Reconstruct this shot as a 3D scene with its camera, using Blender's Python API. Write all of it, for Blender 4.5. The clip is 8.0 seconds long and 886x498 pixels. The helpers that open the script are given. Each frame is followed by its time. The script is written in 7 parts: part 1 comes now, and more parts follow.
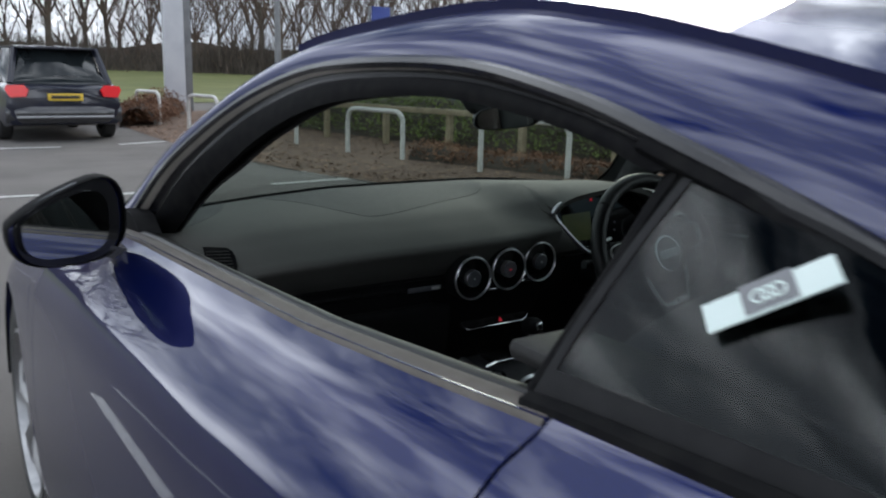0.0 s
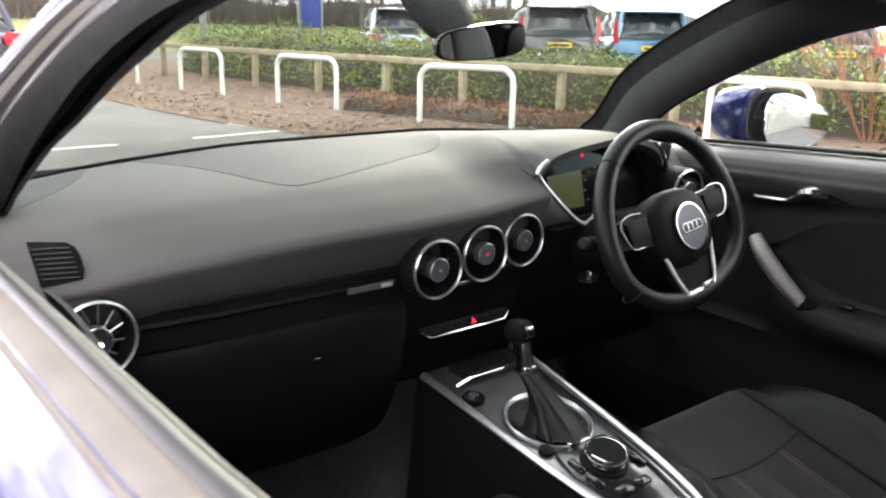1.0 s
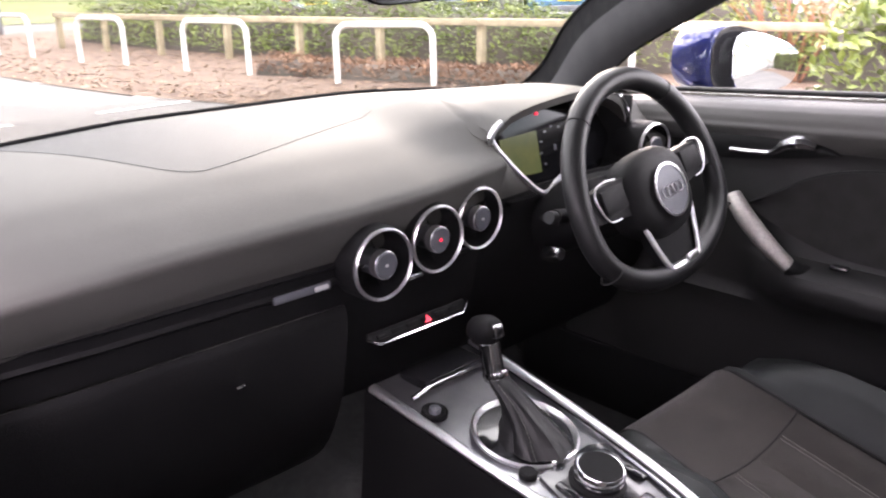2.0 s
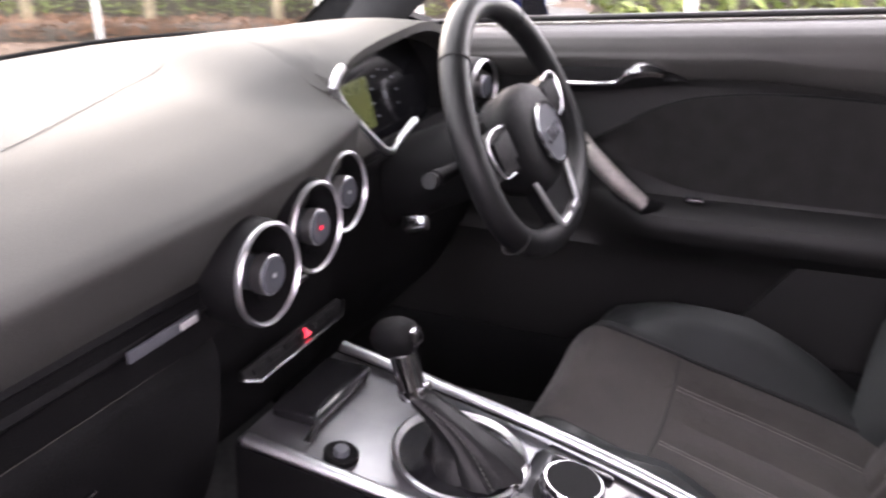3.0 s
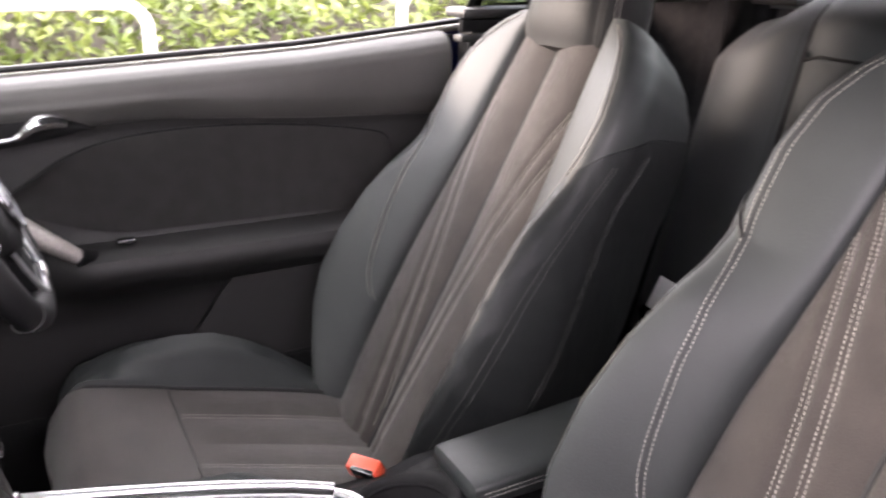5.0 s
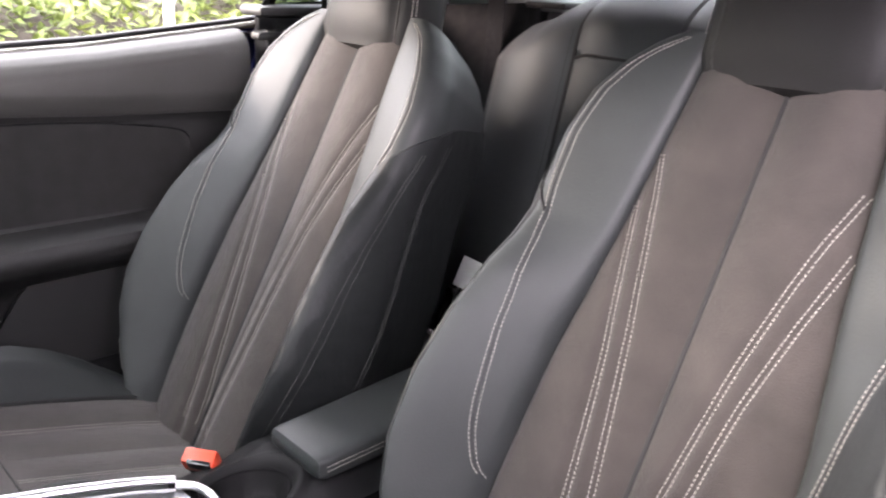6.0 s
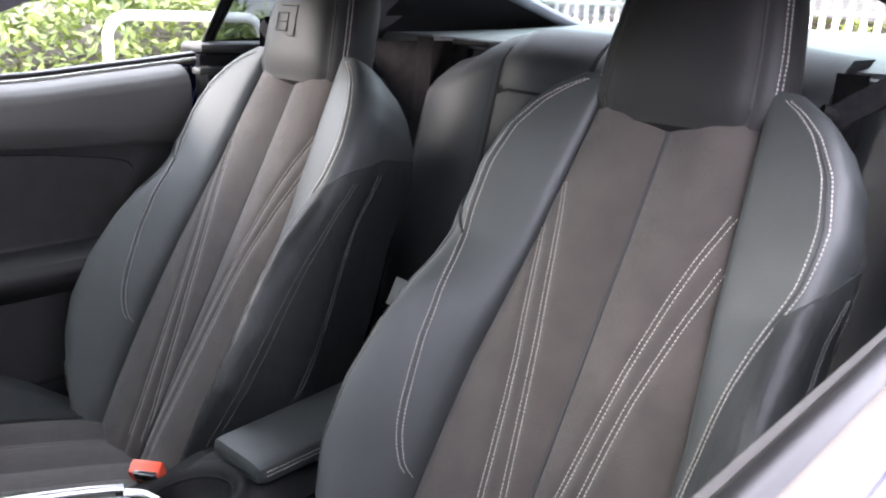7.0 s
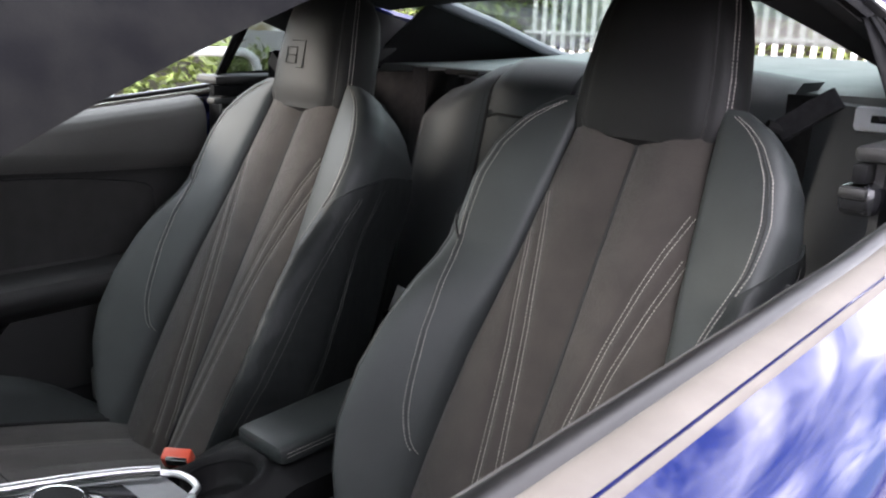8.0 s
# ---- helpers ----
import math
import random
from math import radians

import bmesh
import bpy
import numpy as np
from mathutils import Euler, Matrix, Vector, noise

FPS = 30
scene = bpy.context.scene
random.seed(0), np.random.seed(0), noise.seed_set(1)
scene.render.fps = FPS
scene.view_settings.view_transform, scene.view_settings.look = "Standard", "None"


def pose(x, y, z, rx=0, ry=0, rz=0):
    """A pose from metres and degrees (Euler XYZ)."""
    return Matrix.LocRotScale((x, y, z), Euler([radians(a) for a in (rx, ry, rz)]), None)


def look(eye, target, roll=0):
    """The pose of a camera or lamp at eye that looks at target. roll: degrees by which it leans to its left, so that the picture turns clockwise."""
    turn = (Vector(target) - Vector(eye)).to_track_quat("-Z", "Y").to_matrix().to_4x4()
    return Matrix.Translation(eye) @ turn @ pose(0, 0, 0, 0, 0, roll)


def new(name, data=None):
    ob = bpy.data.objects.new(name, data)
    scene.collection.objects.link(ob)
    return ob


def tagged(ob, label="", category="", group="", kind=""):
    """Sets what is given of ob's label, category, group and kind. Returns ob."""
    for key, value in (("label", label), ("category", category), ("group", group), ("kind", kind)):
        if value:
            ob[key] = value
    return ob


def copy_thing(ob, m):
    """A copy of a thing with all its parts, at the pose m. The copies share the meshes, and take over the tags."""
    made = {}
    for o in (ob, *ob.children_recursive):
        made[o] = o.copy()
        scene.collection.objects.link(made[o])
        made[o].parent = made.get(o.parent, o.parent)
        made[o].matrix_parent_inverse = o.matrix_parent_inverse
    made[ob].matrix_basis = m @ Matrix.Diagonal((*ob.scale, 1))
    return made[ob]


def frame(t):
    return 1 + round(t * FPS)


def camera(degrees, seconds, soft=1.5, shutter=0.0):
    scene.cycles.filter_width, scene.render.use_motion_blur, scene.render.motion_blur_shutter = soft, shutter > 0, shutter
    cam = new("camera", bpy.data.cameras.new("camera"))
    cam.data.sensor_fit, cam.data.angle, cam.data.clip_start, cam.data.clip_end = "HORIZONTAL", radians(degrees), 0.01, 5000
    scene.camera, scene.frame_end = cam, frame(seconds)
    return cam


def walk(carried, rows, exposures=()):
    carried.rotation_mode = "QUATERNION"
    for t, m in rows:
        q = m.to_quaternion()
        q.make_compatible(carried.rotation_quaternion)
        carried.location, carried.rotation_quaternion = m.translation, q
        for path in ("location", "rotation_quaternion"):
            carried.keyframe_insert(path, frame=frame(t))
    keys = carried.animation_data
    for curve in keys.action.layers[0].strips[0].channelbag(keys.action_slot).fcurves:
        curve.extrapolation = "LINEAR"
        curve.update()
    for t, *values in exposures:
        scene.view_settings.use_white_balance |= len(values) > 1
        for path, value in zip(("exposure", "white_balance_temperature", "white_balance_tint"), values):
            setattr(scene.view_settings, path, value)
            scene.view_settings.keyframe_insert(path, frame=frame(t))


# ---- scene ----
cam = camera(56.1, 8.0, soft=2.1, shutter=0.4)
PATH = [
    (0, (-1.123, -1.089, 1.261), (-0.032, 0.534, 0.841), 1.4),
    (0.3, (-1.031, -0.904, 1.238), (0.095, 0.685, 0.783), 2.3),
    (0.5, (-0.971, -0.805, 1.228), (0.178, 0.76, 0.746), 2.2),
    (0.6, (-0.948, -0.767, 1.221), (0.213, 0.785, 0.728), 2.0),
    (1, (-0.861, -0.659, 1.198), (0.336, 0.853, 0.667), 1.2),
    (1.2, (-0.82, -0.605, 1.19), (0.391, 0.889, 0.639), 0.7),
    (2.3, (-0.713, -0.389, 1.156), (0.683, 0.884, 0.499), -1.4),
    (2.5, (-0.698, -0.318, 1.143), (0.778, 0.848, 0.461), -1.5),
    (3, (-0.663, -0.115, 1.118), (1.035, 0.641, 0.381), -0.9),
    (3.5, (-0.656, -0.059, 1.102), (1.188, 0.154, 0.359), 0.8),
    (4, (-0.71, 0.019, 1.11), (1.157, -0.192, 0.426), 0.2),
    (4.5, (-0.751, 0.076, 1.127), (1.079, -0.416, 0.486), -0.2),
    (5, (-0.726, 0.154, 1.128), (0.957, -0.705, 0.475), 0.4),
    (5.2, (-0.724, 0.175, 1.114), (0.895, -0.806, 0.469), 0.6),
    (6.3, (-0.769, 0.253, 1.134), (0.57, -1.094, 0.509), 2.7),
    (6.5, (-0.786, 0.263, 1.14), (0.542, -1.104, 0.531), 2.8),
    (7, (-0.834, 0.286, 1.152), (0.472, -1.111, 0.577), 2.6),
    (7.5, (-0.884, 0.338, 1.155), (0.423, -1.071, 0.617), 2.1),
    (8, (-0.925, 0.396, 1.155), (0.38, -1.025, 0.65), 1.9),
]
EXPOSURES = [(0.0, -0.75, 5950, 10), (0.3, 0.1, 6100, 12), (0.6, 1.05, 6250, 14), (1.0, 1.7, 6700, 21), (1.2, 2.1, 6700, 25), (2.3, 2.5, 6750, 37),
             (3.0, 2.58, 6750, 37), (4.0, 3.2, 6850, 36), (5.2, 2.95, 6900, 33), (6.3, 3.2, 6500, 31), (7.0, 2.75, 6150, 27), (7.5, 2.2, 6150, 25), (8.0, 1.9, 6350, 22)]
walk(cam, [(t, look(eye, target, roll)) for t, eye, target, roll in PATH], EXPOSURES)

# ---- world and sun ----
SUN_ELEVATION, SUN_AZIMUTH = radians(15), radians(44)
world = bpy.data.worlds.new("sky")
scene.world = world
world.use_nodes = True
wn, wl = world.node_tree.nodes, world.node_tree.links
wn.clear()
sky = wn.new("ShaderNodeTexSky")
sky.sky_type = "NISHITA"
sky.sun_disc = False
sky.sun_elevation = SUN_ELEVATION
sky.sun_rotation = SUN_AZIMUTH
sky.air_density, sky.dust_density = 1.0, 0.6
coords = wn.new("ShaderNodeTexCoord")
flat = wn.new("ShaderNodeMapping")
flat.inputs["Scale"].default_value = (1.0, 1.0, 1.5)
flat.inputs["Location"].default_value = (0.9, 0.4, 0.3)
clouds = wn.new("ShaderNodeTexNoise")
clouds.inputs["Scale"].default_value = 2.4
clouds.inputs["Detail"].default_value = 7
clouds.inputs["Roughness"].default_value = 0.58
clouds.inputs["Distortion"].default_value = 0.5
ramp = wn.new("ShaderNodeValToRGB")
ramp.color_ramp.elements[0].position, ramp.color_ramp.elements[1].position = 0.37, 0.52
white = wn.new("ShaderNodeMix")
white.data_type = "RGBA"
shades = wn.new("ShaderNodeTexNoise")
shades.inputs["Scale"].default_value, shades.inputs["Detail"].default_value = 4.5, 6
tone = wn.new("ShaderNodeValToRGB")
tone.color_ramp.elements[0].position, tone.color_ramp.elements[1].position = 0.42, 0.66
tone.color_ramp.elements[0].color, tone.color_ramp.elements[1].color = (0.24, 0.25, 0.27, 1), (1, 1, 1, 1)
bright = wn.new("ShaderNodeMix")
bright.data_type, bright.blend_type = "RGBA", "MULTIPLY"
bright.inputs["Factor"].default_value = 1.0
bright.inputs["B"].default_value = (55.0, 55.5, 55.0, 1)
back = wn.new("ShaderNodeBackground")
back.inputs["Strength"].default_value = 0.09
wout = wn.new("ShaderNodeOutputWorld")
wl.new(coords.outputs["Generated"], flat.inputs["Vector"])
wl.new(flat.outputs["Vector"], clouds.inputs["Vector"])
wl.new(clouds.outputs["Fac"], ramp.inputs["Fac"])
wl.new(ramp.outputs["Color"], white.inputs["Factor"])
wl.new(sky.outputs["Color"], white.inputs["A"])
wl.new(flat.outputs["Vector"], shades.inputs["Vector"])
wl.new(shades.outputs["Fac"], tone.inputs["Fac"])
wl.new(tone.outputs["Color"], bright.inputs["A"])
wl.new(bright.outputs["Result"], white.inputs["B"])
wl.new(white.outputs["Result"], back.inputs["Color"])
wl.new(back.outputs["Background"], wout.inputs["Surface"])

sun_data = bpy.data.lights.new("sun", "SUN")
sun_data.energy, sun_data.angle, sun_data.color = 2.4, radians(24), (1.0, 0.89, 0.75)
sun = new("sun", sun_data)
sun_way = Vector((math.sin(SUN_AZIMUTH) * math.cos(SUN_ELEVATION), math.cos(SUN_AZIMUTH) * math.cos(SUN_ELEVATION), math.sin(SUN_ELEVATION)))
sun.matrix_basis = look(sun_way * 50, (0, 0, 0))


# ---- materials ----
def material(name, colour, rough=0.5, metal=0.0, second=None, scale=8.0, mix=(0.35, 0.65), bump=0.0, bump_scale=60.0,
             coat=0.0, spec=0.5, rough_vary=0.0, sheen=0.0, island=0.0, glow=None, stretch=(1, 1, 1), detail=5.0):
    """A surface with two scales of variation: a broad stain between two colours, and a fine relief."""
    m = bpy.data.materials.new(name)
    m.use_nodes = True
    n, l = m.node_tree.nodes, m.node_tree.links
    b = n["Principled BSDF"]
    b.inputs["Roughness"].default_value = rough
    b.inputs["Metallic"].default_value = metal
    b.inputs["Coat Weight"].default_value = coat
    b.inputs["Coat Roughness"].default_value = 0.02
    b.inputs["Coat IOR"].default_value = 1.52
    b.inputs["Specular IOR Level"].default_value = spec
    b.inputs["Sheen Weight"].default_value = sheen
    b.inputs["Base Color"].default_value = (*colour, 1)
    co = n.new("ShaderNodeTexCoord")
    mp = n.new("ShaderNodeMapping")
    mp.inputs["Scale"].default_value = stretch
    l.new(co.outputs["Object"], mp.inputs["Vector"])
    if second is not None:
        t = n.new("ShaderNodeTexNoise")
        t.inputs["Scale"].default_value, t.inputs["Detail"].default_value = scale, detail
        l.new(mp.outputs["Vector"], t.inputs["Vector"])
        r = n.new("ShaderNodeValToRGB")
        r.color_ramp.elements[0].position, r.color_ramp.elements[1].position = mix
        r.color_ramp.elements[0].color, r.color_ramp.elements[1].color = (*colour, 1), (*second, 1)
        l.new(t.outputs["Fac"], r.inputs["Fac"])
        last = r.outputs["Color"]
        if island:
            g = n.new("ShaderNodeNewGeometry")
            h = n.new("ShaderNodeHueSaturation")
            ma = n.new("ShaderNodeMapRange")
            ma.inputs["To Min"].default_value, ma.inputs["To Max"].default_value = 1 - island, 1 + island
            l.new(g.outputs["Random Per Island"], ma.inputs["Value"])
            l.new(ma.outputs["Result"], h.inputs["Value"])
            l.new(last, h.inputs["Color"])
            last = h.outputs["Color"]
        l.new(last, b.inputs["Base Color"])
        if rough_vary:
            ma = n.new("ShaderNodeMapRange")
            ma.inputs["To Min"].default_value, ma.inputs["To Max"].default_value = rough - rough_vary, rough + rough_vary
            l.new(t.outputs["Fac"], ma.inputs["Value"])
            l.new(ma.outputs["Result"], b.inputs["Roughness"])
    if bump:
        t2 = n.new("ShaderNodeTexNoise")
        t2.inputs["Scale"].default_value, t2.inputs["Detail"].default_value = bump_scale, 4
        l.new(mp.outputs["Vector"], t2.inputs["Vector"])
        bp = n.new("ShaderNodeBump")
        bp.inputs["Strength"].default_value, bp.inputs["Distance"].default_value = bump, 0.004
        l.new(t2.outputs["Fac"], bp.inputs["Height"])
        l.new(bp.outputs["Normal"], b.inputs["Normal"])
    if glow:
        b.inputs["Emission Color"].default_value = (*glow[0], 1)
        b.inputs["Emission Strength"].default_value = glow[1]
    return m


def glass_material(name, tint, gloss=1.0, ior=0.03):
    """A thin pane: clear with a tint, and a mirror-like gloss that grows at a grazing angle."""
    m = bpy.data.materials.new(name)
    m.use_nodes = True
    n, l = m.node_tree.nodes, m.node_tree.links
    n.clear()
    out, mixer = n.new("ShaderNodeOutputMaterial"), n.new("ShaderNodeMixShader")
    clear, shine, facing = n.new("ShaderNodeBsdfTransparent"), n.new("ShaderNodeBsdfGlossy"), n.new("ShaderNodeLayerWeight")
    power, lift = n.new("ShaderNodeMath"), n.new("ShaderNodeMath")
    power.operation, lift.operation = "POWER", "MULTIPLY_ADD"
    power.inputs[1].default_value = 4.5
    lift.inputs[1].default_value, lift.inputs[2].default_value = 0.85, ior
    clear.inputs["Color"].default_value = (*tint, 1)
    shine.inputs["Roughness"].default_value = 0.02
    shine.inputs["Color"].default_value = (gloss, gloss, gloss, 1)
    l.new(facing.outputs["Facing"], power.inputs[0])
    l.new(power.outputs["Value"], lift.inputs[0])
    l.new(lift.outputs["Value"], mixer.inputs["Fac"])
    l.new(clear.outputs["BSDF"], mixer.inputs[1])
    l.new(shine.outputs["BSDF"], mixer.inputs[2])
    l.new(mixer.outputs["Shader"], out.inputs["Surface"])
    return m


PAINT = material("blue_car_paint", (0.003, 0.007, 0.064), 0.30, 0.55, (0.005, 0.010, 0.080), 900, coat=1.0, spec=0.1)
PAINT.node_tree.nodes["Principled BSDF"].inputs["Coat IOR"].default_value = 1.58
PAINT.node_tree.nodes["Principled BSDF"].inputs["Specular Tint"].default_value = (0.25, 0.28, 0.55, 1)
BLACK_GLOSS = material("gloss_black_trim", (0.012, 0.012, 0.014), 0.18, 0, (0.02, 0.02, 0.022), 30, coat=0.4)
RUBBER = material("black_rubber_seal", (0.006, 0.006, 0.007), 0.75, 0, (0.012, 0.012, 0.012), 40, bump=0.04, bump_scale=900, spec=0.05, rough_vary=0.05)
STRIP = material("satin_window_strip", (0.115, 0.104, 0.092), 0.62, 0.0, (0.140, 0.127, 0.113), 25, rough_vary=0.06, spec=0.15)
DOOR_SEAL = material("dusty_door_seal", (0.006, 0.006, 0.006), 0.36, 0, (0.010, 0.0095, 0.009), 30, rough_vary=0.06, spec=0.42)
RING = material("satin_vent_ring", (0.84, 0.84, 0.85), 0.36, 1.0, (0.74, 0.74, 0.76), 60, rough_vary=0.05)
HATCH_TRIM = material("blue_grey_hatch_trim", (0.10, 0.11, 0.125), 0.40, 0, (0.12, 0.13, 0.145), 12, bump=0.1, bump_scale=500, rough_vary=0.05)
SURROUND = material("gloss_black_window_surround", (0.004, 0.004, 0.005), 0.22, 0, (0.006, 0.006, 0.007), 30, spec=0.12)
BOOT = material("black_boot_leather", (0.0065, 0.0065, 0.0072), 0.45, 0, (0.0095, 0.0095, 0.0102), 20, bump=0.15, bump_scale=300, rough_vary=0.06, spec=0.35)
FRIT = material("black_glass_border", (0.012, 0.012, 0.013), 0.45, 0, (0.018, 0.018, 0.019), 30, spec=0.12)
GLASS = glass_material("clear_window_glass", (0.90, 0.94, 0.92), 0.9)
REAR_GLASS = glass_material("rear_window_glass", (0.58, 0.65, 0.63), 0.6)
SCREEN_GLASS = glass_material("windscreen_glass", (0.76, 0.81, 0.78), 0.35)
TINTED = glass_material("tinted_window_glass", (0.36, 0.40, 0.40), 0.70, 0.045)
SATIN_METAL = material("satin_grip_metal", (0.50, 0.47, 0.44), 0.48, 0.55, (0.40, 0.375, 0.35), 160, bump=0.15, bump_scale=500, rough_vary=0.06)
MIRROR = material("mirror_glass", (0.62, 0.65, 0.66), 0.02, 1.0)
CHROME = material("bright_metal_trim", (0.78, 0.78, 0.79), 0.16, 1.0, (0.68, 0.68, 0.7), 60, rough_vary=0.05)
ALU = material("brushed_aluminium_trim", (0.80, 0.80, 0.81), 0.36, 1.0, (0.70, 0.70, 0.72), 90, rough_vary=0.08, stretch=(1, 0.05, 1))
LEATHER = material("dark_grey_leather", (0.0195, 0.0225, 0.0225), 0.50, 0, (0.0265, 0.0302, 0.0302), 9, bump=0.10, bump_scale=420, rough_vary=0.07, detail=8, spec=0.42)
# paler copy of the seat leather; the lift in colour stands in for cabin light
REAR_LEATHER = material("lightened_grey_leather", (0.036, 0.040, 0.042), 0.58, 0, (0.045, 0.049, 0.051), 9, bump=0.12, bump_scale=420, rough_vary=0.06)
HEAD_LEATHER = material("dark_head_leather", (0.0098, 0.0095, 0.0097), 0.48, 0, (0.0128, 0.0125, 0.0128), 9, bump=0.08, bump_scale=420, rough_vary=0.04, spec=0.13)
SUEDE = material("charcoal_brown_suede", (0.0208, 0.0164, 0.0140), 0.92, 0, (0.0355, 0.0287, 0.0250), 22, (0.30, 0.70), bump=0.45, bump_scale=700, sheen=0.16, detail=11)
PIPING = material("seam_black_thread", (0.012, 0.012, 0.012), 0.8)
DARK_THREAD = material("dull_grey_thread", (0.085, 0.085, 0.082), 0.8, 0, (0.065, 0.065, 0.063), 120)
THREAD = material("pale_grey_thread", (0.33, 0.305, 0.28), 0.75, 0, (0.25, 0.235, 0.22), 120)
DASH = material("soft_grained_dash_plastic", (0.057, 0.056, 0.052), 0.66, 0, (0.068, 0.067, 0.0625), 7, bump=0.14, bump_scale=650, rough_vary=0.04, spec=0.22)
DASH_MAT = material("dark_dash_insert", (0.030, 0.0315, 0.0325), 0.66, 0, (0.026, 0.0275, 0.0285), 12, bump=0.25, bump_scale=800, spec=0.25)
KNOB_FACE = material("blue_grey_knob_face", (0.10, 0.105, 0.12), 0.42, 0.2, (0.12, 0.125, 0.14), 40)
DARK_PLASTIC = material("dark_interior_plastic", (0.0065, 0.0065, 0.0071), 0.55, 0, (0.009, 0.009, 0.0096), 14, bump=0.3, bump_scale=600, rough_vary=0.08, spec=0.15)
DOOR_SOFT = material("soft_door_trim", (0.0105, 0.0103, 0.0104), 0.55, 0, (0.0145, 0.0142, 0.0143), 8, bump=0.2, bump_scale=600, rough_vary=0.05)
# soft trim with its grey raised to carry sky light along the door tops
DOOR_TOP = material("lightened_soft_trim", (0.048, 0.0467, 0.0447), 0.52, 0, (0.058, 0.0563, 0.054), 8, bump=0.14, bump_scale=600, rough_vary=0.05, spec=0.35)
DOOR_FABRIC = material("dark_door_fabric", (0.011, 0.010, 0.010), 0.9, 0, (0.016, 0.015, 0.015), 30, bump=0.4, bump_scale=900)
HEADLINER = material("dark_headliner_cloth", (0.020, 0.020, 0.022), 0.92, 0, (0.028, 0.028, 0.03), 20, bump=0.3, bump_scale=900)
# wrinkled seat leather, its colour darkened to carry the shade on the seat sides
SIDE_LEATHER = material("shaded_wrinkled_side_leather", (0.0105, 0.0120, 0.0124), 0.50, 0, (0.0155, 0.0172, 0.0176), 9, spec=0.28, bump=0.55, bump_scale=38, rough_vary=0.08, stretch=(1, 0.7, 0.35))
LOAD_COVER = material("grey_load_cover", (0.13, 0.14, 0.14), 0.6, 0, (0.16, 0.17, 0.17), 12, bump=0.3, bump_scale=500)
CARPET = material("black_carpet", (0.022, 0.022, 0.023), 0.95, 0, (0.034, 0.034, 0.034), 60, bump=0.6, bump_scale=400)
CONSOLE_TOP = material("satin_console_plate", (0.25, 0.25, 0.265), 0.29, 0.85, (0.31, 0.31, 0.32), 20, rough_vary=0.05)
LABEL_WHITE = material("pale_printed_mark", (0.6, 0.6, 0.6), 0.5)
SCREEN_BLACK = material("black_display", (0.006, 0.006, 0.007), 0.08, 0, (0.009, 0.009, 0.01), 10)
MAP_GLOW = material("lit_map_display", (0.03, 0.04, 0.02), 0.2, 0, (0.05, 0.05, 0.02), 30, glow=((0.24, 0.31, 0.09), 0.048))
RED_GLOW = material("lit_red_lamp", (0.3, 0.01, 0.02), 0.3, glow=((1.0, 0.03, 0.06), 0.35))
RED_PLASTIC = material("red_buckle_plastic", (0.55, 0.065, 0.03), 0.38, 0, (0.6, 0.08, 0.04), 40)
BELT_WEB = material("black_belt_webbing", (0.007, 0.007, 0.008), 0.8, 0, (0.012, 0.012, 0.013), 90, bump=0.4, bump_scale=900, spec=0.08)
TYRE = material("tyre_rubber", (0.02, 0.02, 0.02), 0.8, 0, (0.035, 0.034, 0.033), 30, bump=0.3, bump_scale=200)
ALLOY = material("alloy_wheel_paint", (0.42, 0.42, 0.43), 0.3, 0.8, (0.36, 0.36, 0.37), 40)
ASPHALT = material("worn_grey_asphalt", (0.108, 0.100, 0.093), 0.9, 0, (0.150, 0.140, 0.130), 0.9, bump=0.9, bump_scale=110, detail=9)
LINE_PAINT = material("worn_white_road_paint", (0.62, 0.62, 0.60), 0.75, 0, (0.42, 0.41, 0.39), 14, (0.45, 0.75), bump=0.4, bump_scale=120)
MULCH = material("bark_mulch_soil", (0.095, 0.058, 0.039), 0.95, 0, (0.17, 0.11, 0.076), 6, bump=1.0, bump_scale=70, detail=9)
CHIP = material("bark_chip", (0.15, 0.09, 0.058), 0.9, 0, (0.30, 0.205, 0.145), 3, island=0.45)
WHITE_STEEL = material("white_painted_steel", (0.64, 0.63, 0.61), 0.42, 0, (0.54, 0.52, 0.49), 9, (0.5, 0.8), rough_vary=0.08)
TIMBER = material("weathered_timber", (0.36, 0.30, 0.20), 0.85, 0, (0.25, 0.205, 0.135), 7, bump=0.6, bump_scale=60, stretch=(1, 1, 1))
LEAF = material("hedge_leaf", (0.11, 0.155, 0.030), 0.5, 0, (0.20, 0.24, 0.055), 1.1, island=0.45)
LEAF_BRIGHT = material("laurel_leaf", (0.115, 0.16, 0.038), 0.45, 0, (0.225, 0.26, 0.070), 2.2, island=0.5)
TWIG = material("bare_brown_twig", (0.085, 0.060, 0.045), 0.85, 0, (0.13, 0.095, 0.07), 4, island=0.3)
RED_TWIG = material("red_brown_twig", (0.24, 0.10, 0.055), 0.75, 0, (0.33, 0.16, 0.09), 4, island=0.3)
BRONZE_LEAF = material("brown_winter_hedge_leaf", (0.14, 0.065, 0.035), 0.75, 0, (0.22, 0.12, 0.07), 1.5, island=0.4)
TREE_BARK = material("grey_brown_bark", (0.085, 0.070, 0.055), 0.9, 0, (0.14, 0.12, 0.095), 3, bump=0.7, bump_scale=20)
GRASS = material("field_grass", (0.105, 0.125, 0.030), 0.9, 0, (0.155, 0.165, 0.05), 0.35, bump=0.7, bump_scale=14, detail=9)
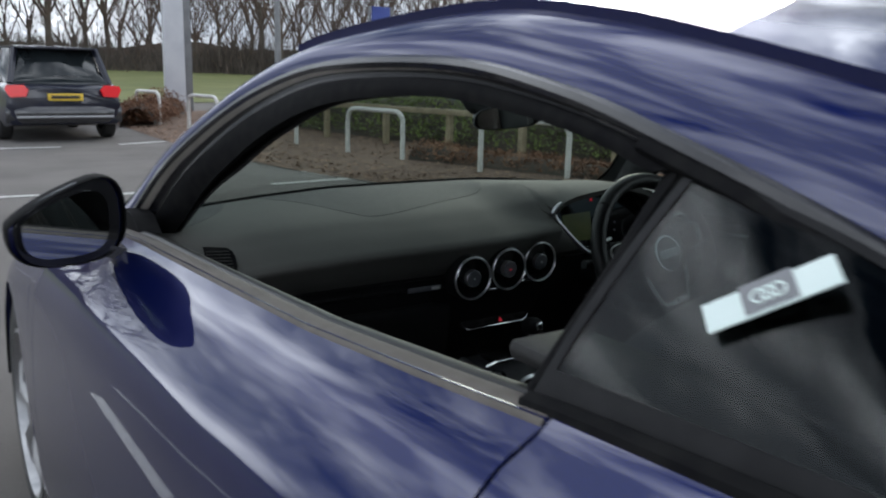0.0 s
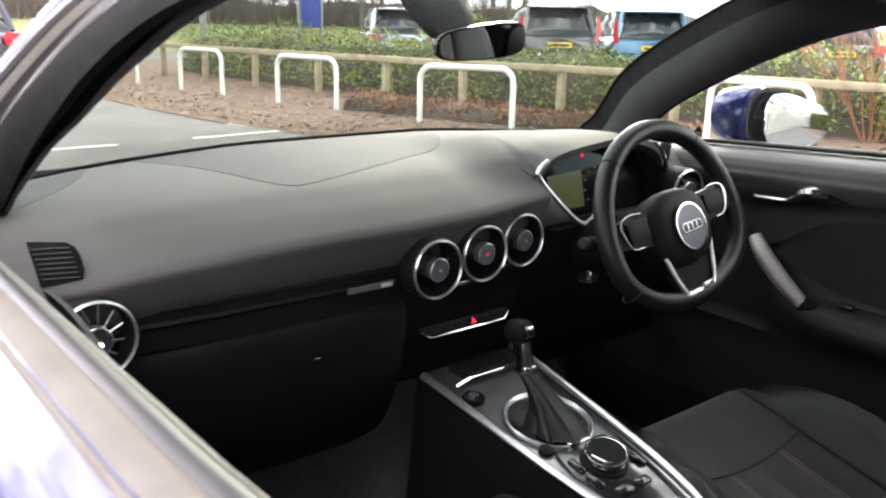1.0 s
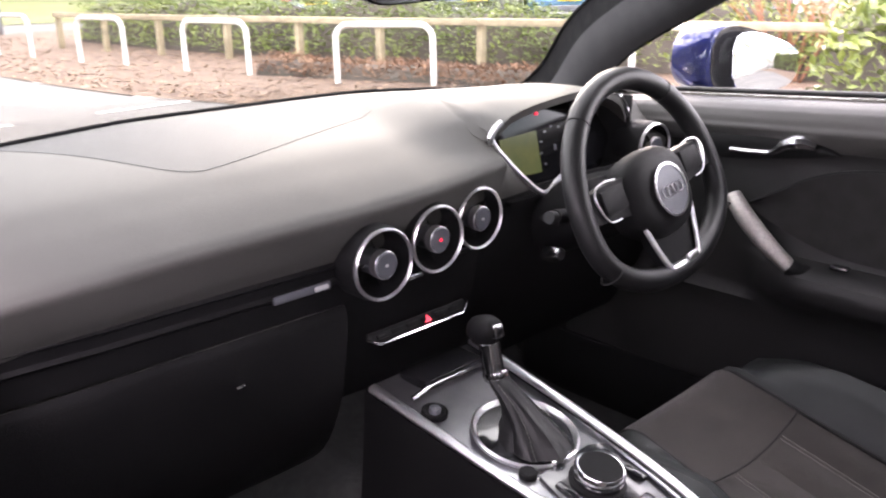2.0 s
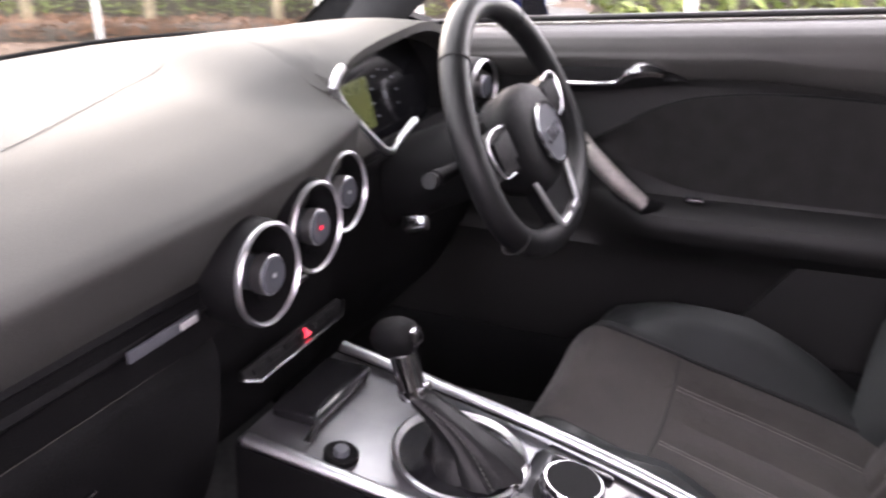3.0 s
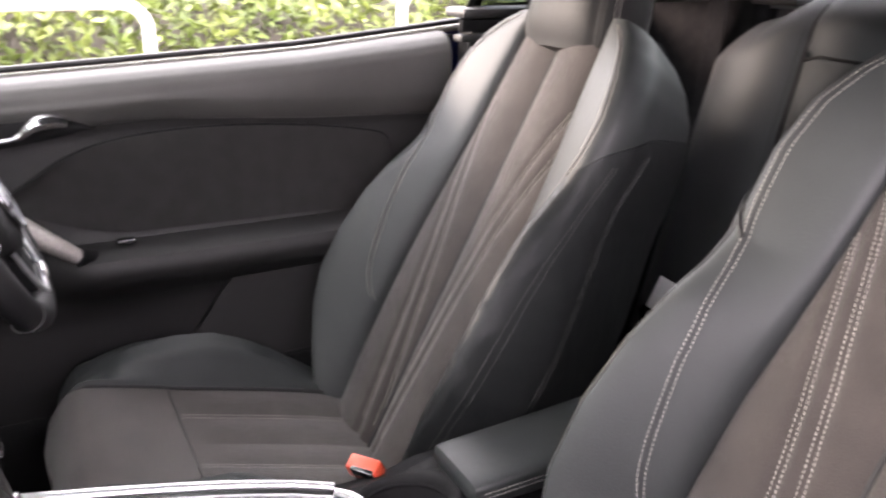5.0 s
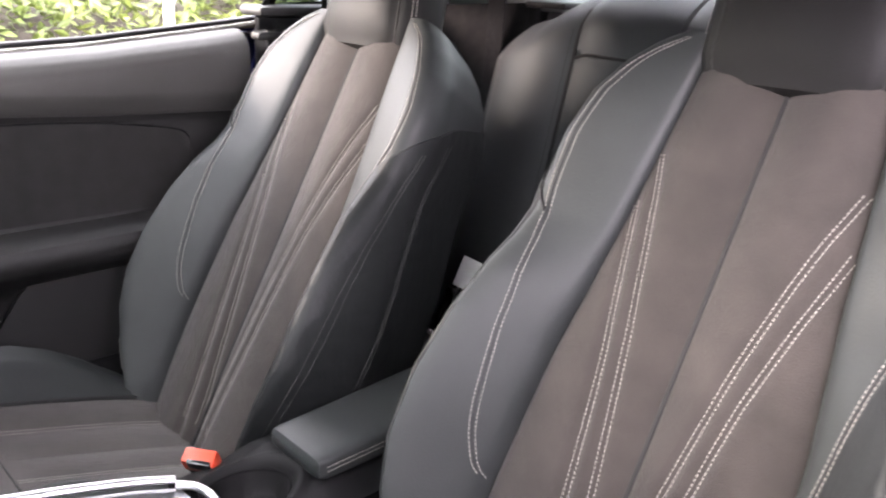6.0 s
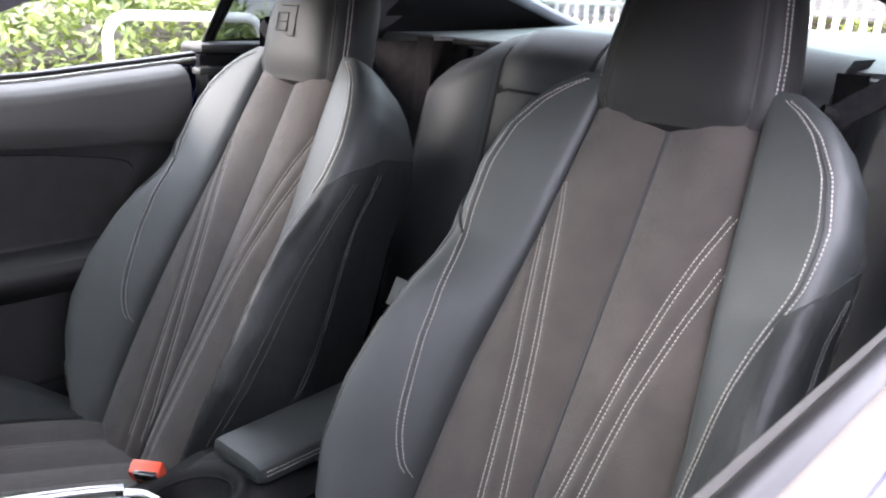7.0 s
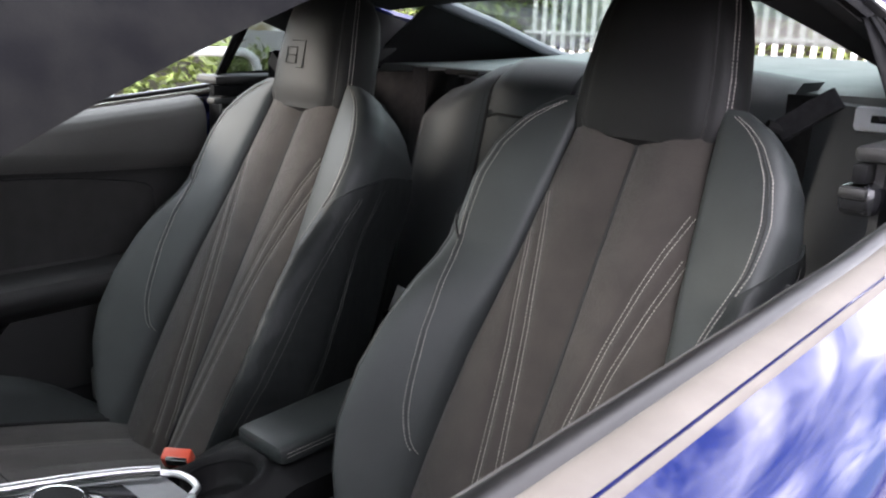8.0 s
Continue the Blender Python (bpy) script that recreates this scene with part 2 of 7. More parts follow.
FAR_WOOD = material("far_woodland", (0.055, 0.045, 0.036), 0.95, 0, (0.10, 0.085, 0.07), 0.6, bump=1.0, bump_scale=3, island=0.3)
PLASTER = material("pale_wall_render", (0.62, 0.61, 0.58), 0.85, 0, (0.52, 0.51, 0.48), 1.3, bump=0.3, bump_scale=40)
TOTEM_GREY = material("grey_metal_panel", (0.20, 0.205, 0.215), 0.45, 0.3, (0.25, 0.255, 0.265), 3)
TOTEM_WHITE = material("white_metal_panel", (0.62, 0.63, 0.66), 0.4, 0.0, (0.55, 0.56, 0.60), 2)
SIGN_BLUE = material("blue_sign_panel", (0.025, 0.045, 0.24), 0.4, 0, (0.03, 0.06, 0.28), 4)
PLATE_YELLOW = material("yellow_number_plate", (0.78, 0.55, 0.06), 0.4, 0, (0.7, 0.48, 0.05), 12)
PLATE_MARK = material("plate_dark_mark", (0.03, 0.03, 0.03), 0.5)
TAIL_RED = material("red_lamp_lens", (0.45, 0.012, 0.015), 0.12, 0, (0.3, 0.008, 0.01), 20, coat=0.6)
TAIL_LIT = material("lit_tail_lamp", (0.5, 0.012, 0.015), 0.15, 0, glow=((1.0, 0.04, 0.05), 0.35))
CARD_MINT = material("pale_mint_card", (0.78, 0.88, 0.84), 0.45, 0, (0.70, 0.82, 0.78), 18)
CAR_NAVY = material("dark_navy_paint", (0.006, 0.008, 0.020), 0.3, 0.0, (0.008, 0.010, 0.025), 500, coat=0.8, spec=0.3)
CAR_SILVER = material("silver_blue_paint", (0.34, 0.40, 0.46), 0.25, 0.6, (0.38, 0.44, 0.5), 500, coat=1.0)
CAR_BLUE = material("mid_blue_paint", (0.06, 0.16, 0.27), 0.22, 0.4, (0.07, 0.19, 0.31), 500, coat=1.0)
CAR_GREY = material("dark_grey_paint", (0.055, 0.055, 0.06), 0.25, 0.5, (0.07, 0.07, 0.075), 500, coat=1.0)
CAR_GLASS = material("dark_car_glass", (0.014, 0.018, 0.020), 0.06, 0, (0.02, 0.025, 0.028), 4, coat=0.2)


# ---- building helpers ----
def thing(name, at, label, category, group="", kind=""):
    ob = new(name)
    ob.empty_display_size = 0.1
    ob.matrix_basis = Matrix.Translation(at)
    return tagged(ob, label, category, group, kind)


def part(name, bm, mat, parent, label="", smooth=True, angle=40):
    """Links a bmesh in world coordinates as one mesh object under a thing or a part."""
    me = bpy.data.meshes.new(name)
    bmesh.ops.recalc_face_normals(bm, faces=bm.faces[:])
    bm.to_mesh(me)
    bm.free()
    me.materials.append(mat)
    if smooth:
        me.shade_smooth()
        me.set_sharp_from_angle(angle=radians(angle))
    ob = new(name, me)
    if parent is not None:
        ob.parent = parent
        ob.matrix_parent_inverse = parent.matrix_basis.inverted() if parent.parent is None else Matrix()
    return tagged(ob, label)


def single(name, bm, mat, label, category, kind="", group="", smooth=True):
    return tagged(part(name, bm, mat, None, "", smooth), label, category, group, kind)


def interp(table, v):
    """Values of a table of rows (key, value...) at v, gliding between rows."""
    if v <= table[0][0]:
        return table[0][1:]
    for a, b in zip(table, table[1:]):
        if v <= b[0]:
            f = (v - a[0]) / (b[0] - a[0])
            return tuple(p + (q - p) * f for p, q in zip(a[1:], b[1:]))
    return table[-1][1:]


def curve(points, n):
    """n + 1 points on a smooth line through the points given (Catmull-Rom), evenly by index."""
    p = [Vector(v) for v in points]
    p = [p[0] * 2 - p[1]] + p + [p[-1] * 2 - p[-2]]
    out = []
    spans = len(p) - 3
    for i in range(n + 1):
        u = min(i / n * spans, spans - 1e-6)
        k = int(u)
        f = u - k
        a, b, c, d = p[k:k + 4]
        out.append(0.5 * ((2 * b) + (c - a) * f + (2 * a - 5 * b + 4 * c - d) * f * f + (3 * b - a - 3 * c + d) * f ** 3))
    return out


def loft(bm, rings, closed=True, caps=True):
    """Skins a row of rings with the same number of points."""
    rows = [[bm.verts.new(v) for v in r] for r in rings]
    n = len(rows[0])
    for a, b in zip(rows, rows[1:]):
        for i in range(n if closed else n - 1):
            j = (i + 1) % n
            bm.faces.new((a[i], a[j], b[j], b[i]))
    if closed and caps:
        bm.faces.new(rows[0])
        bm.faces.new(rows[-1])
    return bm


def sheet(fn, nu, nv, thick=0.0, way=None):
    """A surface fn(u, v), u and v from 0 to 1, with a thickness along way or along its own normal."""
    g = [[Vector(fn(i / nu, j / nv)) for j in range(nv + 1)] for i in range(nu + 1)]
    bm = bmesh.new()
    top = [[bm.verts.new(v) for v in r] for r in g]
    for i in range(nu):
        for j in range(nv):
            bm.faces.new((top[i][j], top[i + 1][j], top[i + 1][j + 1], top[i][j + 1]))
    if thick:
        low = []
        for i in range(nu + 1):
            row = []
            for j in range(nv + 1):
                if way is None:
                    du = g[min(i + 1, nu)][j] - g[max(i - 1, 0)][j]
                    dv = g[i][min(j + 1, nv)] - g[i][max(j - 1, 0)]
                    nrm = du.cross(dv)
                    nrm = nrm.normalized() if nrm.length > 1e-12 else Vector((0, 0, 1))
                else:
                    nrm = Vector(way)
                row.append(bm.verts.new(g[i][j] - nrm * thick))
            low.append(row)
        for i in range(nu):
            for j in range(nv):
                bm.faces.new((low[i][j + 1], low[i + 1][j + 1], low[i + 1][j], low[i][j]))
        for i in range(nu):
            bm.faces.new((top[i][0], low[i][0], low[i + 1][0], top[i + 1][0]))
            bm.faces.new((top[i][nv], top[i + 1][nv], low[i + 1][nv], low[i][nv]))
        for j in range(nv):
            bm.faces.new((top[0][j], top[0][j + 1], low[0][j + 1], low[0][j]))
            bm.faces.new((top[nu][j], low[nu][j], low[nu][j + 1], top[nu][j + 1]))
    return bm


def sweep(path, radius, sides=10, closed=False, flat=1.0, up=(0, 0, 1), bm=None):
    """A round or flattened bar along a path; radius may change along it."""
    bm = bm or bmesh.new()
    p = [Vector(v) for v in path]
    n = len(p)
    rings = []
    for i in range(n):
        a, b = (p[i - 1], p[(i + 1) % n]) if closed else (p[max(i - 1, 0)], p[min(i + 1, n - 1)])
        t = (b - a).normalized()
        side = t.cross(Vector(up))
        side = side.normalized() if side.length > 1e-6 else Vector((1, 0, 0))
        top = side.cross(t).normalized()
        r = radius(i / max(n - 1, 1)) if callable(radius) else radius
        rings.append([p[i] + side * math.cos(2 * math.pi * k / sides) * r + top * math.sin(2 * math.pi * k / sides) * r * flat for k in range(sides)])
    if closed:
        rings.append(rings[0])
        rows = [[bm.verts.new(v) for v in r] for r in rings[:-1]]
        for a, b in zip(rows, rows[1:] + rows[:1]):
            for i in range(sides):
                bm.faces.new((a[i], a[(i + 1) % sides], b[(i + 1) % sides], b[i]))
        return bm
    return loft(bm, rings)


def lathe(profile, m=Matrix(), n=28, bm=None):
    """Turns (radius, height) pairs about the local z axis, laid in place by the pose m."""
    bm = bm or bmesh.new()
    first, last = profile[0][0] < 1e-3, profile[-1][0] < 1e-3
    if not first and not last:
        profile = list(profile) + [profile[0]]
    elif first != last:
        profile = list(profile) + [(0.0, profile[0][1])] if last else [(0.0, profile[-1][1])] + list(reversed(profile))
    return loft(bm, [[m @ Vector((max(r, 1e-4) * math.cos(2 * math.pi * k / n), max(r, 1e-4) * math.sin(2 * math.pi * k / n), h)) for k in range(n)] for r, h in profile], caps=False)


def block(centre, size, bevel=0.0, m=Matrix(), bm=None, segments=2):
    """A box with rounded edges."""
    own = bmesh.new()
    bmesh.ops.create_cube(own, size=1.0)
    for v in own.verts:
        v.co = Vector((v.co.x * size[0], v.co.y * size[1], v.co.z * size[2]))
    if bevel:
        bmesh.ops.bevel(own, geom=own.edges[:], offset=bevel, segments=segments, profile=0.5, affect="EDGES")
    own.transform(m @ Matrix.Translation(centre) if m != Matrix() else Matrix.Translation(centre))
    if bm is None:
        return own
    me = bpy.data.meshes.new("tmp")
    own.to_mesh(me)
    own.free()
    bm.from_mesh(me)
    bpy.data.meshes.remove(me)
    return bm


def plate(outline, thick, m=Matrix(), bevel=0.0):
    """A flat piece: an outline in the local xy plane, thick along local z, laid in place by m."""
    bm = bmesh.new()
    n = len(outline)
    loft(bm, [[m @ Vector((x, y, 0)) for x, y in outline], [m @ Vector((x, y, thick)) for x, y in outline]])
    if bevel:
        bmesh.ops.bevel(bm, geom=[e for e in bm.edges if len(e.link_faces) == 2 and any(len(f.verts) == n for f in e.link_faces)], offset=bevel, segments=2, profile=0.5, affect="EDGES")
    return bm


def oval(rx, ry, n=28, cx=0.0, cy=0.0, power=2.0):
    out = []
    for k in range(n):
        a = 2 * math.pi * k / n
        c, s = math.cos(a), math.sin(a)
        out.append((cx + rx * math.copysign(abs(c) ** (2 / power), c), cy + ry * math.copysign(abs(s) ** (2 / power), s)))
    return out


def frame_of(origin, x_way, y_way):
    """A pose whose local x and y run along the two ways."""
    x = Vector(x_way).normalized()
    z = x.cross(Vector(y_way)).normalized()
    y = z.cross(x)
    m = Matrix((x, y, z)).transposed().to_4x4()
    m.translation = Vector(origin)
    return m


def stitches(path, pitch=0.0050, length=0.0033, thick=0.00062, lift=0.0007, bm=None):
    """A row of small thread stitches along a path of (point, normal)."""
    bm = bm or bmesh.new()
    pts = [Vector(p) + Vector(n) * lift for p, n in path]
    nrm = [Vector(n) for p, n in path]
    run, total = [0.0], 0.0
    for a, b in zip(pts, pts[1:]):
        total += (b - a).length
        run.append(total)

    def at(d):
        for i in range(len(run) - 1):
            if d <= run[i + 1]:
                f = (d - run[i]) / max(run[i + 1] - run[i], 1e-9)
                return pts[i].lerp(pts[i + 1], f), nrm[i]
        return pts[-1], nrm[-1]

    d = 0.0
    while d + length < total:
        (a, n), (b, _) = at(d), at(d + length)
        t = (b - a).normalized()
        s = t.cross(n).normalized() * thick
        u = n * thick * 0.8
        v = [bm.verts.new(q) for q in (a + s, a - s, b - s, b + s, a + s * 0.4 + u, a - s * 0.4 + u, b - s * 0.4 + u, b + s * 0.4 + u)]
        for f in ((4, 5, 6, 7), (0, 1, 5, 4), (1, 2, 6, 5), (2, 3, 7, 6), (3, 0, 4, 7)):
            bm.faces.new([v[i] for i in f])
        d += pitch
    return bm


# ---- the coupe: body ----
TOP_LINE = [(-2.02, 0.99), (-1.6, 1.045), (-1.05, 1.055), (-0.69, 1.031), (-0.57, 1.018), (-0.3, 0.992), (0.05, 0.974), (0.4, 0.957), (0.8, 0.925), (1.3, 0.855), (1.8, 0.755), (2.08, 0.66)]
SIDE = [(p.x, p.z) for p in curve([(0.85, 0, -0.76), (0.895, 0, -0.62), (0.908, 0, -0.40), (0.900, 0, -0.20), (0.884, 0, -0.125), (0.853, 0, -0.075), (0.811, 0, -0.028), (0.766, 0, -0.004)], 90)]
SEAL = [(0.745, 0.74, 0.90), (0.72, 0.66, 0.95), (0.67, 0.55, 1.07), (0.62, 0.35, 1.18), (0.59, 0.17, 1.24), (0.58, -0.01, 1.265), (0.58, -0.29, 1.268), (0.59, -0.49, 1.243), (0.602, -0.64, 1.208), (0.62, -0.83, 1.155), (0.655, -1.06, 1.075)]
INNER = [(0.66, 0.60, 0.912), (0.650, 0.535, 0.957), (0.636, 0.44, 1.032), (0.626, 0.31, 1.100), (0.619, 0.20, 1.149), (0.608, 0.06, 1.196), (0.599, -0.08, 1.220), (0.593, -0.28, 1.231), (0.60, -0.47, 1.216), (0.612, -0.60, 1.192), (0.63, -0.78, 1.135), (0.66, -1.0, 1.06)]
EDGE = [(0.735, 0.82, 0.92), (0.70, 0.715, 0.985), (0.648, 0.588, 1.10), (0.602, 0.385, 1.205), (0.565, 0.20, 1.275), (0.545, 0.03, 1.308), (0.53, -0.29, 1.33), (0.537, -0.49, 1.312), (0.552, -0.64, 1.285), (0.577, -0.83, 1.245), (0.60, -1.05, 1.20)]
TAIL = [(0.60, -1.05, 1.20), (0.605, -1.30, 1.165), (0.605, -1.55, 1.13), (0.60, -1.75, 1.10)]
seal_line, inner_line, edge_line = curve(SEAL, 60), curve(INNER, 60), curve(EDGE, 60)
tail_line = curve(TAIL, 20)
DOOR_FRONT, DOOR_REAR = 0.80, -0.69


def top_z(y):
    return interp(TOP_LINE, y)[0]


def body_x(y, z):
    d = z - top_z(y)
    k = min(range(len(SIDE)), key=lambda i: abs(SIDE[i][1] - d))
    a = SIDE[max(k - 1, 0)]
    b = SIDE[min(k + 1, len(SIDE) - 1)]
    f = min(max((d - a[1]) / max(b[1] - a[1], 1e-6), 0), 1)
    x = a[0] + (b[0] - a[0]) * f
    return x * (1 - 0.15 * max(0, (abs(y) - 1.15) / 0.9) ** 2)


def low_z(y):
    z = 0.21
    for yc in (1.25, -1.25):
        if abs(y - yc) < 0.365:
            z = max(z, 0.33 + math.sqrt(0.365 ** 2 - (y - yc) ** 2))
    return z


def side_panel(y0, y1, sg, nu, nv):
    def fn(u, v):
        y = y0 + (y1 - y0) * u
        z = low_z(y) + (top_z(y) - low_z(y)) * (1 - (1 - v) ** 1.35)
        return (sg * body_x(y, z), y, z)
    return sheet(fn, nu, nv, 0.012, (sg, 0, 0))


def ruled(a, b, m=3, bow=0.0, thick=0.0):
    """A band between two lines of points."""
    n = len(a) - 1

    def fn(u, v):
        i = min(int(round(u * n)), n)
        p = a[i].lerp(b[i], v)
        out = (p - Vector((0, p.y, 0.75)))
        out.y = 0
        return p + out.normalized() * bow * 4 * v * (1 - v)
    return sheet(fn, n, m, thick)


coupe = thing("sports_coupe", (0, 0, 0), "dark blue two-door coupe with its passenger window open", "car")

for sg in (-1, 1):
    fl = (lambda pts: [Vector((sg * p.x, p.y, p.z)) for p in pts])
    seal_s, inner_s, edge_s, tail_s = fl(seal_line), fl(inner_line), fl(edge_line), fl(tail_line)
    part("front_wing", side_panel(2.06, DOOR_FRONT + 0.004, sg, 40, 26), PAINT, coupe)
    part("rear_quarter_panel", side_panel(DOOR_REAR - 0.004, -2.0, sg, 40, 26), PAINT, coupe)
    part("sill", sheet(lambda u, v: (sg * (0.80 + 0.08 * math.sin(v * math.pi)), 0.85 - 1.7 * u, 0.14 + 0.10 * v), 12, 6, 0.01, (sg, 0, 0)), BLACK_GLOSS, coupe)
    door = part("door", side_panel(DOOR_FRONT, DOOR_REAR, sg, 44, 46), PAINT, coupe)
    # window strips along the top of the door
    strip, roll = [], []
    for i in range(41):
        y = 0.70 - 1.388 * i / 40
        strip.append((sg * 0.7535, y, top_z(y) - (0.006 if sg < 0 else 0.014)))
        roll.append((sg * 0.7315, y, top_z(y) - (0.009 if sg < 0 else 0.001)))
    part("outer_window_strip", sweep(strip, 0.0165, 14, flat=0.50), STRIP, door, "satin grey strip")
    part("inner_window_seal", sweep(roll, 0.0130 if sg < 0 else 0.0065, 12, flat=0.8), DOOR_SEAL, door, "black rubber seal")
    part("door_shut_gap", sheet(lambda u, v: (sg * (0.72 + 0.03 * u), DOOR_REAR + 0.004 - 0.012 * u, 0.3 + (top_z(DOOR_REAR) - 0.3) * v), 2, 8, 0.004, (0, 1, 0)), RUBBER, door)
    # roof rail and pillars
    satin_s = [a.lerp(b, 0.20) for a, b in zip(seal_s, inner_s)]
    middle_s = [a.lerp(b, 0.42) for a, b in zip(seal_s, inner_s)]
    part("surround_strip", ruled(seal_s[:51], satin_s[:51], m=4, bow=0.004, thick=0.014 * sg), STRIP, coupe, "satin grey window surround strip")
    part("window_surround", ruled(satin_s[:51], middle_s[:51], m=3, bow=-0.003, thick=0.014 * sg), SURROUND, coupe, "gloss black window surround")
    part("window_seal_band", ruled(middle_s[:51], inner_s[:51], m=4, bow=0.004, thick=0.014 * sg), RUBBER, coupe, "black rubber window seal")
    part("roof_rail", ruled(seal_s, edge_s, m=5, bow=0.012, thick=-0.012 * sg), PAINT, coupe)
    part("rail_moulding", sweep(seal_s, 0.009, 8), BLACK_GLOSS, coupe, "black moulding")
    part("quarter_moulding", sweep([p + Vector((sg * 0.004, 0, -0.010)) for p in seal_s if -1.06 < p.y < -0.60], 0.014, 10, flat=0.6), RUBBER, coupe, "black moulding over the quarter glass")
    trim_in = [Vector((e.x - sg * (0.045 if sg < 0 else 0.030), e.y - (0.02 if sg < 0 else 0.05), e.z - 0.032)) for e in edge_s]
    part("pillar_trim", ruled(trim_in, [Vector((i.x - sg * (0.012 + interp([(-0.3, 0.0), (0.0, 0.016), (0.2, 0.026), (0.36, 0.024), (0.52, 0.0)], i.y)[0]), i.y, i.z)) for i in inner_s], m=5, bow=-0.018, thick=0.006), HEADLINER, coupe)
    part("pillar_edge", ruled(edge_s[:26], trim_in[:26], m=2, thick=0.004), RUBBER, coupe)
    # quarter window, its pillar and the panel behind it
    foot_a, foot_b = Vector((sg * 0.744, -0.648, top_z(-0.65) + 0.002)), Vector((sg * 0.732, -1.03, top_z(-1.03) + 0.004))
    head = [p for p in seal_s if -1.04 <= p.y <= -0.655]

    head_front, head_rear = head[0], head[-1]

    def quarter(u, v):
        top = head_front.lerp(head_rear, u) + Vector((0, 0, 0.010 * 4 * u * (1 - u)))
        return foot_a.lerp(foot_b, u).lerp(top, v) + Vector((sg * 0.010 * 4 * v * (1 - v), 0, 0))
    pane = part("quarter_window", sheet(quarter, 20, 16, 0.004, (sg, 0, 0)), TINTED, coupe, "dark tinted quarter glass")
    pane.visible_shadow = False
    for lo_u, hi_u, lo_v, hi_v in ((0.0, 1.0, 0.0, 0.12), (0.0, 1.0, 0.95, 1.0), (0.0, 0.025, 0.12, 0.95), (0.93, 1.0, 0.12, 0.95)):
        part("glass_border", sheet(lambda u, v: Vector(quarter(lo_u + (hi_u - lo_u) * u, lo_v + (hi_v - lo_v) * v)) + Vector((sg * 0.0015, 0, 0)), 12, 10, 0.001, (sg, 0, 0)), FRIT, pane, "black printed glass border")
    # post between door glass and quarter glass: ribbed outer face and a deep inner seal that leans forward
    post_low, post_top = Vector((sg * 0.742, -0.640, top_z(-0.64) + 0.004)), Vector((sg * 0.606, -0.652, 1.196))
    seal_low, seal_top = Vector((sg * 0.69, -0.60, 1.02)), Vector((sg * 0.602, -0.640, 1.192))
    post = part("window_post", sheet(lambda u, v: post_low.lerp(post_top, v) + Vector((sg * 0.0012 * math.sin(u * math.pi * 3), -0.015 * u, 0)), 12, 10, 0.012, (sg, 0, 0)), RUBBER, coupe, "black ribbed door post")
    part("post_seal", sheet(lambda u, v: post_low.lerp(post_top, v).lerp(seal_low.lerp(seal_top, v), u) + Vector((0, 0.004 * math.sin(u * math.pi * 3), 0)), 12, 10, 0.008, (0, 1, 0)), RUBBER, post)
    part("post_rib", sweep([post_low.lerp(post_top, v / 8) + Vector((sg * 0.001, -0.004, 0)) for v in range(9)], 0.0022, 8), RUBBER, post)
    part("post_rib", sweep([post_low.lerp(post_top, v / 8) + Vector((sg * 0.001, -0.012, 0)) for v in range(9)], 0.002, 8), RUBBER, post)
    if sg > 0:
        upper = [p for p in seal_s if -0.66 <= p.y <= 0.64]
        side_pane = part("door_window", sheet(lambda u, v: Vector((0.738, upper[int(round(u * (len(upper) - 1)))].y, top_z(upper[int(round(u * (len(upper) - 1)))].y) - 0.01)).lerp(upper[int(round(u * (len(upper) - 1)))], v), len(upper) - 1, 8, 0.004), GLASS, coupe, "closed clear door window")
    part("quarter_strip", sweep([(sg * 0.752, y, top_z(y) - 0.004) for y in (-0.655, -0.70, -0.80, -0.92, -1.04)], 0.013, 8), RUBBER, coupe)
    rear_top = [Vector((sg * 0.779, y, top_z(y))) for y in [-1.0 - 0.78 * i / 20 for i in range(21)]]
    part("rear_pillar", ruled(tail_s, rear_top, m=5, bow=0.012, thick=0.012), PAINT, coupe)
    part("rear_pillar_trim", ruled([Vector((sg * p.x, p.y, p.z)) for p in curve([(0.45, -1.03, 1.222), (0.45, -1.145, 1.194), (0.455, -1.28, 1.164), (0.47, -1.55, 1.098), (0.48, -1.74, 1.075)], 20)], [Vector((sg * 0.68, p.y, p.z - 0.01)) for p in rear_top], m=3, thick=0.004), DARK_PLASTIC, coupe)
    frame_edge = curve([(sg * 0.447, -1.03, 1.228), (sg * 0.447, -1.145, 1.200), (sg * 0.452, -1.28, 1.170), (sg * 0.467, -1.55, 1.104), (sg * 0.477, -1.74, 1.081)], 20)
    part("hatch_frame_trim", sweep(frame_edge, 0.020, 10, flat=0.7), HATCH_TRIM, coupe, "grey hatch frame edge")
    # wheels
    for yc in (1.25, -1.25):
        turn = Matrix.Translation((sg * 0.765, yc, 0.335)) @ pose(0, 0, 0, 0, 90 * sg, 0)
        wheel = part("wheel", lathe([(0.22, -0.1), (0.29, -0.115), (0.325, -0.105), (0.335, -0.08), (0.335, 0.08), (0.325, 0.105), (0.29, 0.115), (0.235, 0.11), (0.22, 0.09)], turn, 40), TYRE, coupe)
        rim = lathe([(0.225, 0.10), (0.232, 0.112), (0.222, 0.116), (0.205, 0.07), (0.205, -0.09)], turn, 40)
        part("rim", rim, ALLOY, wheel, "silver alloy rim")
        spokes = bmesh.new()
        for k in range(5):
            for off in (-6, 6):
                a = radians(72 * k + off)
                sweep([turn @ Vector((0.03 * math.cos(a), 0.03 * math.sin(a), 0.085)), turn @ Vector((0.12 * math.cos(a), 0.12 * math.sin(a), 0.098)), turn @ Vector((0.212 * math.cos(a), 0.212 * math.sin(a), 0.085))], 0.017, 6, bm=spokes)
